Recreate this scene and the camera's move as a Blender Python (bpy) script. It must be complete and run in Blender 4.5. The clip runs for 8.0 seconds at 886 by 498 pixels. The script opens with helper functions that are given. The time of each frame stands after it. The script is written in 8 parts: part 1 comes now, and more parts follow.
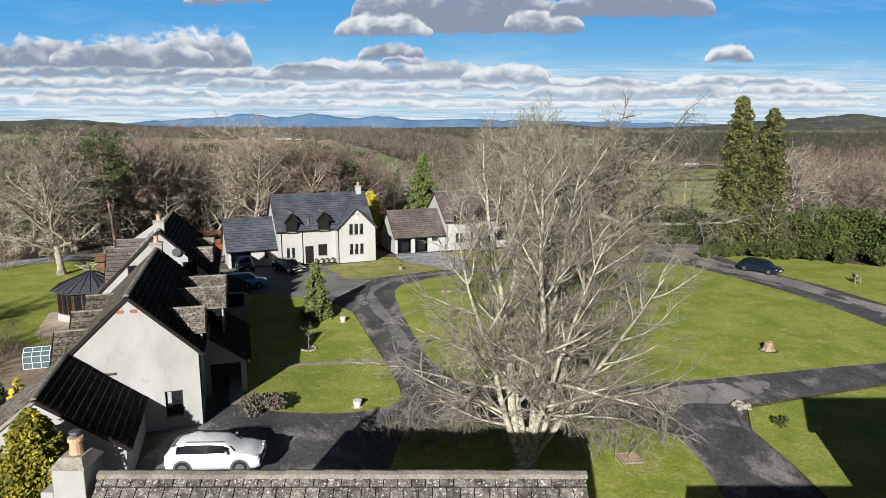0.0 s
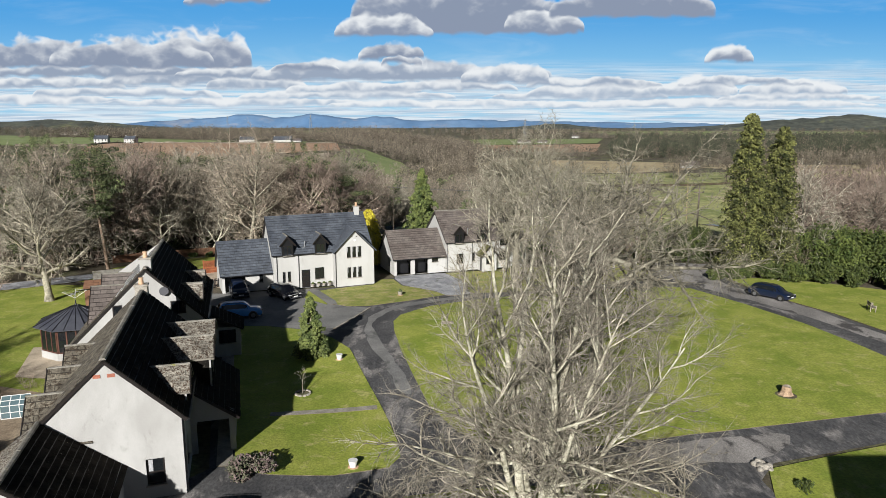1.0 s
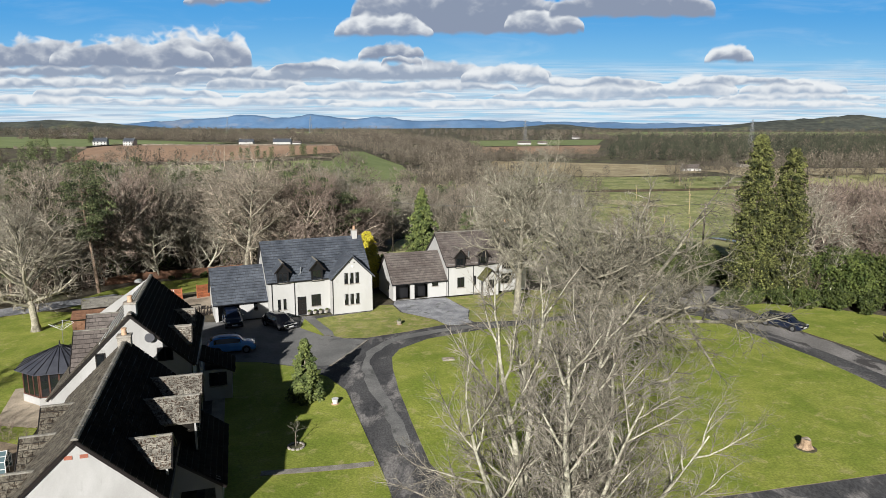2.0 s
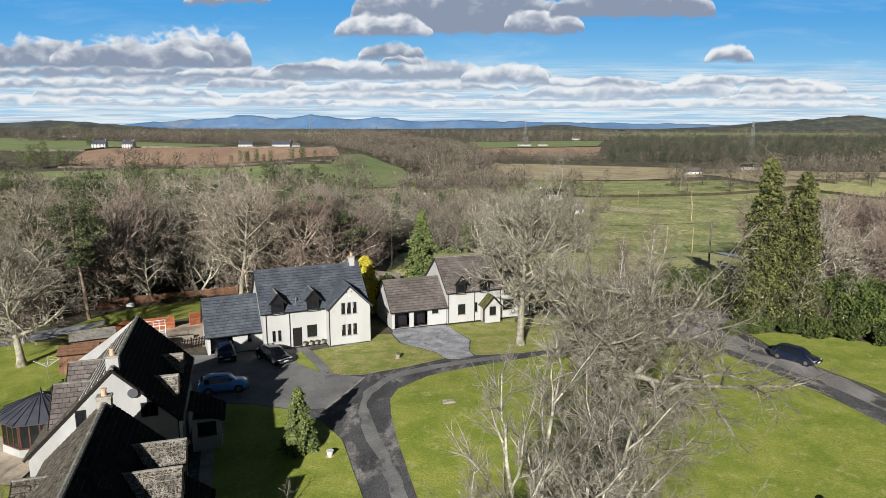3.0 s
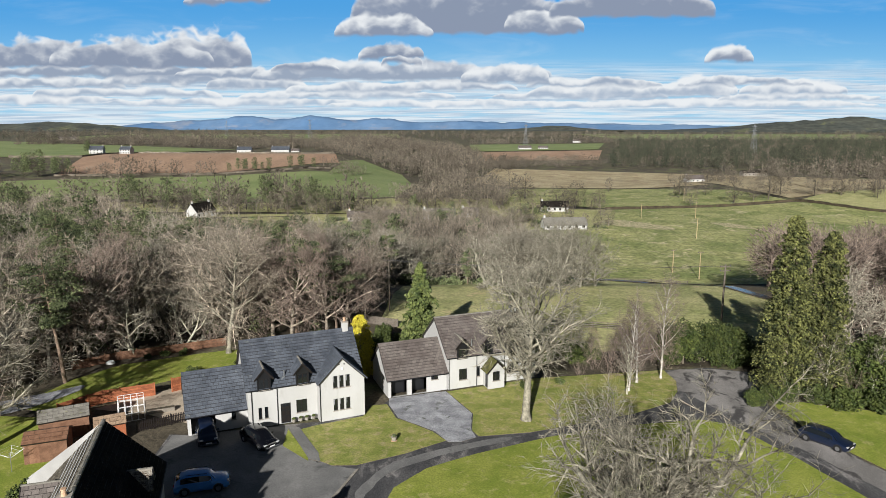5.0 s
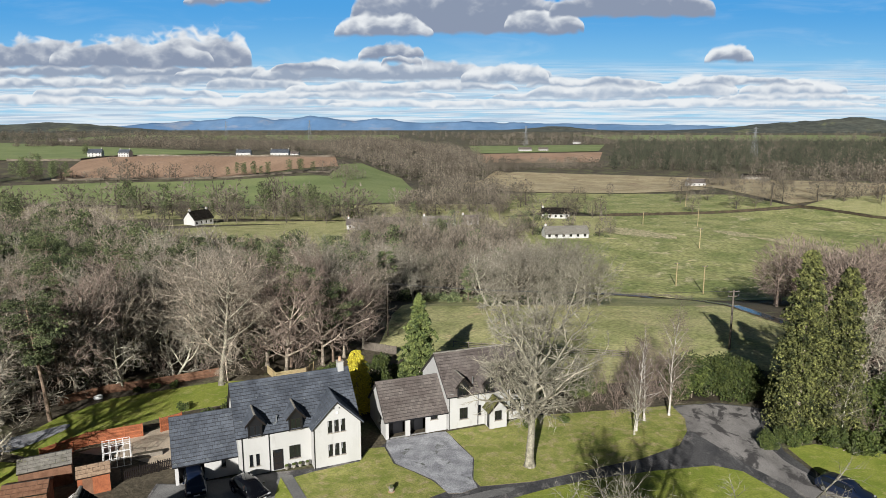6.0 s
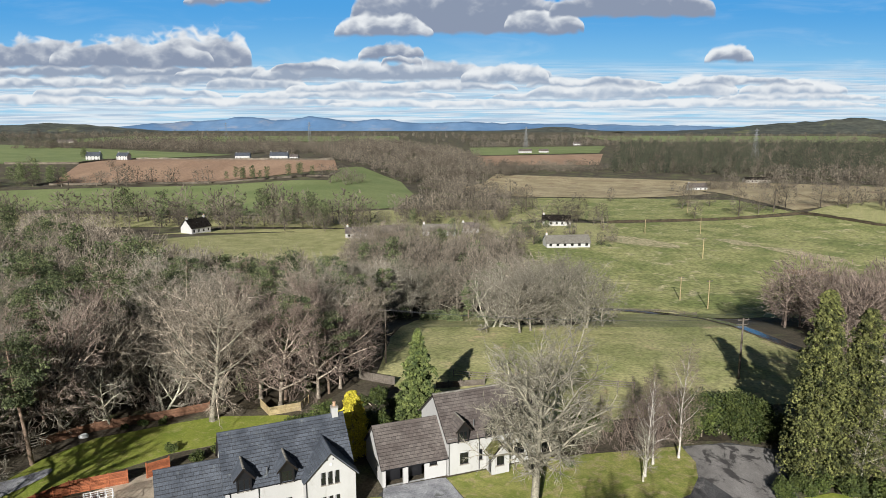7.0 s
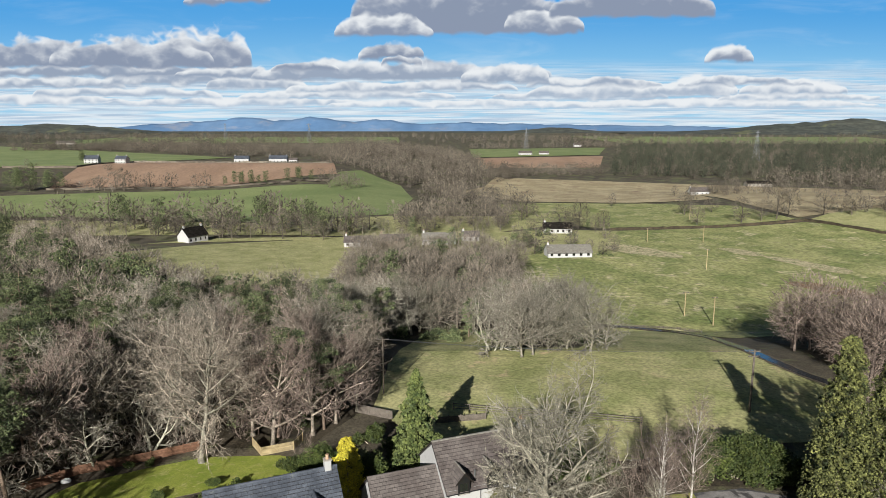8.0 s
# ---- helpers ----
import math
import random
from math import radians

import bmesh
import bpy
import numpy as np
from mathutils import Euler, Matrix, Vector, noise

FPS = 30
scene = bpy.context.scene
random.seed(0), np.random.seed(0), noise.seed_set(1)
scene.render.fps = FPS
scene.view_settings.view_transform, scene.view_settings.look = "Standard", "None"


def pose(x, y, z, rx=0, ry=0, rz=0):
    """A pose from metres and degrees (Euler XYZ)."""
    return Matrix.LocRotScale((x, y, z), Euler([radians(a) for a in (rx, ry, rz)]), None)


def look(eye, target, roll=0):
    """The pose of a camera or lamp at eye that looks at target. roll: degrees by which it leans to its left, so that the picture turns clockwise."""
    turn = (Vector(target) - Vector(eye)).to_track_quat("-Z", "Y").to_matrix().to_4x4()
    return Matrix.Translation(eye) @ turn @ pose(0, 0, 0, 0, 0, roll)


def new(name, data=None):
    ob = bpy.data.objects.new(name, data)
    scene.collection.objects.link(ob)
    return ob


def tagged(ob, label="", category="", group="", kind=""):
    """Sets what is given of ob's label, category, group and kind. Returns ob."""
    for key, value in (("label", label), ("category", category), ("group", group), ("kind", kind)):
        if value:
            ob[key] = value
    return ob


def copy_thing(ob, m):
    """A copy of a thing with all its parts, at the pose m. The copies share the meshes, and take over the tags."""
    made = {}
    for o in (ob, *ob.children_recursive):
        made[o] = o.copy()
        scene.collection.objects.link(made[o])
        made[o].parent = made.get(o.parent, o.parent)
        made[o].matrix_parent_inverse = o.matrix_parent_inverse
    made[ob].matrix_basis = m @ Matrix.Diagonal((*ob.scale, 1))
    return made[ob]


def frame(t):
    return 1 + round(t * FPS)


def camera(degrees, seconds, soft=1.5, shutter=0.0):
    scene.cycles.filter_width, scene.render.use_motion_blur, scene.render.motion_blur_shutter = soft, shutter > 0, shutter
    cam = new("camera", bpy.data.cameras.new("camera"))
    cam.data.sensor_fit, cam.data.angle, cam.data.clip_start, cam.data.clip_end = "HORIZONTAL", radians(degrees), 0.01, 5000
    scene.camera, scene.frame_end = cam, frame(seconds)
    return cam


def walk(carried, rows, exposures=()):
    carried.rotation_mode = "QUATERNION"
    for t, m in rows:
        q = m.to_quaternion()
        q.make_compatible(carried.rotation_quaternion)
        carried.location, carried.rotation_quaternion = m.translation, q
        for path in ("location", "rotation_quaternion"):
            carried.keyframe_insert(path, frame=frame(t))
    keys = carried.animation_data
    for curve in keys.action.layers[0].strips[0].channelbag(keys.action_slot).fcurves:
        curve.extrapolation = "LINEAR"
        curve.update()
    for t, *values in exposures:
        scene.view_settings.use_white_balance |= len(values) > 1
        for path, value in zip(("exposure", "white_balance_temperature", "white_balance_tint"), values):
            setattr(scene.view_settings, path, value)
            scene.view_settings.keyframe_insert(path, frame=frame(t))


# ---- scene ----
from mathutils.geometry import delaunay_2d_cdt

cam = camera(67.0, 8.0, soft=0.6)
TILT = 79.525
ROWS = [
    (0.0, 0.05, -0.05, 16.13),
    (0.5, 0.01, 1.36, 17.22),
    (1.0, -0.02, 2.78, 18.36),
    (1.5, -0.05, 4.21, 19.57),
    (2.0, -0.07, 5.66, 20.82),
    (2.5, -0.08, 7.14, 22.12),
    (3.0, -0.10, 8.66, 23.46),
    (3.5, -0.11, 10.21, 24.85),
    (4.0, -0.11, 11.81, 26.28),
    (4.5, -0.11, 13.46, 27.75),
    (5.0, -0.10, 15.17, 29.25),
    (5.5, -0.09, 16.94, 30.78),
    (6.0, -0.08, 18.78, 32.35),
    (6.5, -0.06, 20.71, 33.94),
    (7.0, -0.04, 22.71, 35.56),
    (7.5, -0.02, 24.80, 37.20),
    (8.0, 0.01, 26.99, 38.86),
]
walk(cam, [(t, pose(x, y, z, TILT, 0, 0)) for t, x, y, z in ROWS])

# ---- daylight ----
SUN_AZ, SUN_EL = 13.0, 22.0      # the shadows fall 13 degrees east of the way ahead
sun_dir = Vector((-math.sin(radians(SUN_AZ)) * math.cos(radians(SUN_EL)),
                  -math.cos(radians(SUN_AZ)) * math.cos(radians(SUN_EL)), math.sin(radians(SUN_EL))))
sun = new("sun", bpy.data.lights.new("sun", "SUN"))
sun.data.energy, sun.data.angle, sun.data.color = 5.0, radians(0.53), (0.98, 0.97, 0.935)
sun.matrix_world = look(sun_dir * 200, (0, 0, 0))


class Nodes:
    """A small writer of node trees."""

    def __init__(self, tree):
        self.tree = tree
        tree.nodes.clear()

    def add(self, kind, **values):
        node = self.tree.nodes.new(kind)
        for key, value in values.items():
            if key.startswith("s_"):
                self.put(node.inputs[key[2:].replace("_", " ")], value)
            elif key == "noise_dimensions":
                node.noise_dimensions = value
            elif key == "interpolation_type":
                node.interpolation_type = value
            elif key == "operation":
                node.operation = value
            elif key == "sky_type":
                node.sky_type = value
            elif key == "sun_disc":
                node.sun_disc = value
        return node

    def put(self, socket, value):
        if isinstance(value, bpy.types.NodeSocket):
            self.tree.links.new(value, socket)
        else:
            socket.default_value = value

    def math(self, op, a, b=None, c=None, clamp=False):
        node = self.tree.nodes.new("ShaderNodeMath")
        node.operation, node.use_clamp = op, clamp
        for socket, value in zip(node.inputs, (a, b, c)):
            if value is not None:
                self.put(socket, value)
        return node.outputs[0]

    def mix(self, fac, a, b, mode="MIX"):
        node = self.tree.nodes.new("ShaderNodeMix")
        node.data_type, node.blend_type = "RGBA", mode
        for i, value in ((0, fac), (6, a), (7, b)):
            if isinstance(value, tuple) and len(value) == 3:
                value = (*value, 1)
            self.put(node.inputs[i], value)
        return node.outputs[2]

    def noise(self, vector, scale, detail=4.0, rough=0.55, distort=0.0, dims="3D"):
        node = self.add("ShaderNodeTexNoise", noise_dimensions=dims)
        for key, value in (("Scale", scale), ("Detail", detail), ("Roughness", rough), ("Distortion", distort)):
            node.inputs[key].default_value = value
        if vector is not None:
            self.put(node.inputs["Vector"], vector)
        return node.outputs["Fac"]

    def ramp(self, fac, lo, hi, a=0.0, b=1.0):
        node = self.add("ShaderNodeMapRange", interpolation_type="SMOOTHSTEP")
        for key, value in (("Value", fac), ("From Min", lo), ("From Max", hi), ("To Min", a), ("To Max", b)):
            self.put(node.inputs[key], value)
        return node.outputs[0]

    def scale(self, vector, sx, sy, sz):
        node = self.add("ShaderNodeVectorMath", operation="MULTIPLY")
        self.put(node.inputs[0], vector)
        node.inputs[1].default_value = (sx, sy, sz)
        return node.outputs[0]


# cumulus heaps: bearing, height of the flat base, half width, height, and how much of it lies in its own shade; the farthest first
HEAPS = ((-0.62, 0.030, 0.16, 0.016, .0), (-0.30, 0.028, 0.20, 0.014, .1), (0.05, 0.026, 0.22, 0.013, .0), (0.40, 0.026, 0.24, 0.014, .0),
         (-0.46, 0.040, 0.14, 0.018, .1), (-0.14, 0.038, 0.16, 0.016, .0), (0.20, 0.037, 0.13, 0.016, .1), (0.52, 0.036, 0.12, 0.014, .0),
         (-0.60, 0.054, 0.14, 0.020, .1), (-0.41, 0.058, 0.09, 0.022, .1), (-0.27, 0.051, 0.075, 0.025, .0), (-0.13, 0.047, 0.10, 0.018, .0), (0.01, 0.050, 0.10, 0.018, .1), (0.27, 0.041, 0.15, 0.026, .0), (0.37, 0.045, 0.06, 0.028, .0), (0.51, 0.044, 0.08, 0.024, .0),
         (-0.52, 0.069, 0.24, 0.020, .30), (-0.30, 0.066, 0.09, 0.022, .1), (-0.06, 0.064, 0.22, 0.036, .22), (0.22, 0.056, 0.10, 0.016, .1), (0.44, 0.058, 0.10, 0.016, .1), (0.09, 0.060, 0.065, 0.034, .1), (-0.20, 0.078, 0.05, 0.014, .2),
         (-0.60, 0.083, 0.30, 0.048, .14), (-0.36, 0.083, 0.085, 0.066, .10), (-0.45, 0.084, 0.12, 0.050, .12),
         (-0.075, 0.095, 0.048, 0.026, .1), (-0.06, 0.088, 0.03, 0.014, .1), (0.03, 0.129, 0.165, 0.10, .28), (-0.085, 0.126, 0.072, 0.034, .0), (0.145, 0.133, 0.058, 0.036, .0), (0.27, 0.152, 0.12, 0.06, .3),
         (0.413, 0.090, 0.036, 0.025, .0), (-0.34, 0.170, 0.03, 0.012, .2), (-0.28, 0.171, 0.035, 0.012, .2))


def make_world():
    """A blue spring sky: rows of cumulus with white crowns and flat grey bases over a hazy layer that thickens to the horizon."""
    world = bpy.data.worlds.new("sky")
    scene.world = world
    world.use_nodes = True
    n = Nodes(world.node_tree)
    out = n.add("ShaderNodeOutputWorld")
    sky = n.add("ShaderNodeTexSky", sky_type="NISHITA", sun_disc=False)
    sky.sun_elevation, sky.sun_rotation = radians(SUN_EL), radians(180 + SUN_AZ)
    sky.air_density, sky.dust_density, sky.ozone_density = 1.0, 0.6, 2.0
    way = n.add("ShaderNodeTexCoord").outputs["Generated"]
    sep = n.add("ShaderNodeSeparateXYZ", s_Vector=way)
    x, y, z = sep.outputs
    ahead = n.math("MAXIMUM", n.math("ABSOLUTE", y), 0.05)
    u, v = n.math("DIVIDE", x, ahead), n.math("DIVIDE", z, ahead)

    def at(k, kv, dv=0.0, w=0.0):
        """A point on the sky's face, stretched by k sideways and kv upwards."""
        return n.add("ShaderNodeCombineXYZ", s_X=n.math("MULTIPLY", u, k), s_Y=n.math("MULTIPLY", n.math("ADD", v, dv), kv), s_Z=w).outputs[0]
    broad = n.noise(at(15.0, 20.0), 1.0, 2.0, 0.5, 0.6)
    crowns = n.noise(at(32.0, 40.0, 0, 6.0), 1.0, 2.0, 0.5, 0.2)
    knobs = n.math("ABSOLUTE", n.math("SUBTRACT", crowns, 0.5))
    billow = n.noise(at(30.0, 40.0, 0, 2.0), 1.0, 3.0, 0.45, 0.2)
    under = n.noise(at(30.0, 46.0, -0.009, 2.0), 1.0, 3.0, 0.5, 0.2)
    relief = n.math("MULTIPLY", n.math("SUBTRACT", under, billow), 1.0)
    # the thin layer between the heaps, in flat streaks
    streaks = n.noise(at(9.0, 190.0, 0, 5.0), 1.0, 5.0, 0.6, 0.6)
    veil = n.math("MULTIPLY", n.ramp(streaks, 0.22, 0.60), n.ramp(v, 0.055, 0.10, 0.95, 0.0))
    col = n.mix(n.ramp(v, 0.02, 0.18), (0.33, 0.66, 0.90), (0.085, 0.375, 0.79))
    wisps = n.math("MULTIPLY", n.ramp(n.noise(at(5.0, 26.0, 0, 9.0), 1.0, 4.0, 0.6, 0.8), 0.5, 0.75), n.ramp(v, 0.06, 0.13, 0.5, 0.12))
    col = n.mix(wisps, col, (0.72, 0.84, 0.93))
    col = n.mix(veil, col, n.mix(n.ramp(n.noise(at(7.0, 260.0, 0, 12.0), 1.0, 4.0, 0.6, 0.5), 0.36, 0.62), (0.46, 0.58, 0.73), (0.82, 0.89, 0.94)))
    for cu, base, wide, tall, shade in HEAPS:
        haze = max(0.0, min(1.0, (0.085 - base) / 0.06))
        du = n.math("DIVIDE", n.math("SUBTRACT", u, cu), wide)
        arch = n.math("SQRT", n.math("MAXIMUM", n.math("MULTIPLY_ADD", n.math("MULTIPLY", du, du), -1.0, 1.0), 0.0))
        lumps = n.math("SUBTRACT", n.math("MULTIPLY_ADD", broad, 1.15, n.math("MULTIPLY_ADD", billow, 0.75, -0.06)), n.math("MULTIPLY", knobs, 0.7))
        top = n.math("MAXIMUM", n.math("MULTIPLY", n.math("MULTIPLY", n.math("POWER", arch, 0.7), lumps), tall), 0.0004)
        low = n.math("MULTIPLY_ADD", n.math("SUBTRACT", billow, 0.5), 0.016, n.math("SUBTRACT", v, base))
        rel = n.math("DIVIDE", low, top)
        cover = n.math("MULTIPLY", n.ramp(rel, 0.80, 1.06, 1.0, 0.0), n.ramp(low, -0.003, 0.004))
        cover = n.math("MULTIPLY", cover, n.ramp(arch, 0.02, 0.30))
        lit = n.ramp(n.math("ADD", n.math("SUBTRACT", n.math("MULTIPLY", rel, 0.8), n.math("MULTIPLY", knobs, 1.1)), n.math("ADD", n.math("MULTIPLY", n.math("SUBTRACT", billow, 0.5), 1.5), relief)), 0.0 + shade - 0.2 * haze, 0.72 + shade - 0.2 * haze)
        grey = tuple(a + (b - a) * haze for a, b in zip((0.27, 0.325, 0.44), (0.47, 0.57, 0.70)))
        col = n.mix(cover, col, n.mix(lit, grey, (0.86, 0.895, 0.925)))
    back = n.add("ShaderNodeBackground", s_Color=sky.outputs[0], s_Strength=0.016)
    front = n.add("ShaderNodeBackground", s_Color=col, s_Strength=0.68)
    # clouds fade out high overhead into the plain sky
    some = n.math("MULTIPLY", n.ramp(z, 0.188, 0.24, 1.0, 0.0), n.ramp(y, -0.1, 0.3))
    some = n.math("MULTIPLY", some, n.ramp(z, -0.08, -0.01))
    mixed = n.add("ShaderNodeMixShader", s_Fac=some)
    n.tree.links.new(back.outputs[0], mixed.inputs[1])
    n.tree.links.new(front.outputs[0], mixed.inputs[2])
    n.tree.links.new(mixed.outputs[0], out.inputs[0])


make_world()
scene.view_settings.exposure = 0.5

# ---- materials ----
MATS = {}


def surface(name, dark, light, size=1.0, rough=0.85, bump=0.3, grain=25.0, grain_amount=0.35, third=None, third_size=0.25,
            third_at=(0.55, 0.7), metal=0.0, vary=0.0, island=0.0, world=True, spec=0.3, stretch=(1, 1, 1), bump_dist=0.02, tone=1.25):
    """A surface of two tones in patches of about `size` metres with finer grain, and a third tone in stains."""
    dark, light = tuple(c * tone for c in dark), tuple(c * tone for c in light)
    third = third and tuple(c * tone for c in third)
    m = bpy.data.materials.new(name)
    m.use_nodes = True
    n = Nodes(m.node_tree)
    out = n.add("ShaderNodeOutputMaterial")
    bsdf = n.add("ShaderNodeBsdfPrincipled", s_Roughness=rough, s_Metallic=metal)
    bsdf.inputs["Specular IOR Level"].default_value = spec
    pos = n.add("ShaderNodeNewGeometry").outputs["Position"] if world else n.add("ShaderNodeTexCoord").outputs["Object"]
    pos = n.scale(pos, *stretch)
    big = n.noise(pos, 1.0 / size, 4.0, 0.6, 0.3)
    fine = n.noise(pos, grain, 3.0, 0.65)
    col = n.mix(n.ramp(big, 0.32, 0.68), dark, light)
    if third:
        stain = n.noise(pos, 1.0 / third_size, 5.0, 0.65, 0.5)
        col = n.mix(n.ramp(stain, *third_at), col, third)
    shade = n.ramp(fine, 0.25, 0.75, 1 - grain_amount, 1 + grain_amount)
    if vary:
        rnd = n.add("ShaderNodeObjectInfo").outputs["Random"]
        shade = n.math("MULTIPLY", shade, n.ramp(rnd, 0, 1, 1 - vary, 1 + vary))
    if island:
        rnd = n.add("ShaderNodeNewGeometry").outputs["Random Per Island"]
        shade = n.math("MULTIPLY", shade, n.math("MULTIPLY_ADD", rnd, 2 * island, 1 - island))
    rgb = n.add("ShaderNodeCombineColor", s_Red=shade, s_Green=shade, s_Blue=shade).outputs[0]
    n.put(bsdf.inputs["Base Color"], n.mix(1.0, col, rgb, "MULTIPLY"))
    if bump:
        b = n.add("ShaderNodeBump", s_Strength=bump, s_Distance=bump_dist, s_Height=fine)
        n.put(bsdf.inputs["Normal"], b.outputs[0])
    n.tree.links.new(bsdf.outputs[0], out.inputs[0])
    MATS[name] = m
    return m


def gloss(name, colour, rough=0.3, metal=0.0, coat=0.0, spec=0.5):
    m = surface(name, tuple(c * 0.9 for c in colour), colour, 0.6, rough, 0.0, 60, 0.06, metal=metal, spec=spec, tone=1.0)
    node = next(k for k in m.node_tree.nodes if k.type == "BSDF_PRINCIPLED")
    node.inputs["Coat Weight"].default_value = coat
    node.inputs["Coat Roughness"].default_value = 0.05
    return m


def glass(name, colour, rough=0.03):
    """Window glass before a dim room: a dark pane with a clear reflection."""
    m = gloss(name, colour, rough, 0.0, 0.0, 0.8)
    return m


LAWN_DRY = surface("dry_lawn", (0.17, 0.20, 0.04), (0.28, 0.272, 0.08), 1.6, 0.9, 0.6, 7, 0.34, third=(0.34, 0.28, 0.14), third_size=1.2, third_at=(0.48, 0.68), bump_dist=0.05)
POLE_WOOD = surface("pole_wood", (0.085, 0.07, 0.056), (0.13, 0.11, 0.09), 0.6, 0.9, 0.3, 14, 0.25)
EDGE_SOIL = surface("edge_soil", (0.07, 0.055, 0.035), (0.15, 0.125, 0.085), 0.5, 0.95, 0.3, 12, 0.3)
LAWN = surface("lawn_grass", (0.162, 0.205, 0.027), (0.255, 0.272, 0.052), 3.2, 0.9, 0.4, 7, 0.28, third=(0.34, 0.31, 0.115), third_size=1.0, third_at=(0.53, 0.74), bump_dist=0.05)
ROUGH_GRASS = surface("rough_grass", (0.25, 0.25, 0.10), (0.37, 0.345, 0.165), 6.0, 0.92, 0.7, 2.5, 0.55, third=(0.36, 0.305, 0.185), third_size=3.0, third_at=(0.54, 0.78), bump_dist=0.1)
PASTURE = surface("pasture_grass", (0.165, 0.19, 0.062), (0.31, 0.30, 0.125), 9.0, 0.92, 0.5, 1.1, 0.40, third=(0.46, 0.40, 0.24), third_size=4.0, third_at=(0.55, 0.70), bump_dist=0.15, stretch=(.6, .5, 1))
RUSHES = surface("dry_rushes", (0.30, 0.25, 0.14), (0.50, 0.43, 0.27), 2.0, 0.95, 0.3, 3, 0.4, third=(0.20, 0.21, 0.09), third_size=1.6, third_at=(0.5, 0.6))
BRACKEN = surface("dead_bracken", (0.13, 0.08, 0.045), (0.25, 0.16, 0.09), 2.0, 0.95, 0.3, 3, 0.4, third=(0.2, 0.19, 0.08), third_size=2.5, third_at=(0.52, 0.64))
FIELD_GREEN = surface("field_green", (0.148, 0.185, 0.068), (0.20, 0.23, 0.092), 40.0, 0.95, 0.3, 0.6, 0.15, bump_dist=0.2)
PLOUGHED = surface("ploughed_soil", (0.27, 0.17, 0.11), (0.36, 0.235, 0.155), 40.0, 0.95, 0.4, 0.7, 0.2, stretch=(1, 0.2, 1), bump_dist=0.2)
STUBBLE = surface("stubble", (0.27, 0.215, 0.125), (0.40, 0.33, 0.20), 22.0, 0.95, 0.4, 0.7, 0.25, third=(0.22, 0.15, 0.095), third_size=14, bump_dist=0.2)
LITTER = surface("leaf_litter", (0.055, 0.045, 0.031), (0.10, 0.083, 0.056), 9.0, 0.95, 0.8, 3, 0.4, third=(0.115, 0.118, 0.055), third_size=14.0, third_at=(0.50, 0.62), bump_dist=0.15)
ASPHALT = surface("asphalt", (0.048, 0.047, 0.049), (0.088, 0.085, 0.085), 2.2, 0.8, 0.5, 9, 0.4, third=(0.205, 0.19, 0.18), third_size=2.0, third_at=(0.50, 0.66), bump_dist=0.01, stretch=(.9, .45, 1))
COURT = surface("grey_asphalt", (0.135, 0.132, 0.128), (0.20, 0.194, 0.185), 3.5, 0.85, 0.4, 9, 0.25, third=(0.085, 0.084, 0.08), third_size=2.4, third_at=(0.56, 0.72), bump_dist=0.01)
WORN_ASPHALT = surface("worn_asphalt", (0.17, 0.158, 0.148), (0.27, 0.25, 0.235), 2.5, 0.85, 0.4, 20, 0.3, third=(0.065, 0.06, 0.058), third_size=1.6, third_at=(0.52, 0.62), bump_dist=0.01, stretch=(.8, .45, 1))
GRAVEL = surface("pale_gravel", (0.21, 0.21, 0.225), (0.36, 0.36, 0.375), 1.6, 0.9, 0.7, 9, 0.4, third=(0.10, 0.105, 0.09), third_size=1.5, third_at=(0.57, 0.70))
PAVING = surface("buff_paving", (0.33, 0.27, 0.20), (0.45, 0.37, 0.28), 1.2, 0.85, 0.3, 12, 0.2)
STONE = surface("kerb_stone", (0.20, 0.18, 0.15), (0.32, 0.29, 0.25), 0.8, 0.85, 0.4, 15, 0.3)
RENDER = surface("white_render", (0.36, 0.35, 0.335), (0.46, 0.45, 0.435), 2.2, 0.88, 0.35, 45, 0.07, third=(0.27, 0.26, 0.24), third_size=0.7, third_at=(0.56, 0.78), stretch=(1, 1, 0.45), tone=1.0)
CLEAN_RENDER = surface("cream_render", (0.44, 0.43, 0.41), (0.50, 0.49, 0.475), 3.0, 0.88, 0.25, 45, 0.05, third=(0.38, 0.365, 0.34), third_size=1.0, third_at=(0.56, 0.8), stretch=(1, 1, 0.4), tone=1.0)
SLATE = surface("blue_slate", (0.044, 0.050, 0.062), (0.078, 0.087, 0.104), 1.6, 0.6, 0.4, 20, 0.35, island=0.14, spec=0.4, third=(0.13, 0.138, 0.135), third_size=0.45, third_at=(0.58, 0.74))
TILE = surface("brown_tile", (0.088, 0.072, 0.065), (0.122, 0.104, 0.094), 2.5, 0.85, 0.4, 20, 0.3, island=0.2, third=(0.16, 0.145, 0.115), third_size=0.5, third_at=(0.64, 0.8))
YARD = surface("bare_yard", (0.17, 0.125, 0.085), (0.27, 0.21, 0.145), 1.5, 0.92, 0.4, 8, 0.3)
MOSSY = surface("lichen_tile", (0.12, 0.108, 0.09), (0.235, 0.215, 0.18), 0.5, 0.9, 0.6, 14, 0.55, island=0.25, third=(0.05, 0.032, 0.022), third_size=0.11, third_at=(0.50, 0.56))
LICHEN_TILE = surface("spotted_tile", (0.055, 0.046, 0.040), (0.17, 0.155, 0.135), 0.22, 0.9, 0.6, 30, 0.6, island=0.35, third=(0.42, 0.40, 0.37), third_size=0.07, third_at=(0.57, 0.63))
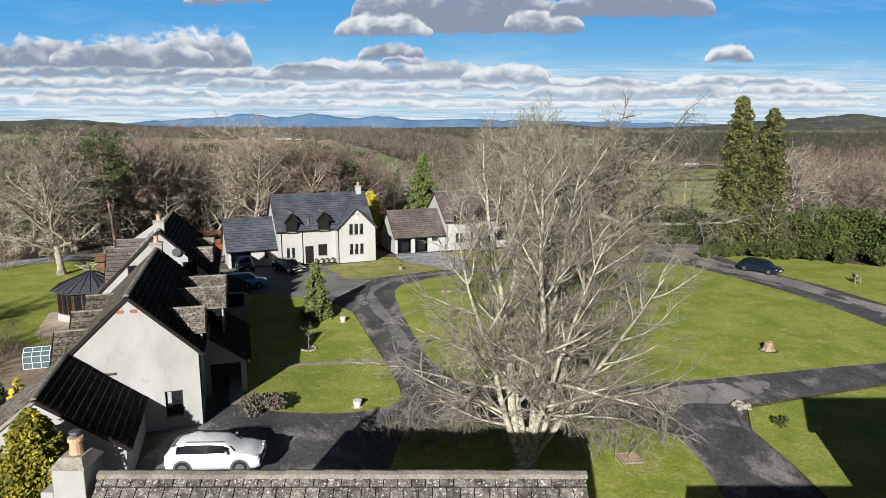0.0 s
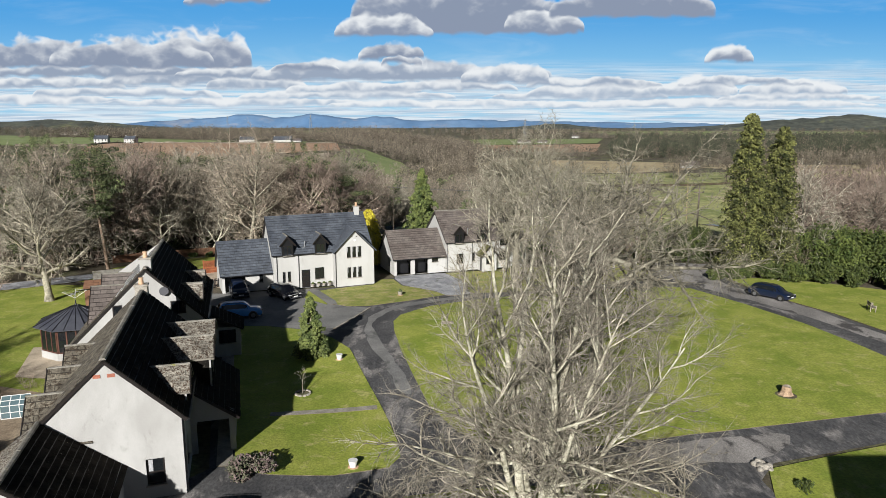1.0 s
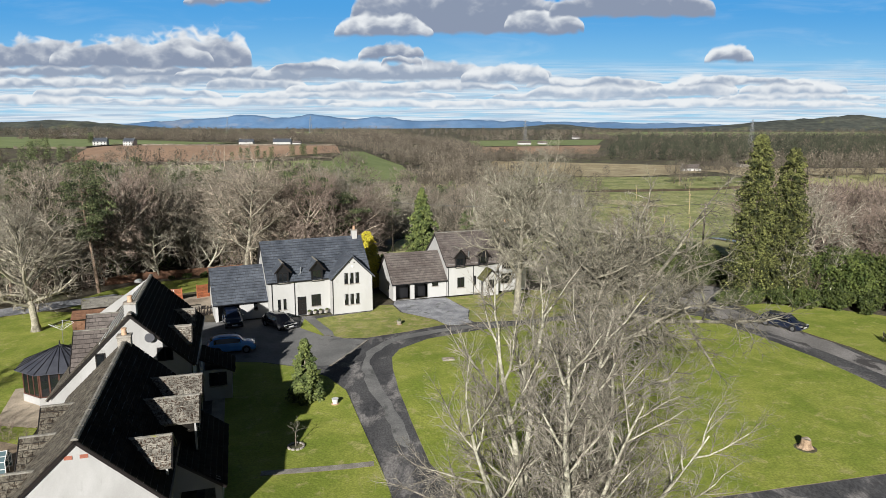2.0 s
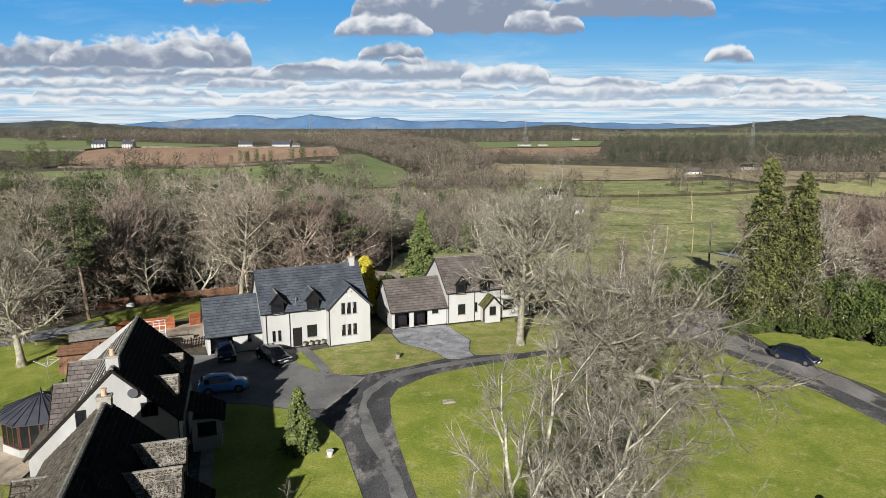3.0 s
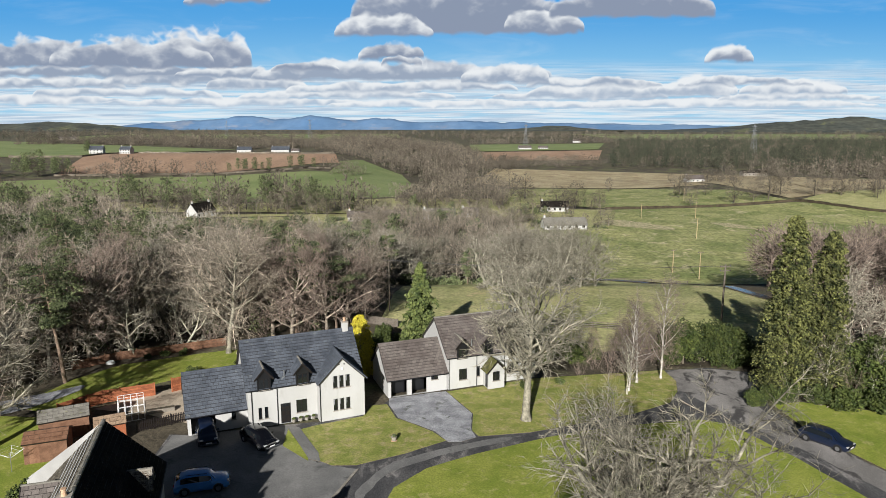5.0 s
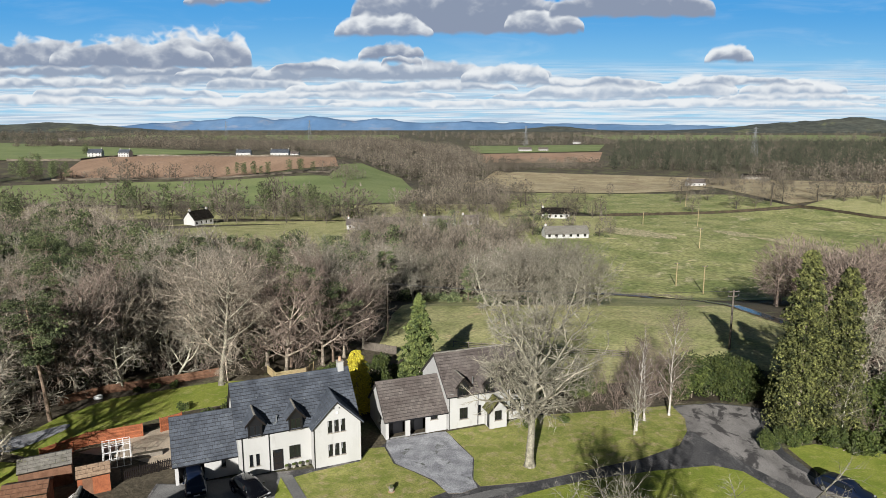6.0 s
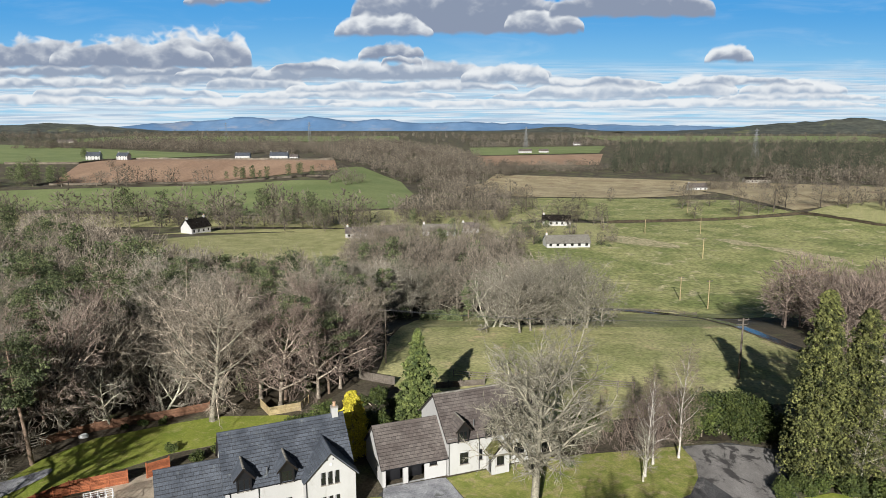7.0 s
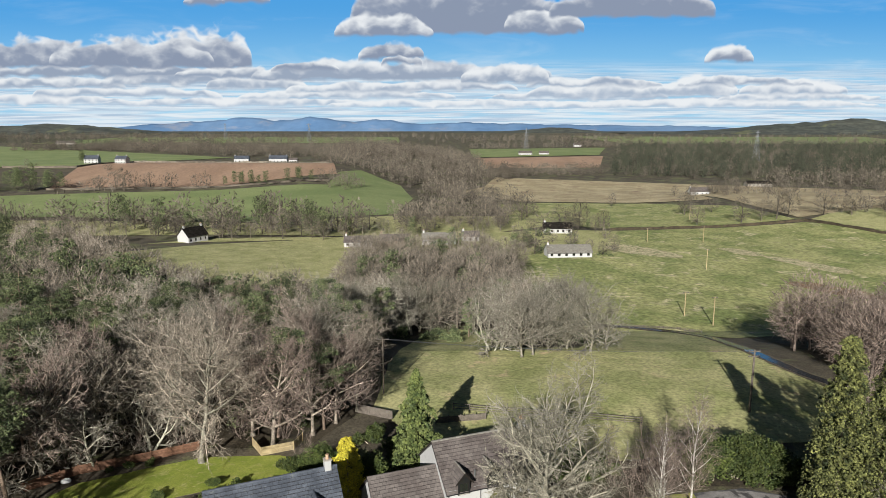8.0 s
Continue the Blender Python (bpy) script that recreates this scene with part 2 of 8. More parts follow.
BRICK = surface("red_brick", (0.24, 0.085, 0.055), (0.32, 0.12, 0.08), 0.2, 0.85, 0.3, 30, 0.2)
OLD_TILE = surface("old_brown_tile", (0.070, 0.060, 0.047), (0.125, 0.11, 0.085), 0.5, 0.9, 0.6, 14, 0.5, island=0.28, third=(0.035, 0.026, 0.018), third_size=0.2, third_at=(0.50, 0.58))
# near-black: carries the shade of roof sides turned from the sun; also plain dark roofs
DARK_SHADE_TILE = surface("old_dark_tile", (0.009, 0.008, 0.007), (0.021, 0.018, 0.015), 1.2, 0.97, 0.5, 22, 0.35, island=0.25, third=(0.30, 0.29, 0.24), third_size=0.09, third_at=(0.68, 0.73), spec=0.05)
RIDGE = surface("ridge_tile", (0.13, 0.12, 0.10), (0.21, 0.195, 0.17), 0.6, 0.85, 0.5, 22, 0.35, third=(0.20, 0.19, 0.06), third_size=0.3, third_at=(0.6, 0.72))
POT = surface("clay_pot", (0.40, 0.25, 0.16), (0.50, 0.34, 0.22), 0.3, 0.8, 0.2, 30, 0.2)
PAINT_WHITE = gloss("white_paint", (0.78, 0.77, 0.75), 0.4)
PAINT_BLACK = gloss("black_paint", (0.012, 0.012, 0.014), 0.35)
FRAME_DARK = gloss("dark_frame", (0.016, 0.012, 0.011), 0.4)
GLASS = glass("window_glass", (0.010, 0.012, 0.014))
CURTAIN = surface("curtain", (0.22, 0.22, 0.23), (0.36, 0.36, 0.37), 0.2, 0.9, 0.1, 20, 0.1)
WOOD_RED = surface("red_fence_wood", (0.20, 0.065, 0.030), (0.30, 0.10, 0.045), 0.6, 0.8, 0.3, 14, 0.25, vary=0.2)
WOOD_BROWN = surface("brown_wood", (0.11, 0.055, 0.032), (0.17, 0.09, 0.055), 0.6, 0.8, 0.3, 14, 0.25, vary=0.2)
WOOD_PALE = surface("pale_fence_wood", (0.26, 0.20, 0.105), (0.37, 0.29, 0.165), 0.8, 0.8, 0.3, 14, 0.2, vary=0.12)
WOOD_GREY = surface("weathered_wood", (0.16, 0.14, 0.115), (0.25, 0.22, 0.18), 0.8, 0.85, 0.3, 14, 0.25, vary=0.2)
STUMP_WOOD = surface("cut_wood", (0.20, 0.135, 0.09), (0.32, 0.225, 0.15), 0.3, 0.85, 0.4, 16, 0.3)
# leaf litter with the wood's own shade darkened into its colour
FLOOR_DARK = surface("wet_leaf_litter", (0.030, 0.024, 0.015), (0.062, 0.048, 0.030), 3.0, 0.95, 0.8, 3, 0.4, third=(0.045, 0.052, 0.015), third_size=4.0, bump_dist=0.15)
METAL = gloss("galvanised_metal", (0.45, 0.46, 0.47), 0.4, 0.8)
WATER = gloss("stream_water", (0.02, 0.024, 0.026), 0.18, 0.0, 0.0, 0.9)
BARK_PALE = surface("pale_lichen_bark", (0.23, 0.215, 0.16), (0.45, 0.425, 0.335), 0.35, 0.9, 0.6, 12, 0.3, third=(0.12, 0.11, 0.075), third_size=0.3, third_at=(0.52, 0.68), world=False)
BARK_OAK = surface("oak_bark", (0.13, 0.118, 0.088), (0.30, 0.272, 0.21), 0.5, 0.92, 0.6, 10, 0.35, third=(0.30, 0.285, 0.215), third_size=0.6, third_at=(0.56, 0.7), world=False, vary=0.15, island=0.45)
TWIG_OAK = surface("lichened_twigs", (0.085, 0.076, 0.056), (0.215, 0.196, 0.152), 0.5, 0.92, 0.4, 10, 0.3, third=(0.15, 0.155, 0.075), third_size=2.2, third_at=(0.55, 0.7), world=False, island=0.5)
BARK_GREY = surface("grey_bark", (0.12, 0.106, 0.082), (0.295, 0.265, 0.21), 0.5, 0.92, 0.5, 10, 0.3, world=False, vary=0.25, island=0.5)
BARK_BROWN = surface("brown_twigs", (0.115, 0.095, 0.072), (0.285, 0.242, 0.19), 0.6, 0.92, 0.4, 10, 0.3, world=False, vary=0.25, island=0.6)
BARK_PURPLE = surface("purple_twigs", (0.10, 0.075, 0.06), (0.225, 0.175, 0.142), 0.6, 0.92, 0.4, 10, 0.3, world=False, vary=0.2, island=0.5)
TWIG_PALE = surface("pale_twigs", (0.10, 0.088, 0.068), (0.245, 0.22, 0.176), 0.5, 0.92, 0.4, 10, 0.3, world=False, island=0.5)
BARK_BIRCH = surface("birch_bark", (0.34, 0.31, 0.27), (0.46, 0.43, 0.385), 0.4, 0.85, 0.4, 9, 0.3, third=(0.12, 0.09, 0.07), third_size=0.22, third_at=(0.6, 0.68), world=False)
BARK_PINE = surface("pine_bark", (0.12, 0.085, 0.062), (0.20, 0.145, 0.105), 0.5, 0.92, 0.6, 8, 0.35, world=False, vary=0.15)
LEAF_PINE = surface("pine_needles", (0.022, 0.032, 0.014), (0.135, 0.155, 0.068), 1.6, 0.8, 0.0, 5, 0.3, world=False, island=0.6, vary=0.2)
LEAF_CYPRESS = surface("cypress_scales", (0.014, 0.020, 0.007), (0.135, 0.138, 0.044), 0.9, 0.75, 0.0, 5, 0.3, world=False, island=0.6, vary=0.12)
LEAF_GREEN = surface("shrub_leaves", (0.024, 0.038, 0.009), (0.078, 0.094, 0.024), 1.0, 0.65, 0.0, 5, 0.3, world=False, island=0.4, vary=0.25)
LEAF_GOLD = surface("golden_leaves", (0.30, 0.25, 0.02), (0.52, 0.45, 0.05), 0.8, 0.7, 0.0, 5, 0.3, world=False, island=0.35)
LEAF_SPRING = surface("conifer_sprays", (0.036, 0.052, 0.016), (0.12, 0.14, 0.042), 0.8, 0.7, 0.0, 5, 0.3, world=False, island=0.35)
LEAF_GOLDGREEN = surface("gold_green_sprays", (0.055, 0.065, 0.008), (0.27, 0.225, 0.025), 0.55, 0.7, 0.0, 5, 0.3, world=False, island=0.45)
HEATH = surface("heather_flowers", (0.05, 0.065, 0.03), (0.16, 0.11, 0.11), 0.3, 0.8, 0.0, 8, 0.3, world=False, island=0.4)
WOODS_FAR = surface("far_woods", (0.068, 0.057, 0.043), (0.145, 0.122, 0.094), 60.0, 0.95, 0.0, 0.25, 0.4, island=0.6)
PINES_FAR = surface("far_pines", (0.030, 0.034, 0.022), (0.062, 0.064, 0.042), 60.0, 0.95, 0.0, 0.3, 0.3, island=0.35)
CAR_WHITE = gloss("white_car_paint", (0.80, 0.80, 0.81), 0.25, 0.0, 1.0)
CAR_BLUE = gloss("blue_car_paint", (0.08, 0.33, 0.78), 0.35, 0.0, 1.0)
CAR_NAVY = gloss("navy_car_paint", (0.010, 0.018, 0.045), 0.3, 0.3, 1.0)
CAR_BLACK = gloss("black_car_paint", (0.006, 0.006, 0.008), 0.22, 0.2, 1.0)
RUBBER = gloss("tyre_rubber", (0.012, 0.012, 0.012), 0.85)
ALLOY = gloss("alloy", (0.45, 0.45, 0.47), 0.3, 0.9)
LAMP_GLASS = gloss("lamp_glass", (0.55, 0.55, 0.56), 0.1, 0.0, 1.0)
LAMP_RED = gloss("red_lamp", (0.35, 0.01, 0.01), 0.2, 0.0, 1.0)
PLATE = gloss("number_plate", (0.6, 0.58, 0.45), 0.5)
PLASTIC_GREY = gloss("grey_plastic", (0.09, 0.09, 0.10), 0.5)

PYLON_STEEL = gloss("pylon_steel", (0.20, 0.21, 0.22), 0.6, 0.0)
# ---- ground ----
EAST = ((-4000, 60, 85, 100, 125, 148, 190, 230, 290, 400, 660, 1260, 2600, 4200, 6000),
        (0, 0, -.3, -.9, -1.4, -3.2, -12.6, -13.6, -14, -16, -22, -16, -6, 0, 0))
WEST = ((-4000, 70, 100, 150, 200, 330, 430, 720, 830, 1260, 2600, 4200, 6000),
        (0, 0, -.8, -2.5, -5, -13, -14, -1, -3, -2, -2, 0, 0))


def smooth(a, b, x):
    t = np.clip((x - a) / (b - a), 0, 1)
    return t * t * (3 - 2 * t)


def gz(x, y):
    """The height of the ground: a terrace with the houses, a valley behind it and rising fields to the north-west."""
    e, w = np.interp(y, *EAST), np.interp(y, *WEST)
    z = w + (e - w) * smooth(-120, -10, x)
    z = z + 7 * smooth(130, 260, x) * smooth(300, 420, y) * (1 - smooth(500, 650, y))
    z = z + .75 * (1 - smooth(-13, -4, x)) * (1 - smooth(33, 50, y)) * smooth(-30, -19, x)
    z = z + .6 * np.exp(-((x - 2) / 13) ** 2 - ((y - 62) / 13) ** 2)
    return float(z)


def part(name, bm, material, parent=None, label="", smoothed=False):
    """Links a bmesh as one mesh object, under a thing or a part where one is given."""
    me = bpy.data.meshes.new(name)
    if isinstance(bm, tuple):
        me.from_pydata(bm[0], [], bm[1])
    else:
        bm.normal_update()
        bm.to_mesh(me)
        bm.free()
    if smoothed:
        me.polygons.foreach_set("use_smooth", [True] * len(me.polygons))
    me.materials.append(material)
    ob = new(name, me)
    if parent:
        ob.parent = parent
    if label:
        ob["label"] = label
    return ob


def curve_outline(points, steps=5):
    """A closed smooth line through the corners."""
    out, n = [], len(points)
    for i in range(n):
        p0, p1, p2, p3 = (Vector(points[(i + k) % n]) for k in (-1, 0, 1, 2))
        for s in range(steps):
            t = s / steps
            out.append(tuple(0.5 * ((2 * p1) + (p2 - p0) * t + (2 * p0 - 5 * p1 + 4 * p2 - p3) * t * t + (3 * p1 - p0 - 3 * p2 + p3) * t ** 3)))
    return out


def inside(px, py, poly):
    """Which of the points lie in the outline."""
    res = np.zeros(len(px), bool)
    n = len(poly)
    for i in range(n):
        (x0, y0), (x1, y1) = poly[i], poly[(i + 1) % n]
        if y0 == y1:
            continue
        res ^= ((y0 > py) != (y1 > py)) & (px < (x1 - x0) * (py - y0) / (y1 - y0) + x0)
    return res


def drape(name, outline, material, lift=0.05, step=3.0, rounded=True, skirt=0.0, label="", category="", kind="structure", wave=0.0):
    """A sheet of the given outline that follows the ground, with a small edge where skirt is given."""
    line = curve_outline(outline) if rounded else list(outline)
    dense = []
    for i, a in enumerate(line):
        b = line[(i + 1) % len(line)]
        k = max(1, int(math.dist(a, b) / step))
        dense += [(a[0] + (b[0] - a[0]) * j / k, a[1] + (b[1] - a[1]) * j / k) for j in range(k)]
    if wave:
        dense = [(x + wave * noise.noise((x * .9, y * .9, 1)), y + wave * noise.noise((x * .9, y * .9, 7))) for x, y in dense]
    xs, ys = [p[0] for p in dense], [p[1] for p in dense]
    gx, gy = np.meshgrid(np.arange(min(xs), max(xs), step), np.arange(min(ys), max(ys), step))
    gx, gy = gx.ravel() + 0.013, gy.ravel() + 0.017
    keep = inside(gx, gy, dense)
    coords = [Vector(p) for p in dense] + [Vector((x, y)) for x, y in zip(gx[keep], gy[keep])]
    n = len(dense)
    vs, _, fs, *_ = delaunay_2d_cdt(coords, [(i, (i + 1) % n) for i in range(n)], [], 1, 1e-4)
    verts = [(v.x, v.y, gz(v.x, v.y) + lift) for v in vs]
    faces = [tuple(f) for f in fs]
    flat = len(faces)
    if skirt:
        count = {}
        for f in faces:
            for a, b in zip(f, f[1:] + f[:1]):
                count[(a, b)] = 1
        for a, b in [e for e in count if (e[1], e[0]) not in count]:
            i = len(verts)
            verts += [(*verts[a][:2], verts[a][2] - skirt), (*verts[b][:2], verts[b][2] - skirt)]
            faces.append((b, a, i, i + 1))
    ob = part(name, (verts, faces), material)
    if skirt:
        ob.data.materials.append(EDGE_SOIL)
        for p in ob.data.polygons[flat:]:
            p.material_index = 1
    return tagged(ob, label, category, kind=kind)


def make_ground():
    def axis(near0, near1, fine, far):
        vals, v, s = list(np.arange(near0, near1, fine)), near1, fine
        while v < far:
            vals.append(v)
            s *= 1.13
            v += s
        return vals + [far]
    right = [2.0 * i for i in range(30)] + axis(60, 120, 4.0, 5200)
    xs = [-x for x in right[:0:-1]] + right
    ys = [-y for y in axis(0, 60, 6.0, 3000)[:0:-1]] + [2.0 * i for i in range(45)] + axis(90, 320, 4.0, 5200)
    verts = [(x, y, gz(x, y)) for y in ys for x in xs]
    w = len(xs)
    faces = [(j * w + i, j * w + i + 1, (j + 1) * w + i + 1, (j + 1) * w + i) for j in range(len(ys) - 1) for i in range(w - 1)]
    tagged(part("ground", (verts, faces), LITTER), "brown leaf litter and rough ground reaching the horizon", "ground", kind="structure")


make_ground()
drape("road", [(-14, 19), (16, 19), (16.9, 30), (16.7, 35.1), (18.2, 36.9), (23, 38.4), (28.1, 40), (46, 43.5), (46, 50), (40.3, 58), (38.6, 66.8), (36.8, 71.5),
               (35.2, 77.5), (34.6, 82), (36.0, 87.5), (38.2, 93), (33, 95), (27.4, 94), (25.9, 88), (22.5, 84), (15.4, 81.5), (8, 79.5), (3, 80), (0.6, 86.4), (-5.8, 84.4),
               (-7.5, 80.3), (-12.3, 78.4), (-18, 77.2), (-24.2, 75.4), (-26.5, 75.5), (-26, 69), (-20.6, 60), (-16.5, 48), (-12.2, 35), (-14, 32.4)], ASPHALT, 0.05, 2.0,
      rounded=False, label="dark grey asphalt lane and drives with worn patches", category="road")
drape("lawn", [(-8.9, 34.9), (-5.8, 35.4), (-3.0, 36.4), (-2.4, 37.6), (-2.7, 39.4), (-3.6, 42.6), (-4.2, 44.6), (-7.7, 55.4), (-9.6, 58.2), (-12.5, 60.8), (-16.2, 62.2), (-19.0, 62.4), (-18.6, 59.5), (-11.2, 36.0), (-10.9, 35.0)], LAWN,
      0.085, 1.5, False, 0.05, "short green front lawn beside the asphalt lane", "lawn", wave=0.06)
drape("lawn", [(2.4, 39.2), (0.9, 40.6), (-0.9, 44.2), (-2.3, 49.9), (-3.5, 55), (-4.3, 59.5), (-4.6, 62.5), (-4.1, 64.8), (-1.5, 68.0), (2.9, 70.8), (10, 74.6), (14, 76.2), (20, 77.8), (26.2, 78.9), (28.6, 77.7), (31.6, 70.7), (34, 63.3), (35.3, 56.3),
               (36.2, 50), (34.6, 46), (30.4, 43.9), (21, 41.7), (14.9, 40.3), (8.5, 38.7)], LAWN, 0.085, 2.0, False, 0.05, "large mown green island lawn ringed by the lane", "lawn", wave=0.06)
drape("lawn", [(-12.2, 70.8), (-9.8, 69.0), (-7.6, 68.9), (-3.6, 70.9), (0.2, 73.6), (-1.1, 75.7), (-2.8, 77.3), (-4.9, 79.1), (-6.1, 82.7), (-7.7, 82.4), (-8.3, 79.6), (-12.4, 77.6), (-14.6, 76.2)], LAWN_DRY, 0.085, 1.5, False, 0.05, "green front lawn of the slate-roofed house", "lawn", wave=0.06)
drape("lawn", [(3.0, 80.2), (2.7, 75.9), (3.3, 74.6), (8.3, 75.6), (14, 78.0), (19.5, 80.2), (24.4, 83.2), (26.4, 86.6), (27.4, 90), (27.2, 94), (22, 93), (11, 91), (0.3, 86.4)], LAWN_DRY, 0.085, 1.5, False, 0.05, "green lawn before the brown-roofed house", "lawn", wave=0.06)
drape("lawn", [(-3.5, 20), (11.8, 20), (12.4, 26.8), (12.6, 30), (12.3, 32.6), (10.4, 34.5), (7.8, 34.7), (2, 34.3), (-2, 33.5)], LAWN, 0.085, 1.5, False, 0.05, "short green lawn corner, half in shade", "lawn", wave=0.06)
drape("lawn", [(17, 19), (16.9, 29.8), (16.6, 33.5), (17.6, 36.2), (23, 38.1), (28.1, 39.7), (46, 43.2), (60, 40), (60, 19)], LAWN, 0.085, 2.0, False, 0.05, "green lawn beside the lane, partly shaded", "lawn", wave=0.06)
drape("lawn", [(46, 50), (40.5, 58), (38.9, 66.8), (37.1, 71.5), (35.6, 77.5), (35.2, 82.6), (38.5, 83.4), (45, 81), (56, 73), (66, 58), (66, 48)], LAWN, 0.085, 2.0, False, 0.05, "mown grass verge between lane and hedge", "lawn", wave=0.06)
drape("lawn", [(-45.5, 82), (-44, 90.5), (-41, 96), (-35, 99.5), (-29, 102.5), (-20, 103), (-14, 101), (-15, 96), (-24, 95.5), (-30.5, 92), (-37, 85.5), (-40, 80)], LAWN, 0.08, 2.0, False, 0.05, "sloping green back lawn below the wood", "lawn", wave=0.1)
drape("lawn", [(-60, 30), (-25, 30), (-27, 45), (-31, 58), (-33.5, 70), (-38, 79), (-48, 80), (-60, 70)], LAWN, 0.08, 2.5, False, 0.05, "green back garden grass behind the white house", "lawn", wave=0.1)
drape("driveway", [(-6.0, 84.3), (-5.9, 82.7), (-4.7, 79.1), (-2.6, 77.3), (-0.9, 75.7), (0.4, 73.2), (1.6, 73.3), (3.1, 74.3), (2.6, 75.9), (2.9, 80.2), (0.2, 86.5), (-1, 86.2)], GRAVEL, 0.09, 1.0, False, 0.03, "pale grey worn gravel driveway before a double garage", "driveway", wave=0.12)
drape("driveway", [(-9.9, 61.0), (-8.6, 64.4), (-7.5, 68.2), (-9.8, 69.0), (-11.2, 69.6), (-15.0, 77.4), (-18, 77.1), (-24.2, 75.3), (-26.2, 75.3), (-25.8, 69), (-20.8, 61.2), (-18.9, 62.6), (-16.2, 62.4), (-12.5, 61.0)], COURT, 0.062, 1.5, False, 0, "pale grey asphalt court before the garages", "driveway", wave=0.08)
drape("kerb", [(-9.95, 60.9), (-9.7, 60.9), (-8.4, 64.4), (-7.3, 68.2), (-7.55, 68.2), (-8.65, 64.4)], STONE, 0.10, 0.6, False, 0.04, "flush pale stone kerb between court and lane", "kerb")
drape("lawn", [(-15.3, 76.6), (-15.0, 73.0), (-12.0, 69.9), (-12.2, 70.8)], LAWN, 0.085, 1.0, False, 0.05, "narrow green strip beside the front door path", "lawn")
drape("road_patch", [(26.6, 88.4), (28.4, 93.8), (36.6, 93.4), (34.6, 87.0), (33.6, 81), (34.8, 76.4), (37.6, 69.4), (39.4, 60), (43.6, 52), (41.6, 50), (37.6, 58), (35.4, 66), (32.4, 73.4), (29.4, 79.6)], WORN_ASPHALT, 0.064, 1.5, True, 0, "worn brownish-grey lane end with dark tracks", "road patch", wave=0.35)
drape("road_patch", [(-2.2, 47), (-3.6, 52), (-5.6, 58), (-6.4, 63), (-4.4, 67.4), (0.4, 70.9), (6, 73.6), (5.6, 74.4), (0, 72.0), (-5.2, 68.4), (-7.2, 63.2), (-6.4, 57.4), (-4.4, 51.6), (-3.0, 46.6)], COURT, 0.064, 1.2, True, 0, "paler worn strip along the middle of the dark lane", "road patch", wave=0.3)
drape("road_patch", [(7, 37.2), (12, 37.0), (16.8, 37.0), (19.4, 38.4), (20.6, 40.4), (14.6, 39.6), (9, 38.3)], WORN_ASPHALT, 0.062, 1.0, True, 0, "worn pale patch in the asphalt lane", "road patch", wave=0.3)
drape("footpath", [(-10.9, 42.2), (-4.3, 43.8), (-4.4, 44.4), (-11.0, 42.8)], STONE, 0.105, 1.0, False, 0.03, "narrow stone footpath across the lawn", "footpath")
drape("footpath", [(-15.3, 76.9), (-12.0, 70.2), (-10.9, 69.7), (-11.4, 71.5), (-14.3, 77.0)], COURT, 0.105, 1.0, False, 0.03, "grey stone path to the front door", "footpath")
drape("footpath", [(-11.9, 35.2), (-11.1, 35.4), (-18.6, 60), (-19.6, 60)], STONE, 0.10, 1.5, False, 0.03, "grey paved path along the house front", "footpath")
drape("patio", [(-37, 81.5), (-31.5, 80.5), (-25.6, 78), (-25, 82), (-27.5, 87), (-31, 87.5)], PAVING, 0.07, 1.5, False, 0.03, "buff paved patio beside the garage", "patio")
drape("patio", [(-31.6, 49.6), (-28.4, 49.2), (-28.6, 53.8), (-33.4, 56.4), (-34.2, 56.2)], PAVING, 0.12, 1.5, False, 0.03, "buff paved patio beside the conservatory", "patio")
drape("patio", [(-31, 36), (-23.5, 36), (-26, 46), (-32, 48)], YARD, 0.10, 1.5, False, 0.03, "bare brown yard behind the white house", "patio")
drape("garden_track", [(-52, 76), (-45, 80.5), (-41.5, 86), (-41.8, 88.5), (-44.5, 86), (-52, 80)], GRAVEL, 0.12, 2.0, True, 0.02, "grey gravel track through the garden", "track")
# floors under the woods: the shade between the trees is painted into them
drape("woodland_floor", [(-92, 82), (-51, 82), (-46.5, 94.5), (-41.5, 99), (-30.5, 105), (-17, 105), (-11.5, 117), (-14, 148), (-22, 150), (-38, 190), (-66, 196), (-110, 210), (-150, 180), (-120, 120)], FLOOR_DARK, 0.06, 4.0, False, 0, "leaf-strewn floor of the wood, coloured dark for tree shade", "woodland floor", wave=0.6)
drape("woodland_floor", [(-24, 150), (-12, 160), (-8, 174), (-3, 188), (4, 196), (10.5, 190), (12, 170), (14, 156), (26, 155), (30, 164), (30, 186), (26, 250), (30, 276), (-2, 298), (-34, 296), (-34, 232), (-38, 190)], FLOOR_DARK, 0.10, 4.0, False, 0, "leaf-strewn floor of the lower wood, coloured dark for tree shade", "woodland floor", wave=0.6)
drape("woodland_floor", [(43, 86), (60, 82), (84, 68), (108, 78), (124, 140), (108, 162), (84, 174), (71, 174), (66, 124), (64, 116), (48, 101), (28, 99), (28.5, 95.5), (43, 95)], FLOOR_DARK, 0.08, 4.0, False, 0, "floor under the eastern trees, coloured dark for their shade", "woodland floor", wave=0.6)
MEADOW_GRASS = surface("meadow_grass", (0.24, 0.25, 0.095), (0.40, 0.37, 0.175), 9.0, 0.92, 0.4, 1.6, 0.35, third=(0.46, 0.36, 0.21), third_size=5.0, third_at=(0.56, 0.74), bump_dist=0.08)
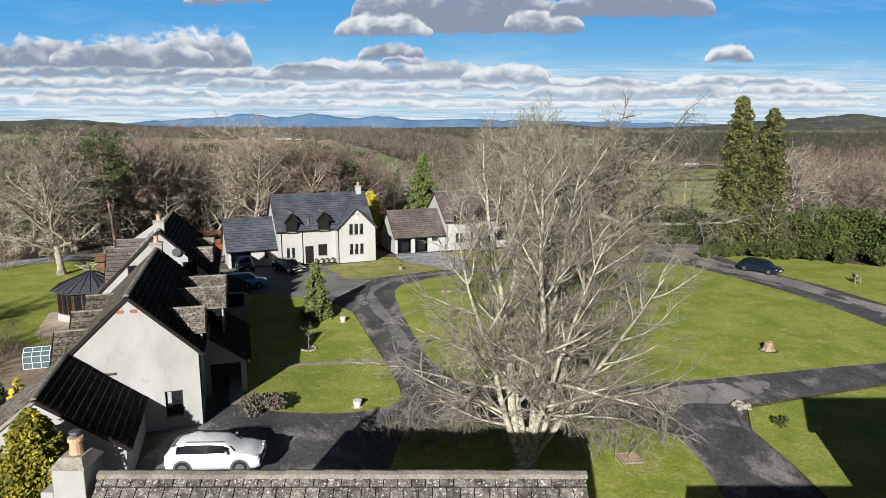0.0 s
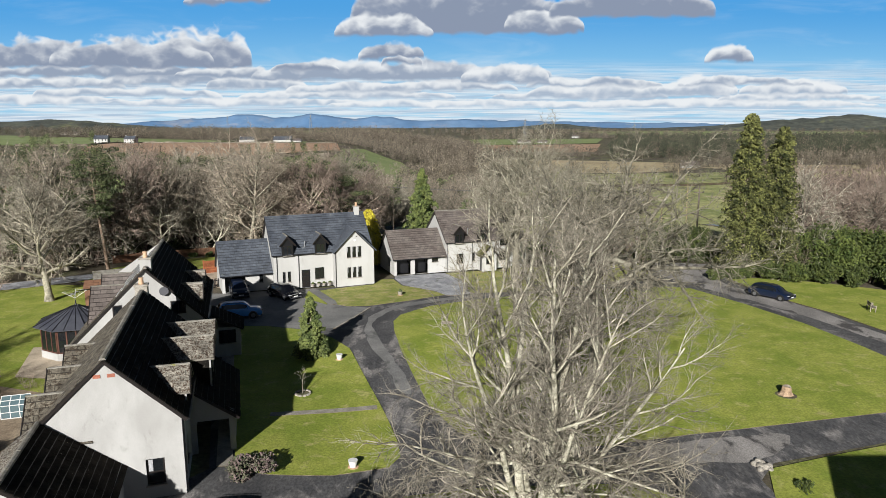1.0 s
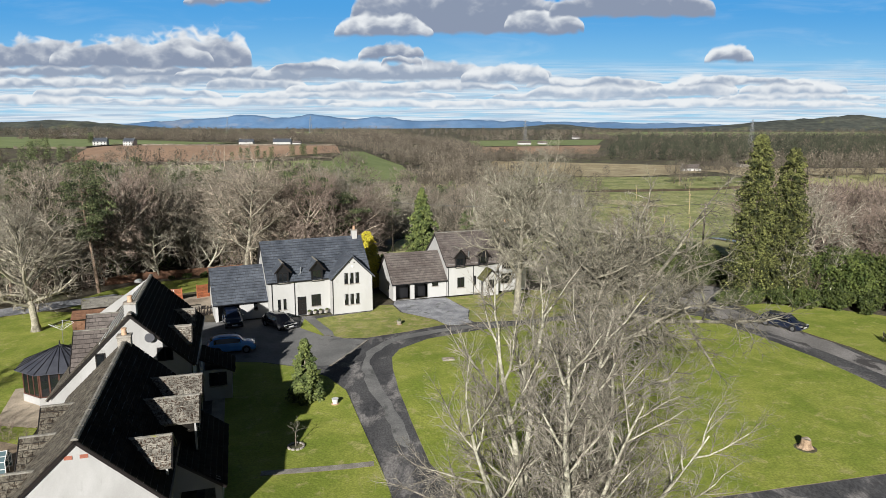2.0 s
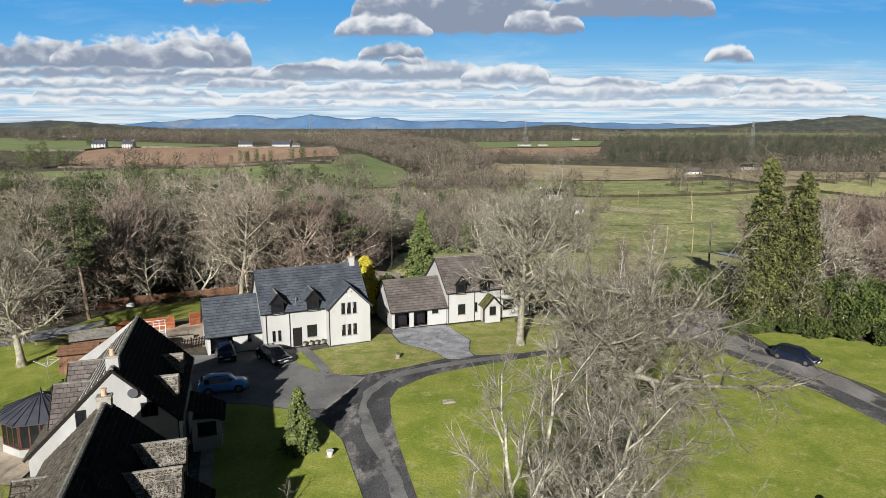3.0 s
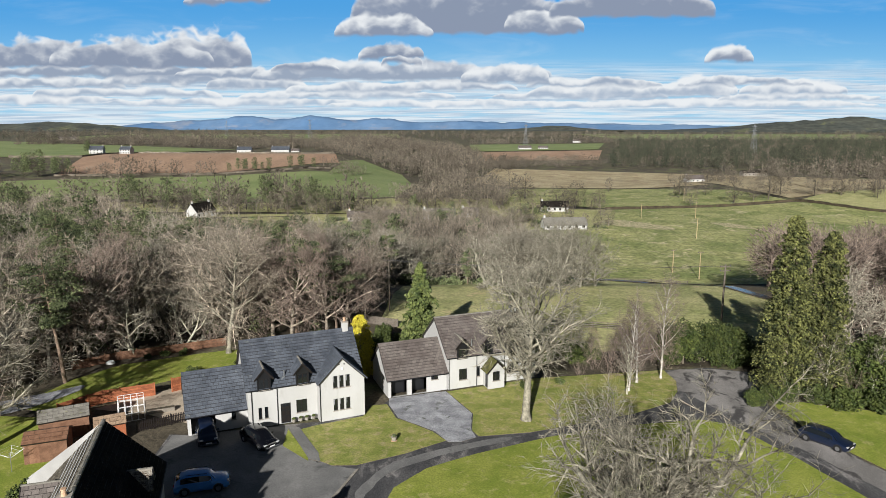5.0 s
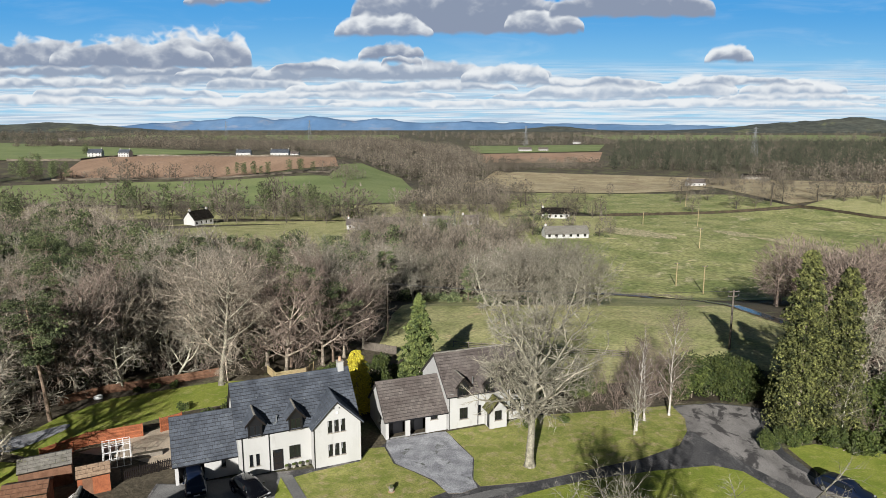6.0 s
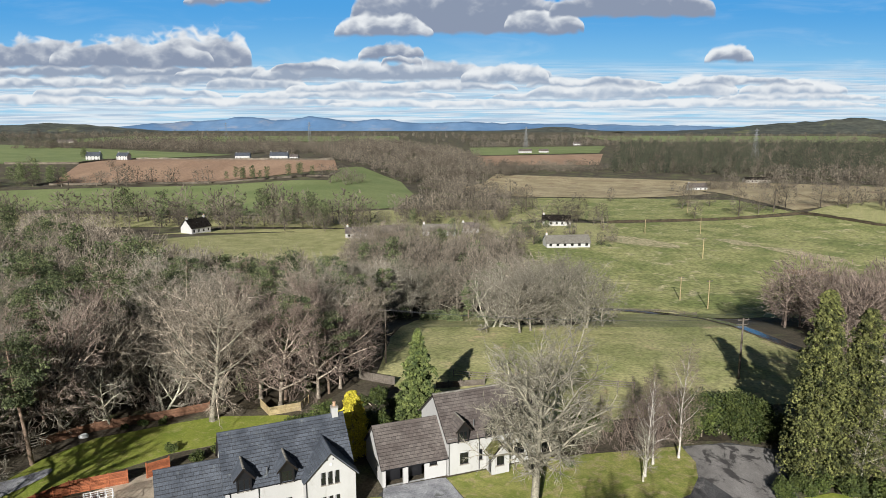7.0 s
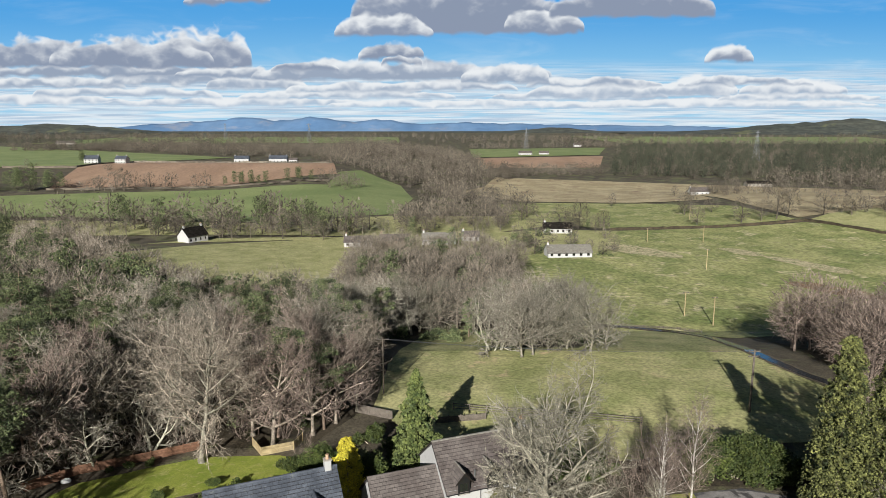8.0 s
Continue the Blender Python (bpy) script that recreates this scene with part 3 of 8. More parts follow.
# meadow, stream and fields of the valley
def ribbon(points, widths):
    """The outline of a band of changing width along a line."""
    left, right = [], []
    for i, (x, y) in enumerate(points):
        x0, y0 = points[max(i - 1, 0)]
        x1, y1 = points[min(i + 1, len(points) - 1)]
        d = Vector((x1 - x0, y1 - y0)).normalized() * widths[i]
        left.append((x - d.y, y + d.x))
        right.append((x + d.y, y - d.x))
    return left + right[::-1]


STREAM = ((28, 196.4), (36, 195.9), (45, 194.4), (53, 191.6), (58.5, 186.6), (61, 173), (58, 147), (60, 132), (64.5, 119))
drape("meadow", [(-10, 118), (-9.5, 139), (-6.5, 165), (-2, 182), (4, 192), (9, 187), (10.5, 168), (12.5, 154), (27, 153), (31, 164), (32, 182), (36, 194.6), (45, 193.2), (52.4, 190.4), (57.4, 185.8), (59.8, 173), (56.8, 147), (58.8, 131), (61, 120), (52, 108), (34, 104), (14, 100), (0, 102)], MEADOW_GRASS, 0.12, 3.0, False, 0, "rough yellow-green meadow behind the houses", "meadow", wave=.5)
drape("stream_bank", ribbon(STREAM, (.9, .9, 1.0, 1.1, 1.3, 1.6, 1.6, 1.6, 1.6)), EDGE_SOIL, 0.22, 1.5, False, 0, "bare dark earth bank of the stream", "bank", wave=0.4)
drape("stream", ribbon(STREAM, (.4, .4, .45, .55, .8, 1.0, 1.0, 1.0, 1.0)), WATER, 0.27, 1.5, False, 0, "dark narrow stream with low banks", "stream", wave=0.2)
drape("field", [(28, 198.5), (36, 197.2), (45.4, 195.7), (53.8, 192.8), (60, 187.6), (63, 174), (66, 172), (76, 176), (120, 160), (230, 190), (240, 330), (196, 386), (140, 381), (90, 372), (70, 310), (30, 300), (24, 240)], PASTURE, 0.2, 6.0, False, 0, "wide grazing pasture with pale rush patches", "field")
for rushes in (((72, 322), (84, 325), (97, 304), (96, 291), (86, 296), (74, 308)), ((120, 316), (130, 312), (133, 296), (125, 299)), ((131, 296), (140, 290), (150, 268), (143, 262), (134, 280))):
    drape("rush_patch", list(rushes), RUSHES, 0.26, 2.0, True, 0, "patch of pale dry rushes in the pasture", "rushes", wave=1.6)
drape("bracken_patch", [(116, 246), (124, 248), (136, 232), (134, 222), (124, 230)], BRACKEN, 0.26, 2.0, True, 0, "patch of rusty dead bracken in the pasture", "bracken", wave=1.4)
drape("field", [(86, 380), (140, 390), (196, 396), (196, 470), (150, 520), (80, 530), (40, 520), (40, 420)], PASTURE, 0.3, 8.0, False, 0, "green pasture beyond the stone wall", "field")
drape("field", [(199, 390), (240, 322), (300, 296), (520, 430), (430, 480), (230, 414)], ROUGH_GRASS, 0.3, 10.0, False, 0, "pale rough grazing beside the pasture", "field")
drape("field", [(-130, 262), (-112, 302), (-70, 332), (-40, 330), (-36, 232), (-62, 198), (-90, 215)], ROUGH_GRASS, 0.2, 5.0, True, 0, "pale yellowish paddock between woods", "field")
drape("field", [(-420, 470), (-280, 510), (-172, 530), (-95, 575), (-99, 668), (-83, 712), (-40, 668), (-24, 560), (-30, 448), (-103, 390), (-225, 413), (-400, 400)], FIELD_GREEN, 0.4, 12.0, False, 0, "smooth green crop field", "field")
drape("field", [(-300, 535), (-360, 690), (-343, 770), (-117, 748), (-98, 649), (-178, 549), (-270, 537)], PLOUGHED, 0.5, 12.0, False, 0, "reddish brown ploughed field", "field")
drape("field", [(-440, 690), (-372, 700), (-350, 790), (-270, 900), (-860, 1340), (-1500, 1340), (-900, 800)], FIELD_GREEN, 0.6, 25.0, False, 0, "green field on the far slope", "field")
drape("field", [(60, 540), (200, 520), (210, 580), (150, 650), (40, 690), (10, 640)], STUBBLE, 0.4, 12.0, False, 0, "straw-coloured rough field", "field")
drape("field", [(52, 1195), (290, 1280), (380, 1610), (58, 1520)], FIELD_GREEN, 0.8, 30.0, False, 0, "distant green field", "field")
drape("field", [(50, 935), (216, 955), (288, 1240), (56, 1170)], PLOUGHED, 0.8, 25.0, False, 0, "distant brown ploughed field", "field")
drape("field", [(230, 420), (420, 470), (460, 600), (260, 560)], STUBBLE, 0.6, 14.0, False, 0, "pale straw field beyond the hedge", "field")
drape("field", [(-900, 1500), (-100, 1600), (-150, 2300), (-1100, 2400)], FIELD_GREEN, 1.2, 60.0, False, 0, "far green farmland", "field")
drape("field", [(500, 1900), (1300, 1800), (1600, 2600), (500, 2700)], FIELD_GREEN, 1.2, 60.0, False, 0, "far green farmland", "field")

# ---- houses ----
def thing(name, x, y, turn=0.0, z=None, label="", category="", group="", scale=1.0):
    ob = new(name)
    ob.matrix_basis = pose(x, y, gz(x, y) if z is None else z, 0, 0, turn) @ Matrix.Scale(scale, 4)
    ob.empty_display_size = 0.3
    return tagged(ob, label, category, group)


def add_box(bm, x0, x1, y0, y1, z0, z1, bevel=0.0):
    r = bmesh.ops.create_cube(bm, size=1.0, matrix=Matrix.LocRotScale(((x0 + x1) / 2, (y0 + y1) / 2, (z0 + z1) / 2), None, (x1 - x0, y1 - y0, z1 - z0)))
    if bevel:
        edges = list({e for v in r["verts"] for e in v.link_edges})
        bmesh.ops.bevel(bm, geom=edges, offset=bevel, segments=1, affect="EDGES")


def box_part(name, ext, material, parent, label="", bevel=0.0):
    bm = bmesh.new()
    add_box(bm, *ext, bevel)
    return part(name, bm, material, parent, label)


def tube(path, radii, sides=6, cap=True):
    """Verts and faces of a round tube along a path."""
    verts, faces = [], []
    path = [Vector(p) for p in path]
    for i, p in enumerate(path):
        d = (path[min(i + 1, len(path) - 1)] - path[max(i - 1, 0)]).normalized()
        a = d.cross(Vector((0.31, 0.27, 0.91)) if abs(d.z) < 0.9 else Vector((1, 0.1, 0))).normalized()
        b = d.cross(a)
        r = radii[i] if isinstance(radii, (list, tuple)) else radii
        verts += [tuple(p + r * (math.cos(k * 2 * math.pi / sides) * a + math.sin(k * 2 * math.pi / sides) * b)) for k in range(sides)]
    for i in range(len(path) - 1):
        for k in range(sides):
            j = (k + 1) % sides
            faces.append((i * sides + k, i * sides + j, (i + 1) * sides + j, (i + 1) * sides + k))
    if cap:
        faces.append(tuple(range(sides))[::-1])
        faces.append(tuple(range((len(path) - 1) * sides, len(path) * sides)))
    return verts, faces


def wall(house, a, b, z0, z1, openings=(), gable=None, thick=0.3, material=None, name="wall"):
    """A wall from a to b (its outside on the right of the way), with openings (along0, along1, low, high) that go through it, and a gable's top (along, z)."""
    a, b = Vector(a), Vector(b)
    d = (b - a).normalized()
    inward = Vector((-d.y, d.x))
    length = (b - a).length
    xs = sorted({0.0, length, *[v for o in openings for v in o[:2]]})
    zs = sorted({z0, z1, *[v for o in openings for v in o[2:4]]})
    verts, faces = [], []

    def quad(*pts):
        i = len(verts)
        for s, k, z in pts:
            p = a + d * s + inward * k
            verts.append((p.x, p.y, z))
        faces.append(tuple(range(i, i + len(pts))))

    for s0, s1 in zip(xs, xs[1:]):
        for l0, l1 in zip(zs, zs[1:]):
            ms, mz = (s0 + s1) / 2, (l0 + l1) / 2
            if any(o[0] < ms < o[1] and o[2] < mz < o[3] for o in openings):
                continue
            quad((s0, 0, l0), (s1, 0, l0), (s1, 0, l1), (s0, 0, l1))
            quad((s0, thick, l1), (s1, thick, l1), (s1, thick, l0), (s0, thick, l0))
    for s0, s1, l0, l1 in (o[:4] for o in openings):
        quad((s0, 0, l0), (s0, thick, l0), (s1, thick, l0), (s1, 0, l0))
        quad((s0, 0, l1), (s1, 0, l1), (s1, thick, l1), (s0, thick, l1))
        quad((s0, 0, l0), (s0, 0, l1), (s0, thick, l1), (s0, thick, l0))
        quad((s1, 0, l0), (s1, thick, l0), (s1, thick, l1), (s1, 0, l1))
    for s in (0.004, length - 0.004):
        quad((s, 0.004, z0), (s, thick, z0), (s, thick, z1), (s, 0.004, z1))
    if gable:
        s, z = gable
        quad((0, 0, z1), (length, 0, z1), (s, 0, z))
        quad((0, thick, z1), (s, thick, z), (length, thick, z1))
    else:
        quad((0, 0, z1), (length, 0, z1), (length, thick, z1), (0, thick, z1))
    return part(name, (verts, faces), material or RENDER, house)


def window(house, a, b, s0, s1, z0, z1, lights=1, bar=0.06, frame_mat=None, glass_mat=None, curtain=0.0, sill=True, depth=0.12, transom=0.0, name="window"):
    """A framed window set in the opening s0..s1, z0..z1 of the wall from a to b."""
    a, b = Vector(a), Vector(b)
    d = (b - a).normalized()
    inward = Vector((-d.y, d.x))
    m = Matrix(((d.x, inward.x, 0, a.x), (d.y, inward.y, 0, a.y), (0, 0, 1, 0), (0, 0, 0, 1)))
    bm = bmesh.new()
    y0, y1 = depth, depth + 0.07
    for s in (s0, s1 - bar):
        add_box(bm, s, s + bar, y0, y1, z0, z1)
    for z in (z0, z1 - bar):
        add_box(bm, s0 + bar, s1 - bar, y0, y1, z, z + bar)
    for k in range(1, lights):
        c = s0 + (s1 - s0) * k / lights
        add_box(bm, c - bar / 2, c + bar / 2, y0, y1, z0 + bar, z1 - bar)
    if transom:
        zt = z0 + (z1 - z0) * transom
        add_box(bm, s0 + bar, s1 - bar, y0 + 0.01, y1 - 0.01, zt - bar / 2, zt + bar / 2)
    bm.transform(m)
    win = part(name, bm, frame_mat or FRAME_DARK, house)
    for k in range(lights):
        c0, c1 = s0 + (s1 - s0) * k / lights, s0 + (s1 - s0) * (k + 1) / lights
        bm = bmesh.new()
        add_box(bm, c0 + bar * 0.5, c1 - bar * 0.5, y0 + 0.025, y0 + 0.04, z0 + bar * 0.5, z1 - bar * 0.5)
        bm.transform(m)
        part("pane", bm, glass_mat or GLASS, win)
    if curtain:
        for k in range(lights):
            c0, c1 = s0 + (s1 - s0) * k / lights, s0 + (s1 - s0) * (k + 1) / lights
            bm = bmesh.new()
            add_box(bm, c0 + bar, c0 + bar + (c1 - c0 - 2 * bar) * curtain, y0 + 0.012, y0 + 0.022, z0 + bar + (z1 - z0) * 0.42, z1 - bar)
            bm.transform(m)
            part("blind", bm, CURTAIN, win, "pale drawn blind")
    if sill:
        bm = bmesh.new()
        add_box(bm, s0 - 0.06, s1 + 0.06, -0.06, depth, z0 - 0.07, z0, 0.01)
        bm.transform(m)
        part("sill", bm, STONE, win)
    return win


def slope(house, el, er, rr, rl, material, width=0.42, course=0.34, thick=0.04, name="roof", tile_name="tile", seed=1, ragged=0.006, pieces=0, label=""):
    """One side of a roof: a deck between eaves (left, right) and ridge (right, left), and its tiles in staggered courses."""
    el, er, rr, rl = (Vector(p) for p in (el, er, rr, rl))
    up = ((er - el).cross(rl - el)).normalized()
    verts = [tuple(p - up * k) for k in (0.02, 0.16) for p in (el, er, rr, rl)]
    deck = part(name, (verts, [(0, 1, 2, 3), (7, 6, 5, 4), (0, 4, 5, 1), (1, 5, 6, 2), (2, 6, 7, 3), (3, 7, 4, 0)]), FRAME_DARK if material is not MOSSY else STONE, house, label)
    rng = random.Random(seed)
    rows = max(2, round((rl - el).length / course))
    tv, tf, made = [], [], 0
    for r in range(rows):
        t0, t1 = r / rows, (r + 0.90) / rows
        la, ra = el.lerp(rl, t0), er.lerp(rr, t0)
        lb, rb = el.lerp(rl, t1), er.lerp(rr, t1)
        run = max((ra - la).length, 0.01)
        cols = max(1, round(run / width))
        edges = sorted({min(1.0, max(0.0, (c + (0.5 if r % 2 else 0.0) * 1.0 + rng.uniform(-.03, .03)) / cols)) for c in range(-1, cols + 1)} | {0.0, 1.0})
        for s0, s1 in zip(edges, edges[1:]):
            if (s1 - s0) * run < 0.05:
                continue
            gap = 0.011 / run
            h0 = thick + rng.uniform(-ragged, ragged)
            sag = rng.uniform(-0.012, 0.012)
            low = (rl - el).normalized() * sag
            a, b = la.lerp(ra, s0 + gap) - low, la.lerp(ra, s1 - gap) - low
            c, e = lb.lerp(rb, s1 - gap), lb.lerp(rb, s0 + gap)
            a1, b1, c1, e1 = a + up * h0, b + up * (h0 + rng.uniform(-ragged, ragged)), c + up * 0.012, e + up * 0.012
            pts = [tuple(v) for v in (a1, b1, c1, e1, a - up * 0.012, b - up * 0.012)]
            fcs = [(0, 1, 2, 3), (4, 5, 1, 0), (5, 2, 1), (4, 0, 3)]
            if made < pieces and t0 > 0.45:
                part(tile_name, (pts, fcs), material, deck)
                made += 1
            else:
                i = len(tv)
                tv += pts
                tf += [tuple(i + k for k in f) for f in fcs]
    if tv:
        tagged(part("tiles", (tv, tf), material, deck), kind="stuff")
    return deck


def ridge_caps(house, a, b, radius=0.14, length=0.42, material=None, seed=3):
    """A line of half-round ridge tiles, each lapping over the next."""
    a, b = Vector(a), Vector(b)
    d = (b - a).normalized()
    side = Vector((-d.y, d.x, 0)).normalized()
    up = side.cross(d)
    if up.z < 0:
        up = -up
    n = max(1, round((b - a).length / length))
    rng = random.Random(seed)
    verts = []
    step = (b - a) / n * 1.06
    for c, rr in ((Vector(), radius + 0.012), (step, radius)):
        for k in range(5):
            ang = math.pi * k / 4
            verts.append(tuple(c + side * (rr * math.cos(ang)) + up * (rr * 0.75 * math.sin(ang) - 0.05)))
    faces = [(k, k + 1, 6 + k, 5 + k) for k in range(4)] + [tuple(range(5)), tuple(9 - k for k in range(5))]
    first = None
    for i in range(n):
        if first is None:
            ob = first = part("ridge_tile", (verts, faces), material or RIDGE, house)
        else:
            ob = new("ridge_tile", first.data)
            ob.parent = house
        ob.matrix_basis = Matrix.Translation(a.lerp(b, i / n) + up * rng.uniform(-.008, .008))


def gutter(house, a, b, name="gutter"):
    return part(name, tube([a, b], 0.06, 6), PAINT_BLACK, house)


def downpipe(house, x, y, z0, z1):
    return part("downpipe", tube([(x, y, z0), (x, y, z1 - 0.3), (x, y, z1)], 0.045, 6), PAINT_BLACK, house)


def chimney(house, x, y, z0, z1, w=0.7, d=0.55, pots=1, material=None, pot_mat=None):
    bm = bmesh.new()
    add_box(bm, x - w / 2, x + w / 2, y - d / 2, y + d / 2, z0, z1 - 0.12, 0.015)
    stack = part("chimney", bm, material or RENDER, house, "rendered chimney stack")
    box_part("coping", (x - w / 2 - 0.05, x + w / 2 + 0.05, y - d / 2 - 0.05, y + d / 2 + 0.05, z1 - 0.12, z1), STONE, stack, bevel=0.02)
    for k in range(pots):
        px = x + (k - (pots - 1) / 2) * 0.34
        part("chimney_pot", tube([(px, y, z1 - 0.02), (px, y, z1 + 0.12), (px, y, z1 + 0.34), (px, y, z1 + 0.36), (px, y, z1 + 0.42)], [0.17, 0.15, 0.13, 0.17, 0.16], 12), pot_mat or POT, stack)
    return stack


def bargeboard(house, points, width=0.18, out=(0, -0.04), thick=0.04, material=None):
    """A board along the edge of a gable, through the given points (x, y, z)."""
    verts, faces = [], []
    for p, q in zip(points, points[1:]):
        i = len(verts)
        for c in (p, q):
            for dz in (0.03, -width):
                for k in (0, 1):
                    verts.append((c[0] + out[0] * k * thick / 0.04, c[1] + out[1] * k * thick / 0.04, c[2] + dz))
        faces += [tuple(i + k for k in f) for f in ((0, 1, 5, 4), (2, 6, 7, 3), (1, 3, 7, 5), (0, 4, 6, 2), (0, 2, 3, 1), (4, 5, 7, 6))]
    return part("bargeboard", (verts, faces), material or FRAME_DARK, house)


def dormer(house, centre, front, facing, width, z0, z1, apex, reach, tiles, lights=2, face=None, cheek=None, seed=5, curtain=0.0, flare=0.22, win=None, top=None):
    """A small gabled dormer. facing: the turn in degrees of its front from looking along -y. Its ridge runs back `reach` metres."""
    h = width / 2
    m = Matrix.Translation((centre[0], centre[1], 0)) @ Matrix.Rotation(radians(facing), 4, "Z")
    before = set(house.children_recursive)
    w0, w1 = win or (0.14, width - 0.14)
    f = wall(house, (-h, 0), (h, 0), z0, z1, [(w0, w1, z0 + 0.12, top or z1 - 0.08)], (h, apex - 0.05), 0.12, face or FRAME_DARK, "dormer")
    window(f, (-h, 0), (h, 0), w0, w1, z0 + 0.12, top or z1 - 0.08, lights, 0.06, curtain=curtain, depth=0.04)
    for s in (-1, 1):
        verts, faces, i = [], [], 0
        verts += [(s * h, 0.1, z0), (s * h, 0.1, z1), (s * h, reach * 0.75, z1), (s * (h - 0.1), 0.1, z0), (s * (h - 0.1), 0.1, z1), (s * (h - 0.1), reach * 0.75, z1)]
        faces += [(i, i + 1, i + 2), (i + 3, i + 5, i + 4), (i, i + 2, i + 5, i + 3)]
        part("cheek", (verts, faces), cheek or face or FRAME_DARK, f)
    drop = flare * (apex - z1) / h
    for s in (-1, 1):
        e0, e1 = (s * (h + flare), -0.18, z1 - drop), (s * (h + flare), reach, z1 - drop)
        r0, r1 = (0, -0.18, apex), (0, reach, apex)
        if s < 0:
            slope(f, e1, e0, r0, r1, tiles, name="dormer_roof", seed=seed)
        else:
            slope(f, e0, e1, r1, r0, tiles, name="dormer_roof", seed=seed + 1)
    ridge_caps(f, (0, -0.2, apex + 0.03), (0, reach, apex + 0.03), 0.1)
    bargeboard(f, [(-h - flare, -0.2, z1 - drop), (0, -0.2, apex), (h + flare, -0.2, z1 - drop)], 0.14)
    f.matrix_basis = m
    return f


def flatten(house):
    """Keeps the tree at thing, part and sub-part: what lies deeper moves up."""
    for ob in list(house.children_recursive):
        depth, p = 0, ob
        chain = []
        while p is not None and p != house:
            chain.append(p)
            p = p.parent
        if len(chain) > 2:
            # a part below a sub-part joins the part above it
            keep = chain[1].parent
            m = chain[1].matrix_basis @ ob.matrix_basis
            ob.parent, ob.matrix_basis = keep, m


def house_slate():
    """The white house with a blue slate roof, a front wing and a garage."""
    x, y = -12.4, 78.05
    h = thing("house", x, y, 23.5, -0.05, "cream rendered house with slate roof, dormers, gabled wing and garage", "house")
    W, S = CLEAN_RENDER, SLATE
    L, R, F, K, E, RY, RZ = -6.75, 4.65, 1.15, 8.4, 4.3, 4.8, 7.95
    # front wall between garage and wing
    front = [(0.95, 1.30, 0.85, 2.05), (1.55, 1.90, 0.85, 2.05), (3.1, 4.1, 0.0, 2.12), (4.65, 5.75, 0.9, 2.25)]
    wall(h, (L, F), (0.0, F), 0, E, front, material=W)
    for o in front[:2]:
        window(h, (L, F), (0, F), *o, 1, curtain=0.0)
    window(h, (L, F), (0, F), *front[3], 2, transom=0.0)
    door = box_part("door", (L + 3.1, L + 4.1, F + 0.10, F + 0.16, 0.02, 2.12), PAINT_BLACK, h, "black panelled front door")
    for i in range(3):
        for k in range(2):
            box_part("door_panel", (L + 3.22 + k * 0.42, L + 3.22 + k * 0.42 + 0.34, F + 0.08, F + 0.10, 0.15 + i * 0.65, 0.65 + i * 0.65), FRAME_DARK, door)
    box_part("door_glass", (L + 3.3, L + 3.9, F + 0.075, F + 0.095, 1.75, 1.95), GLASS, door)
    wall(h, (L, K), (L, F), 0, E, [], (3.65, RZ - 0.1), material=W)
    wall(h, (R, F + 0.3), (R, K), 0, E, [], (3.35, RZ - 0.1), material=W)
    wall(h, (R, K), (L, K), 0, E, material=W)
    # front wing
    up, low = [(1.42, 1.88, 3.35, 4.62), (2.06, 2.52, 3.35, 4.62), (2.70, 3.16, 3.35, 4.62)], [(1.42, 1.88, 0.95, 2.2), (2.06, 2.52, 0.95, 2.2), (2.70, 3.16, 0.95, 2.2)]
    wall(h, (0.4, 0), (4.25, 0), 0, 4.7, [(a - 0.4, b - 0.4, c, d) for a, b, c, d in up + low], None, material=W)
    for xa, xb, za, zb in ((0.0, 0.4, 4.28, 4.68), (4.25, 4.65, 4.68, 4.28)):
        part("wall", ([(xa, 0, 0), (xb, 0, 0), (xb, 0, zb), (xa, 0, za), (xa, 0.3, 0), (xb, 0.3, 0), (xb, 0.3, zb), (xa, 0.3, za)],
                      [(0, 1, 2, 3), (7, 6, 5, 4), (3, 2, 6, 7)]), W, h)
    bm = bmesh.new()
    tri = [bm.verts.new(p) for p in ((0.42, -0.001, 4.70), (4.23, -0.001, 4.70), (2.33, -0.001, 6.56))]
    back = [bm.verts.new((v.co.x, 0.3, v.co.z)) for v in tri]
    bm.faces.new(tri), bm.faces.new(back[::-1])
    for i in range(3):
        j = (i + 1) % 3
        bm.faces.new((tri[i], back[i], back[j], tri[j]))
    part("gable", bm, W, h)
    for o in up + low:
        window(h, (0, 0), (4.65, 0), *o, 1, curtain=0.22)
    wall(h, (0, 1.45), (0, 0), 0, E, material=W)
    wall(h, (4.65, 0), (4.65, 1.6), 0, E, material=W)
    for vx in (2.05, 2.6):
        box_part("vent", (vx - 0.07, vx + 0.07, -0.03, 0.02, 5.72, 5.84), FRAME_DARK, h)
    part("satellite_dish", tube([(2.33, 0.02, 5.35), (2.33, -0.12, 5.37), (2.33, -0.14, 5.37)], [0.03, 0.12, 0.14], 12), PAINT_WHITE, h)
    # roofs
    o = 0.22
    kf = (RZ - E) / (RY - F)
    slope(h, (L - o, F - 0.3, E - 0.3 * kf), (R + o, F - 0.3, E - 0.3 * kf), (R + o, RY, RZ), (L - o, RY, RZ), S, 0.5, 0.36, seed=11)
    slope(h, (R + o, K + 0.3, E - 0.3 * kf), (L - o, K + 0.3, E - 0.3 * kf), (L - o, RY, RZ), (R + o, RY, RZ), S, 0.5, 0.36, seed=12)
    ridge_caps(h, (L - o, RY, RZ + 0.03), (R + o, RY, RZ + 0.03), material=SLATE)
    kw = (6.62 - 4.3) / 2.33
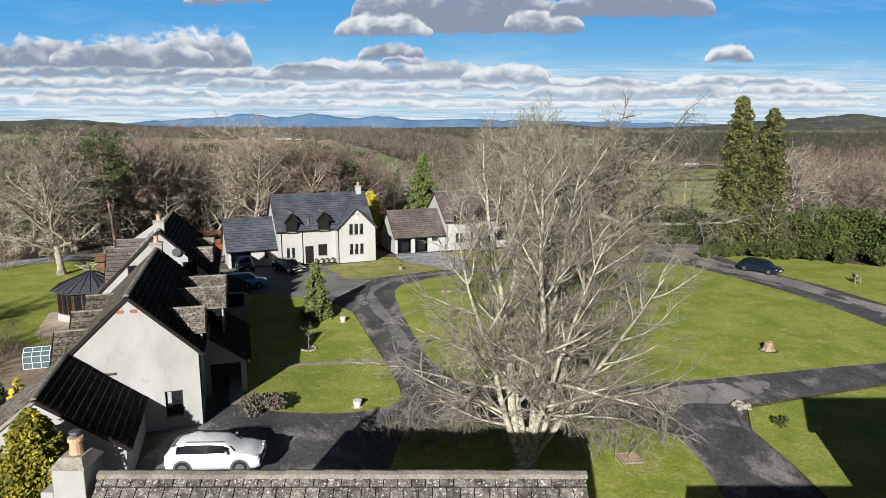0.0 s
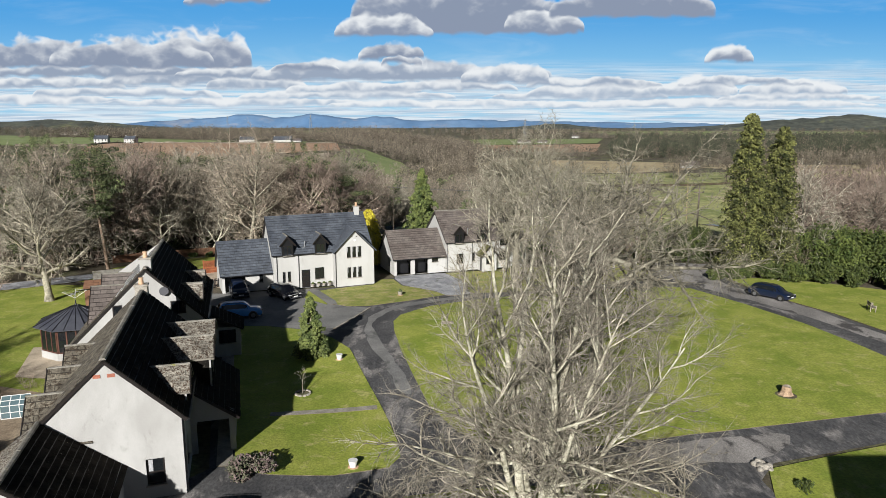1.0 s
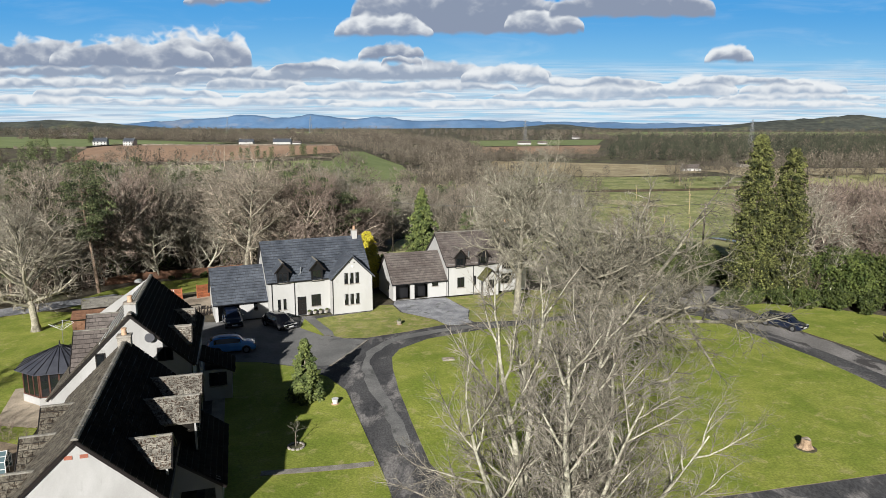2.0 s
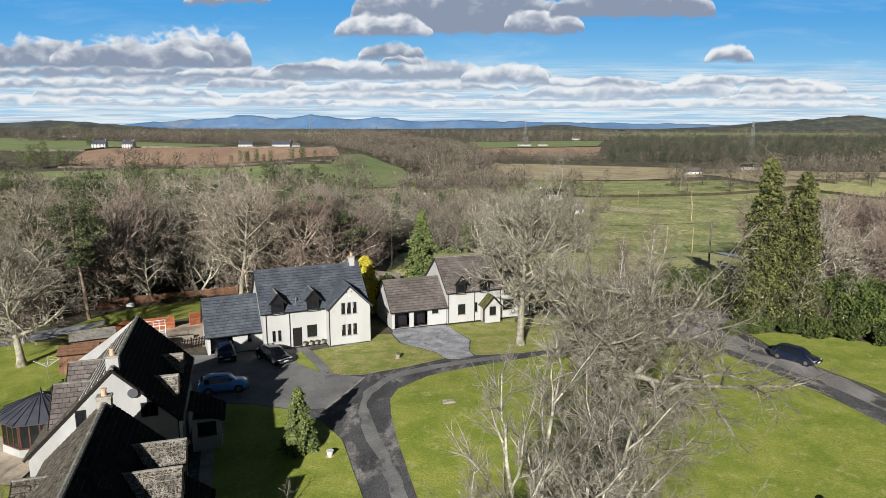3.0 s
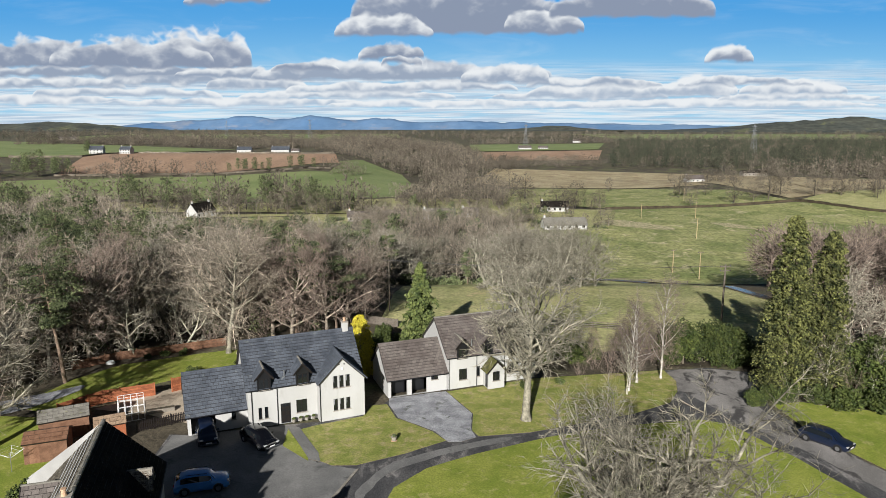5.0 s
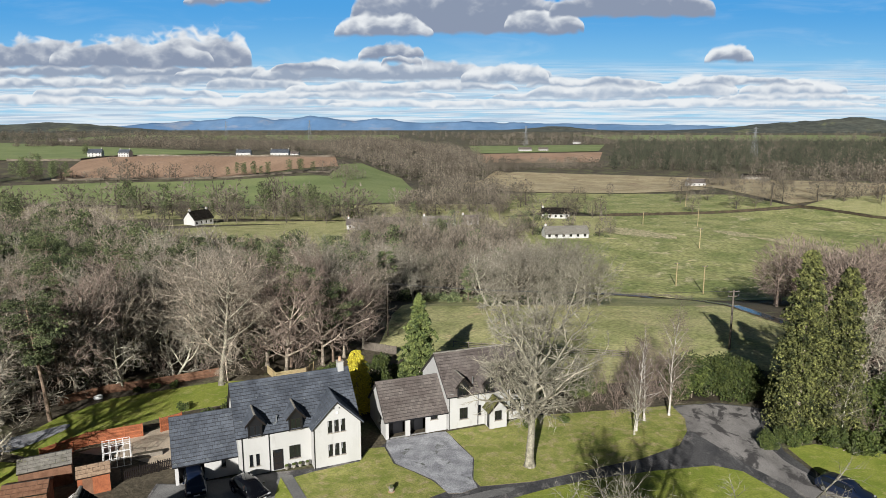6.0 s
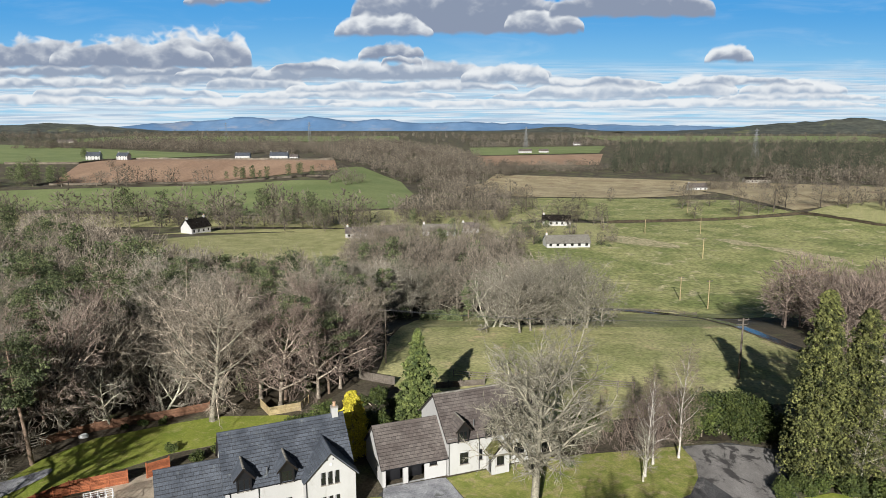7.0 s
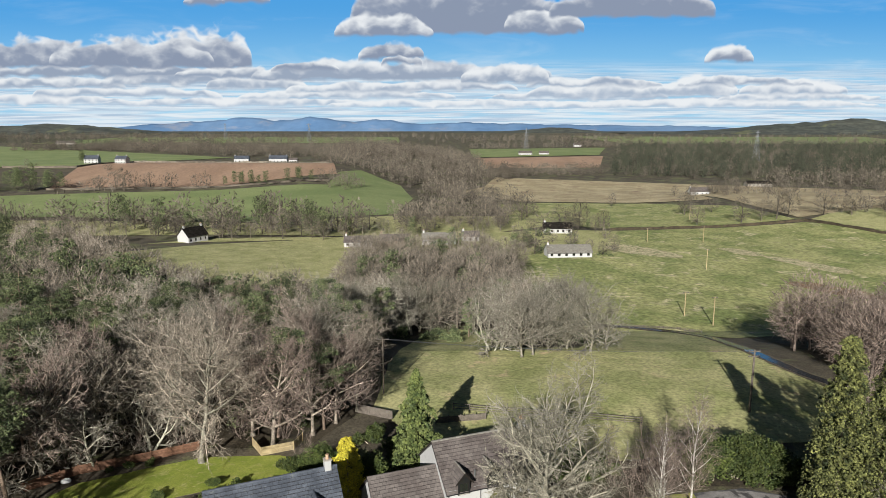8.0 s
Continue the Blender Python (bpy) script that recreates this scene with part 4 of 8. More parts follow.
    back_y = F + (6.62 - E) / kf
    slope(h, (-0.25, 0.9, 4.3 - 0.25 * kw), (-0.25, -0.25, 4.3 - 0.25 * kw), (2.33, -0.25, 6.62), (2.33, back_y, 6.62), S, 0.5, 0.36, seed=13)
    slope(h, (4.9, -0.25, 4.3 - 0.25 * kw), (4.9, 0.9, 4.3 - 0.25 * kw), (2.33, back_y, 6.62), (2.33, -0.25, 6.62), S, 0.5, 0.36, seed=14)
    ridge_caps(h, (2.33, -0.27, 6.65), (2.33, back_y, 6.65), 0.11, material=SLATE)
    bargeboard(h, [(-0.25, -0.27, 4.3 - 0.25 * kw), (2.33, -0.27, 6.62), (4.9, -0.27, 4.3 - 0.25 * kw)], 0.1, material=SLATE)
    for cx in (-5.2, -1.45):
        dormer(h, (cx, F - 0.33), F, 0, 1.3, 3.85, 5.46, 6.20, 2.4, S, 2, PAINT_BLACK, SLATE, 21, curtain=0.0, flare=0.30, top=5.08)
    part("vent_pipe", tube([(-3.1, 1.6, 4.6), (-3.1, 1.6, 5.4)], 0.06, 8), METAL, h)
    gutter(h, (L - o, F - 0.34, E - 0.3 * kf), (0.0, F - 0.34, E - 0.3 * kf))
    for px in (L + 0.35, -3.95):
        downpipe(h, px, F - 0.06, 0, E - 0.2)
    downpipe(h, 0.06, -0.06, 0, 4.2)
    chimney(h, 4.0, RY, 7.4, 8.75, 0.6, 0.6, 1, W)
    # garage
    gl, gr, gf, gk, ge, gyr, gzr = -12.3, -6.75, 2.0, 8.0, 2.3, 5.0, 5.35
    wall(h, (gl, gf), (gr, gf), 0, ge, [(0.3, 2.55, 0.0, 2.0), (4.05, 4.45, 0.95, 2.0)], material=W)
    window(h, (gl, gf), (gr, gf), 4.05, 4.45, 0.95, 2.0, 1)
    box_part("garage_door", (gl + 0.3, gl + 2.55, gf + 0.9, gf + 0.95, 0, 2.0), PAINT_BLACK, h, "black garage door, dark inside")
    wall(h, (gl, gk), (gl, gf), 0, ge, [(2.6, 3.2, 1.0, 2.0)], (3.0, gzr - 0.1), material=W)
    wall(h, (gr, gk), (gl, gk), 0, ge, material=W)
    kg = (gzr - ge) / (gyr - gf)
    slope(h, (gl - o, gf - 0.35, ge - 0.35 * kg), (gr, gf - 0.35, ge - 0.35 * kg), (gr, gyr, gzr), (gl - o, gyr, gzr), S, 0.5, 0.36, seed=15)
    slope(h, (gr, gk + 0.3, ge - 0.3 * kg), (gl - o, gk + 0.3, ge - 0.3 * kg), (gl - o, gyr, gzr), (gr, gyr, gzr), S, 0.5, 0.36, seed=16)
    ridge_caps(h, (gl - o, gyr, gzr + 0.03), (gr, gyr, gzr + 0.03), material=SLATE)
    gutter(h, (gl - o, gf - 0.4, ge - 0.38 * kg), (gr, gf - 0.4, ge - 0.38 * kg))
    for i, px in enumerate((-2.5, -1.8, -1.2, -0.5)):
        pot = thing("flower_pot", *(Matrix.Rotation(radians(23.5), 2) @ Vector((px, 0.75)) + Vector((x, y))), z=0.11, label="small stone flower pot at the house wall", category="flower pot", group="pots by the door")
        part("pot", tube([(0, 0, 0), (0, 0, 0.3), (0, 0, 0.33)], [0.13, 0.2, 0.22], 10), STONE, pot)
        part("plant", tube([(0, 0, 0.3), (0.02, 0, 0.42), (0, 0.02, 0.5)], [0.17, 0.2, 0.05], 7), LEAF_GREEN, pot)
    flatten(h)


def house_brown():
    """The white house with a brown tiled roof, a double garage, porch and dormers."""
    h = thing("house", -5.75, 84.3, 21, -0.1, "white rendered house with brown tiled roof, porch and double garage", "house")
    W, S = CLEAN_RENDER, TILE
    # garage
    gl, gr, gf, gk, ge, gy, gt = -0.35, 6.5, 0.0, 6.4, 2.35, 3.2, 5.2
    doors = [(0.38, 2.2, 0.0, 2.05), (2.75, 4.5, 0.0, 2.1)]
    wall(h, (gl, gf), (gr, gf), 0, ge, doors + [(5.0, 5.85, 1.4, 2.3)], material=W)
    window(h, (gl, gf), (gr, gf), 5.0, 5.85, 1.4, 2.3, 2)
    for d0, d1, _, z in doors:
        box_part("garage_door", (gl + d0, gl + d1, gf + 1.1, gf + 1.15, 0, z), PAINT_BLACK, h, "black garage door in a deep opening")
        box_part("garage_jamb", (gl + d0 - 0.05, gl + d0, gf - 0.02, gf + 0.1, 0, z + 0.05), FRAME_DARK, h)
    wall(h, (gl, gk), (gl, gf), 0, ge, [(3.9, 4.6, 0.9, 2.0)], (3.2, gt - 0.1), material=W)
    window(h, (gl, gk), (gl, gf), 3.9, 4.6, 0.9, 2.0, 1)
    wall(h, (gr, gk), (gl, gk), 0, ge, material=W)
    kg = (gt - ge) / (gy - gf)
    slope(h, (gl - 0.2, gf - 0.35, ge - 0.35 * kg), (gr + 0.1, gf - 0.35, ge - 0.35 * kg), (gr + 0.1, gy, gt), (gl - 0.2, gy, gt), S, 0.45, 0.38, seed=31)
    slope(h, (gr, gk + 0.35, ge - 0.35 * kg), (gl - 0.2, gk + 0.35, ge - 0.35 * kg), (gl - 0.2, gy, gt), (gr, gy, gt), S, 0.45, 0.38, seed=32)
    ridge_caps(h, (gl - 0.2, gy, gt + 0.03), (gr, gy, gt + 0.03), material=TILE)
    gutter(h, (gl - 0.2, gf - 0.4, ge - 0.36 * kg), (gr, gf - 0.4, ge - 0.36 * kg))
    # house
    L, R, F, K, E, RY, RZ = 6.6, 17.6, -0.15, 8.05, 4.0, 3.95, 7.35
    wins = [(1.35, 2.35, 0.95, 2.25), (3.5, 3.95, 1.1, 2.3), (7.4, 8.9, 0.95, 2.25), (7.5, 8.8, 2.9, 3.9)]
    wall(h, (L, F), (R, F), 0, E, wins, material=W)
    window(h, (L, F), (R, F), *wins[0], 2, curtain=0.0)
    window(h, (L, F), (R, F), *wins[1], 1)
    window(h, (L, F), (R, F), *wins[2], 3)
    window(h, (L, F), (R, F), *wins[3], 2)
    wall(h, (L, K), (L, F), 0, E, [], (K - RY, RZ - 0.1), material=W)
    wall(h, (R, F), (R, K), 0, E, [], (RY - F, RZ - 0.1), material=W)
    wall(h, (R, K), (L, K), 0, E, material=W)
    k = (RZ - E) / (RY - F)
    slope(h, (L - 0.2, F - 0.3, E - 0.3 * k), (R + 0.2, F - 0.3, E - 0.3 * k), (R + 0.2, RY, RZ), (L - 0.2, RY, RZ), S, 0.45, 0.38, seed=33)
    slope(h, (R + 0.2, K + 0.3, E - 0.3 * k), (L - 0.2, K + 0.3, E - 0.3 * k), (L - 0.2, RY, RZ), (R + 0.2, RY, RZ), S, 0.45, 0.38, seed=34)
    ridge_caps(h, (L - 0.2, RY, RZ + 0.03), (R + 0.2, RY, RZ + 0.03), 0.15)
    for cx in (8.2, 11.3):
        dormer(h, (cx, F - 0.33), F, 0, 1.25, 3.55, 5.20, 5.90, 2.3, S, 2, PAINT_BLACK, TILE, 36, curtain=0.0, flare=0.30, top=4.78)
    gutter(h, (L - 0.2, F - 0.34, E - 0.31 * k), (R + 0.2, F - 0.34, E - 0.31 * k))
    part("vent_pipe", tube([(9.8, 0.6, 4.6), (9.8, 0.6, 5.35)], 0.06, 8), METAL, h)
    for px in (L + 0.1, 10.1, 13.6):
        downpipe(h, px, F - 0.06, 0, E - 0.2)
    chimney(h, 16.6, RY, 6.9, 8.2, 0.7, 0.6, 2, W)
    # porch with a mossy roof
    wall(h, (10.9, -1.65), (12.9, -1.65), 0, 2.25, [(0.55, 1.45, 0.9, 2.0)], (1.0, 3.2), 0.2, W)
    window(h, (10.9, -1.65), (12.9, -1.65), 0.55, 1.45, 0.9, 2.0, 2)
    wall(h, (10.9, F), (10.9, -1.65), 0, 2.25, [(0.5, 1.3, 0.0, 2.0)], None, 0.2, W)
    box_part("door", (10.98, 11.03, -1.45, -0.65, 0.02, 2.0), PAINT_BLACK, h, "black porch door")
    wall(h, (12.9, -1.65), (12.9, F), 0, 2.25, [], None, 0.2, W)
    moss = surface("moss", (0.045, 0.045, 0.018), (0.13, 0.125, 0.035), 0.5, 0.95, 0.6, 12, 0.3, third=(0.09, 0.075, 0.06), third_size=0.5)
    for s in (-1, 1):
        e = [(11.9 + s * 1.3, -1.9, 1.95), (11.9 + s * 1.3, F + 0.3, 1.95), (11.9, F + 0.3, 3.35), (11.9, -1.9, 3.35)]
        if s < 0:
            e = [e[1], e[0], e[3], e[2]]
        slope(h, *e, moss, 0.33, 0.29, name="porch_roof", seed=37)
    bargeboard(h, [(10.6, -1.92, 1.95), (11.9, -1.92, 3.35), (13.2, -1.92, 1.95)], 0.12)
    flatten(h)


def house_old():
    """The long old white house with two gables, lichen-grown tiles, dormers and a low wing."""
    h = thing("house", -12.45, 32.6, 17, 0.55, "long old white house with lichen-grown tile roofs and gabled dormers", "house")
    # east slopes get the near-black tile, with their shade in its colour
    D = DARK_SHADE_TILE

    def z(v):
        return v - 0.55
    # front range: gable looks along -y, ridge along y
    wl, wr, y0, y1, e, rx, rz = -6.25, 0.0, 0.0, 13.9, z(4.95), -3.12, z(7.95)
    wall(h, (wl, y0), (wr, y0), -0.3, e, [(wr - wl - 1.72, wr - wl - 0.88, z(1.45), z(2.80))], (3.13, rz - 0.05), 0.4)
    window(h, (wl, y0), (wr, y0), wr - wl - 1.72, wr - wl - 0.88, z(1.45), z(2.80), 1, 0.09, curtain=0.3, transom=0.45)
    wall(h, (wr, y0), (wr, y1), -0.3, e, [(1.6, 2.6, z(1.6), z(2.8)), (10.6, 11.8, z(1.6), z(2.8))], None, 0.4)
    window(h, (wr, y0), (wr, y1), 1.6, 2.6, z(1.6), z(2.8), 2)
    window(h, (wr, y0), (wr, y1), 10.6, 11.8, z(1.6), z(2.8), 2)
    wall(h, (wl, y1), (wl, y0), -0.3, e, [], None, 0.4)
    k = (rz - e) / (wr - rx)
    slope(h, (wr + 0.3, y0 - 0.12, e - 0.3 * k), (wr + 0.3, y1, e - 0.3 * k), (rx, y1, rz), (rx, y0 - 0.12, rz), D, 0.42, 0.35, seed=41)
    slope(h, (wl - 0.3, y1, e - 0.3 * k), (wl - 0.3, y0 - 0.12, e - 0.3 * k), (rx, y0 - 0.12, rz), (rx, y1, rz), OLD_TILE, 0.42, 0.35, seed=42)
    ridge_caps(h, (rx, y0 - 0.15, rz + 0.04), (rx, y1, rz + 0.04), 0.15)
    chimney(h, rx, y1 - 0.4, z(7.2), z(8.35), 0.75, 0.6, 1, STONE)
    gutter(h, (wr + 0.34, y0 - 0.1, e - 0.33 * k), (wr + 0.34, y1, e - 0.33 * k))
    downpipe(h, wr + 0.05, y0 + 0.12, -0.3, e - 0.2)
    for vx in (-3.45, -2.85):
        box_part("vent_brick", (vx - 0.16, vx + 0.16, y0 - 0.02, y0 + 0.03, z(7.05), z(7.22)), BRICK, h)
    # dark cheeks: the shade below the dormer eaves is put into their colour
    dormer(h, (0.15, 2.7), 0, 90, 1.9, z(4.0), z(5.61), z(6.43), 2.0, MOSSY, 2, RENDER, DARK_SHADE_TILE, 51, flare=0.28)
    for cy, s in ((7.55, 52), (10.75, 57)):
        dormer(h, (1.15, cy), 0, 90, 2.5, z(3.2), z(5.62), z(6.38), 3.0, MOSSY, 2, RENDER, DARK_SHADE_TILE, s, flare=0.24)
    for cy, s in ((1.8, 53), (5.6, 54), (9.4, 55)):
        dormer(h, (wl - 0.4, cy), 0, -90, 3.1, z(2.2), z(4.3), z(5.9), 2.8, OLD_TILE, 2, RENDER, RENDER, s, flare=0.3)
    # lean-to on the east side
    wall(h, (0.0, 4.3), (2.3, 4.3), -0.3, z(2.9), [(0.3, 2.0, -0.3, z(2.5))], (0.01, z(4.3)), 0.25)
    wall(h, (2.3, 4.3), (2.3, 11.5), -0.3, z(2.7), [(0.6, 1.8, -0.3, z(2.5)), (3, 4.2, z(1.5), z(2.5))], None, 0.25)
    slope(h, (2.6, 4.1, z(2.6)), (2.6, 11.6, z(2.6)), (0.1, 11.6, z(4.45)), (0.1, 4.1, z(4.45)), D, 0.42, 0.35, name="lean_to_roof", seed=43)
    # low wing before the gable
    a0, a1, f, we, wz, wx = -9.2, -2.75, -5.6, z(2.75), z(5.25), -6.0
    wall(h, (a0, f), (a1, f), -0.3, we, [(2.3, 3.2, z(1.5), z(2.6))], (wx - a0, wz - 0.05), 0.35)
    window(h, (a0, f), (a1, f), 2.3, 3.2, z(1.5), z(2.6), 2)
    wall(h, (a1, f), (a1, 0), -0.3, we, [], None, 0.35)
    wall(h, (a0, 0), (a0, f), -0.3, we, [], None, 0.35)
    kw = (wz - we) / (a1 - wx)
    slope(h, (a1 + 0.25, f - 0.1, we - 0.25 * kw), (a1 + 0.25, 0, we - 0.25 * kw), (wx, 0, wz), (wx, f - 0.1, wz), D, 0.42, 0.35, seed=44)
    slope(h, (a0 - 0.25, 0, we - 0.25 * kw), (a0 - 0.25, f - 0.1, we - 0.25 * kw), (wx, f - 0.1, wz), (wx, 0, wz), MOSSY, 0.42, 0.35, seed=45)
    ridge_caps(h, (wx, f - 0.1, wz + 0.03), (wx, 0, wz + 0.03), 0.13)
    # rear range, taller, its gable over the front range's end
    L, R, Y0, Y1, X, Z = -8.4, 0.25, 17.3, 29.4, -3.35, z(8.6)
    er, kk = z(5.05), (8.75 - 5.05) / (0.25 + 3.35)
    el = z(8.75) - kk * (X - L)
    bm = bmesh.new()
    prof = [(L, -0.5), (R, -0.5), (R, er), (X, Z - 0.05), (L, el)]
    fv = [bm.verts.new((px, Y0, pz)) for px, pz in prof]
    bv = [bm.verts.new((px, Y0 + 0.4, pz)) for px, pz in prof]
    bm.faces.new(fv), bm.faces.new(bv[::-1])
    for i in range(5):
        j = (i + 1) % 5
        bm.faces.new((fv[i], bv[i], bv[j], fv[j]))
    part("gable", bm, RENDER, h)
    for x0, x1, zl, zh in ((-1.85, -0.85, z(5.2), z(6.15)), (-5.6, -5.0, z(5.0), z(6.1))):
        w = window(h, (L, Y0), (R, Y0), x0 - L, x1 - L, zl, zh, 2 if x1 - x0 > 0.8 else 1, 0.07, depth=-0.05, sill=False)
    part("satellite_dish", tube([(-2.2, Y0 - 0.02, z(6.9)), (-2.2, Y0 - 0.25, z(6.95)), (-2.2, Y0 - 0.27, z(6.95))], [0.05, 0.28, 0.32], 12), PLASTIC_GREY, h)
    wall(h, (R, Y0 + 0.4), (R, Y1), -0.5, er, [(2.5, 3.5, z(1.5), z(2.7)), (7.5, 8.5, z(1.5), z(2.7))], None, 0.4)
    wall(h, (L, Y1), (L, Y0 + 0.4), -0.5, el, [], None, 0.4)
    wall(h, (R, Y1), (L, Y1), -0.5, er, [], (R - X, Z - 0.05), 0.4)
    slope(h, (R + 0.3, Y0 - 0.12, er - 0.3 * kk), (R + 0.3, Y1 + 0.1, er - 0.3 * kk), (X, Y1 + 0.1, Z), (X, Y0 - 0.12, Z), D, 0.42, 0.35, seed=46)
    slope(h, (L - 0.3, Y1 + 0.1, el - 0.3 * kk), (L - 0.3, Y0 - 0.12, el - 0.3 * kk), (X, Y0 - 0.12, Z), (X, Y1 + 0.1, Z), OLD_TILE, 0.42, 0.35, seed=47)
    ridge_caps(h, (X, Y0 - 0.15, Z + 0.04), (X, Y1 + 0.1, Z + 0.04), 0.15)
    chimney(h, X, Y0 + 0.75, z(8.3), z(9.25), 0.75, 0.6, 1, RENDER)
    gutter(h, (R + 0.34, Y0 - 0.1, er - 0.33 * kk), (R + 0.34, Y1, er - 0.33 * kk))
    downpipe(h, R + 0.05, Y0 - 0.06, -0.5, er - 0.2)
    for cy, s in ((20.65, 61), (25.2, 63)):
        dormer(h, (R - 0.25, cy), 0, 90, 1.3, z(4.2), z(5.75), z(6.62), 1.7, MOSSY, 2, RENDER, RENDER, s, flare=0.25)
    for cy, s in ((20.3, 64), (24.6, 65)):
        dormer(h, (L + 1.2, cy), 0, -90, 3.6, z(3.2), z(5.0), z(6.9), 3.2, TILE, 2, RENDER, RENDER, s, flare=0.3)
    # solar rails laid along the west slope
    for i in range(5):
        q = i / 4
        px, pz = X - 0.5 - q * 1.5, Z - (0.5 + q * 1.5) * kk + 0.12
        part("roof_rail", tube([(px, Y0 + 0.3, pz), (px, Y1 - 0.6, pz)], 0.035, 5), PAINT_WHITE, h, "white rail along the roof")
    # glazed porch on the lane side
    wall(h, (0.65, 22.0), (2.7, 22.0), -0.5, z(2.5), [(0.4, 1.7, z(1.2), z(2.3))], None, 0.15)
    window(h, (0.65, 22.0), (2.7, 22.0), 0.4, 1.7, z(1.2), z(2.3), 2, 0.08)
    wall(h, (2.7, 22.0), (2.7, 25.0), -0.5, z(2.5), [(0.4, 2.6, z(1.2), z(2.3))], None, 0.15)
    window(h, (2.7, 22.0), (2.7, 25.0), 0.4, 2.6, z(1.2), z(2.3), 3, 0.08)
    wall(h, (2.7, 25.0), (0.65, 25.0), -0.5, z(2.5), [], None, 0.15)
    slope(h, (3.0, 21.8, z(2.4)), (3.0, 25.2, z(2.4)), (0.5, 25.2, z(3.6)), (0.5, 21.8, z(3.6)), D, 0.42, 0.35, name="porch_roof", seed=48)
    flatten(h)


def near_roof():
    """The house under the first camera place: only its ridge, a roof slope and a chimney come into view."""
    h = thing("house", 0, 14.68, 0, 0, "house with a lichen-spotted grey tile roof and a white chimney", "house")
    E, RZ = 4.6, 7.93
    x0, x1, d = -8.15, 3.45, 4.4
    wall(h, (x0 + 0.2, -d), (x1 - 0.2, -d), 0, E, [(2, 3.2, 1, 2.2), (7, 8.2, 1, 2.2)], None, 0.35)
    wall(h, (x1 - 0.2, d), (x0 + 0.2, d), 0, E, [(2, 3.2, 1, 2.2), (7, 8.2, 1, 2.2)], None, 0.35)
    wall(h, (x1 - 0.2, -d), (x1 - 0.2, d), 0, E, [], (d, RZ - 0.1), 0.35)
    wall(h, (x0 + 0.2, d), (x0 + 0.2, -d), 0, E, [], (d, RZ - 0.1), 0.35)
    slope(h, (x1, d + 0.3, E - 0.2), (x0, d + 0.3, E - 0.2), (x0, 0, RZ), (x1, 0, RZ), DARK_SHADE_TILE, 0.33, 0.30, seed=72)
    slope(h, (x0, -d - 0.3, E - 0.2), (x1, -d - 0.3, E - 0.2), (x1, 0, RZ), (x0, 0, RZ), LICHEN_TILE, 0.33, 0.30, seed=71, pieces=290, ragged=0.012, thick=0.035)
    ridge_caps(h, (x0, 0, RZ + 0.03), (x1, 0, RZ + 0.03), 0.16, 0.45)
    # white stack at the west gable
    bm = bmesh.new()
    add_box(bm, -9.03, -8.28, -0.42, 0.42, 3.0, 8.28, 0.012)
    stack = part("chimney", bm, RENDER, h, "white rendered chimney stack")
    verts = [(-9.08, -0.47, 8.28), (-8.23, -0.47, 8.28), (-8.23, 0.47, 8.28), (-9.08, 0.47, 8.28), (-8.9, -0.25, 8.5), (-8.4, -0.25, 8.5), (-8.4, 0.25, 8.5), (-8.9, 0.25, 8.5)]
    part("coping", (verts, [(3, 2, 1, 0), (0, 1, 5, 4), (1, 2, 6, 5), (2, 3, 7, 6), (3, 0, 4, 7), (4, 5, 6, 7)]), STONE, stack)
    part("chimney_pot", tube([(-8.63, 0, 8.44), (-8.63, 0, 8.62), (-8.63, 0, 8.80), (-8.63, 0, 8.81), (-8.63, 0, 8.9)], [0.17, 0.15, 0.14, 0.18, 0.17], 14), POT, stack)
    part("cowl", tube([(-8.63, 0, 8.88), (-8.63, 0, 9.0), (-8.63, 0, 9.01), (-8.63, 0, 9.05)], [0.08, 0.08, 0.14, 0.12], 12), PLASTIC_GREY, stack)
    box_part("shoulder", (-9.35, -9.03, -0.42, 0.42, 0.0, 7.7), RENDER, stack, bevel=0.02)
    flatten(h)


def neighbour(x, y, w, d, e, r, turn=0):
    """A plain house beside the near one, out of sight, that shades the lawn."""
    h = thing("house", x, y, turn, 0, "white rendered house with dark tiled roof beside the lawn", "house")
    wall(h, (-w / 2, -d / 2), (w / 2, -d / 2), 0, e)
    wall(h, (w / 2, -d / 2), (w / 2, d / 2), 0, e, [], (d / 2, r - 0.1))
    wall(h, (w / 2, d / 2), (-w / 2, d / 2), 0, e)
    wall(h, (-w / 2, d / 2), (-w / 2, -d / 2), 0, e, [], (d / 2, r - 0.1))
    o = 0.25
    slope(h, (-w / 2 - o, -d / 2 - o, e - o), (w / 2 + o, -d / 2 - o, e - o), (w / 2 + o, 0, r), (-w / 2 - o, 0, r), TILE, 0.4, 0.4, seed=75)
    slope(h, (w / 2 + o, d / 2 + o, e - o), (-w / 2 - o, d / 2 + o, e - o), (-w / 2 - o, 0, r), (w / 2 + o, 0, r), TILE, 0.4, 0.4, seed=76)
    flatten(h)


house_slate()
house_brown()
house_old()
near_roof()
neighbour(24.0, 18.0, 13.5, 8, 5.0, 8.3)
neighbour(12.2, 15.5, 7.4, 5, 3.0, 5.2)

# ---- trees ----
def frame_of(d):
    a = d.cross(Vector((0.3, 0.2, 0.93)) if abs(d.z) < 0.85 else Vector((1, 0.15, 0)))
    a.normalize()
    return a, d.cross(a)


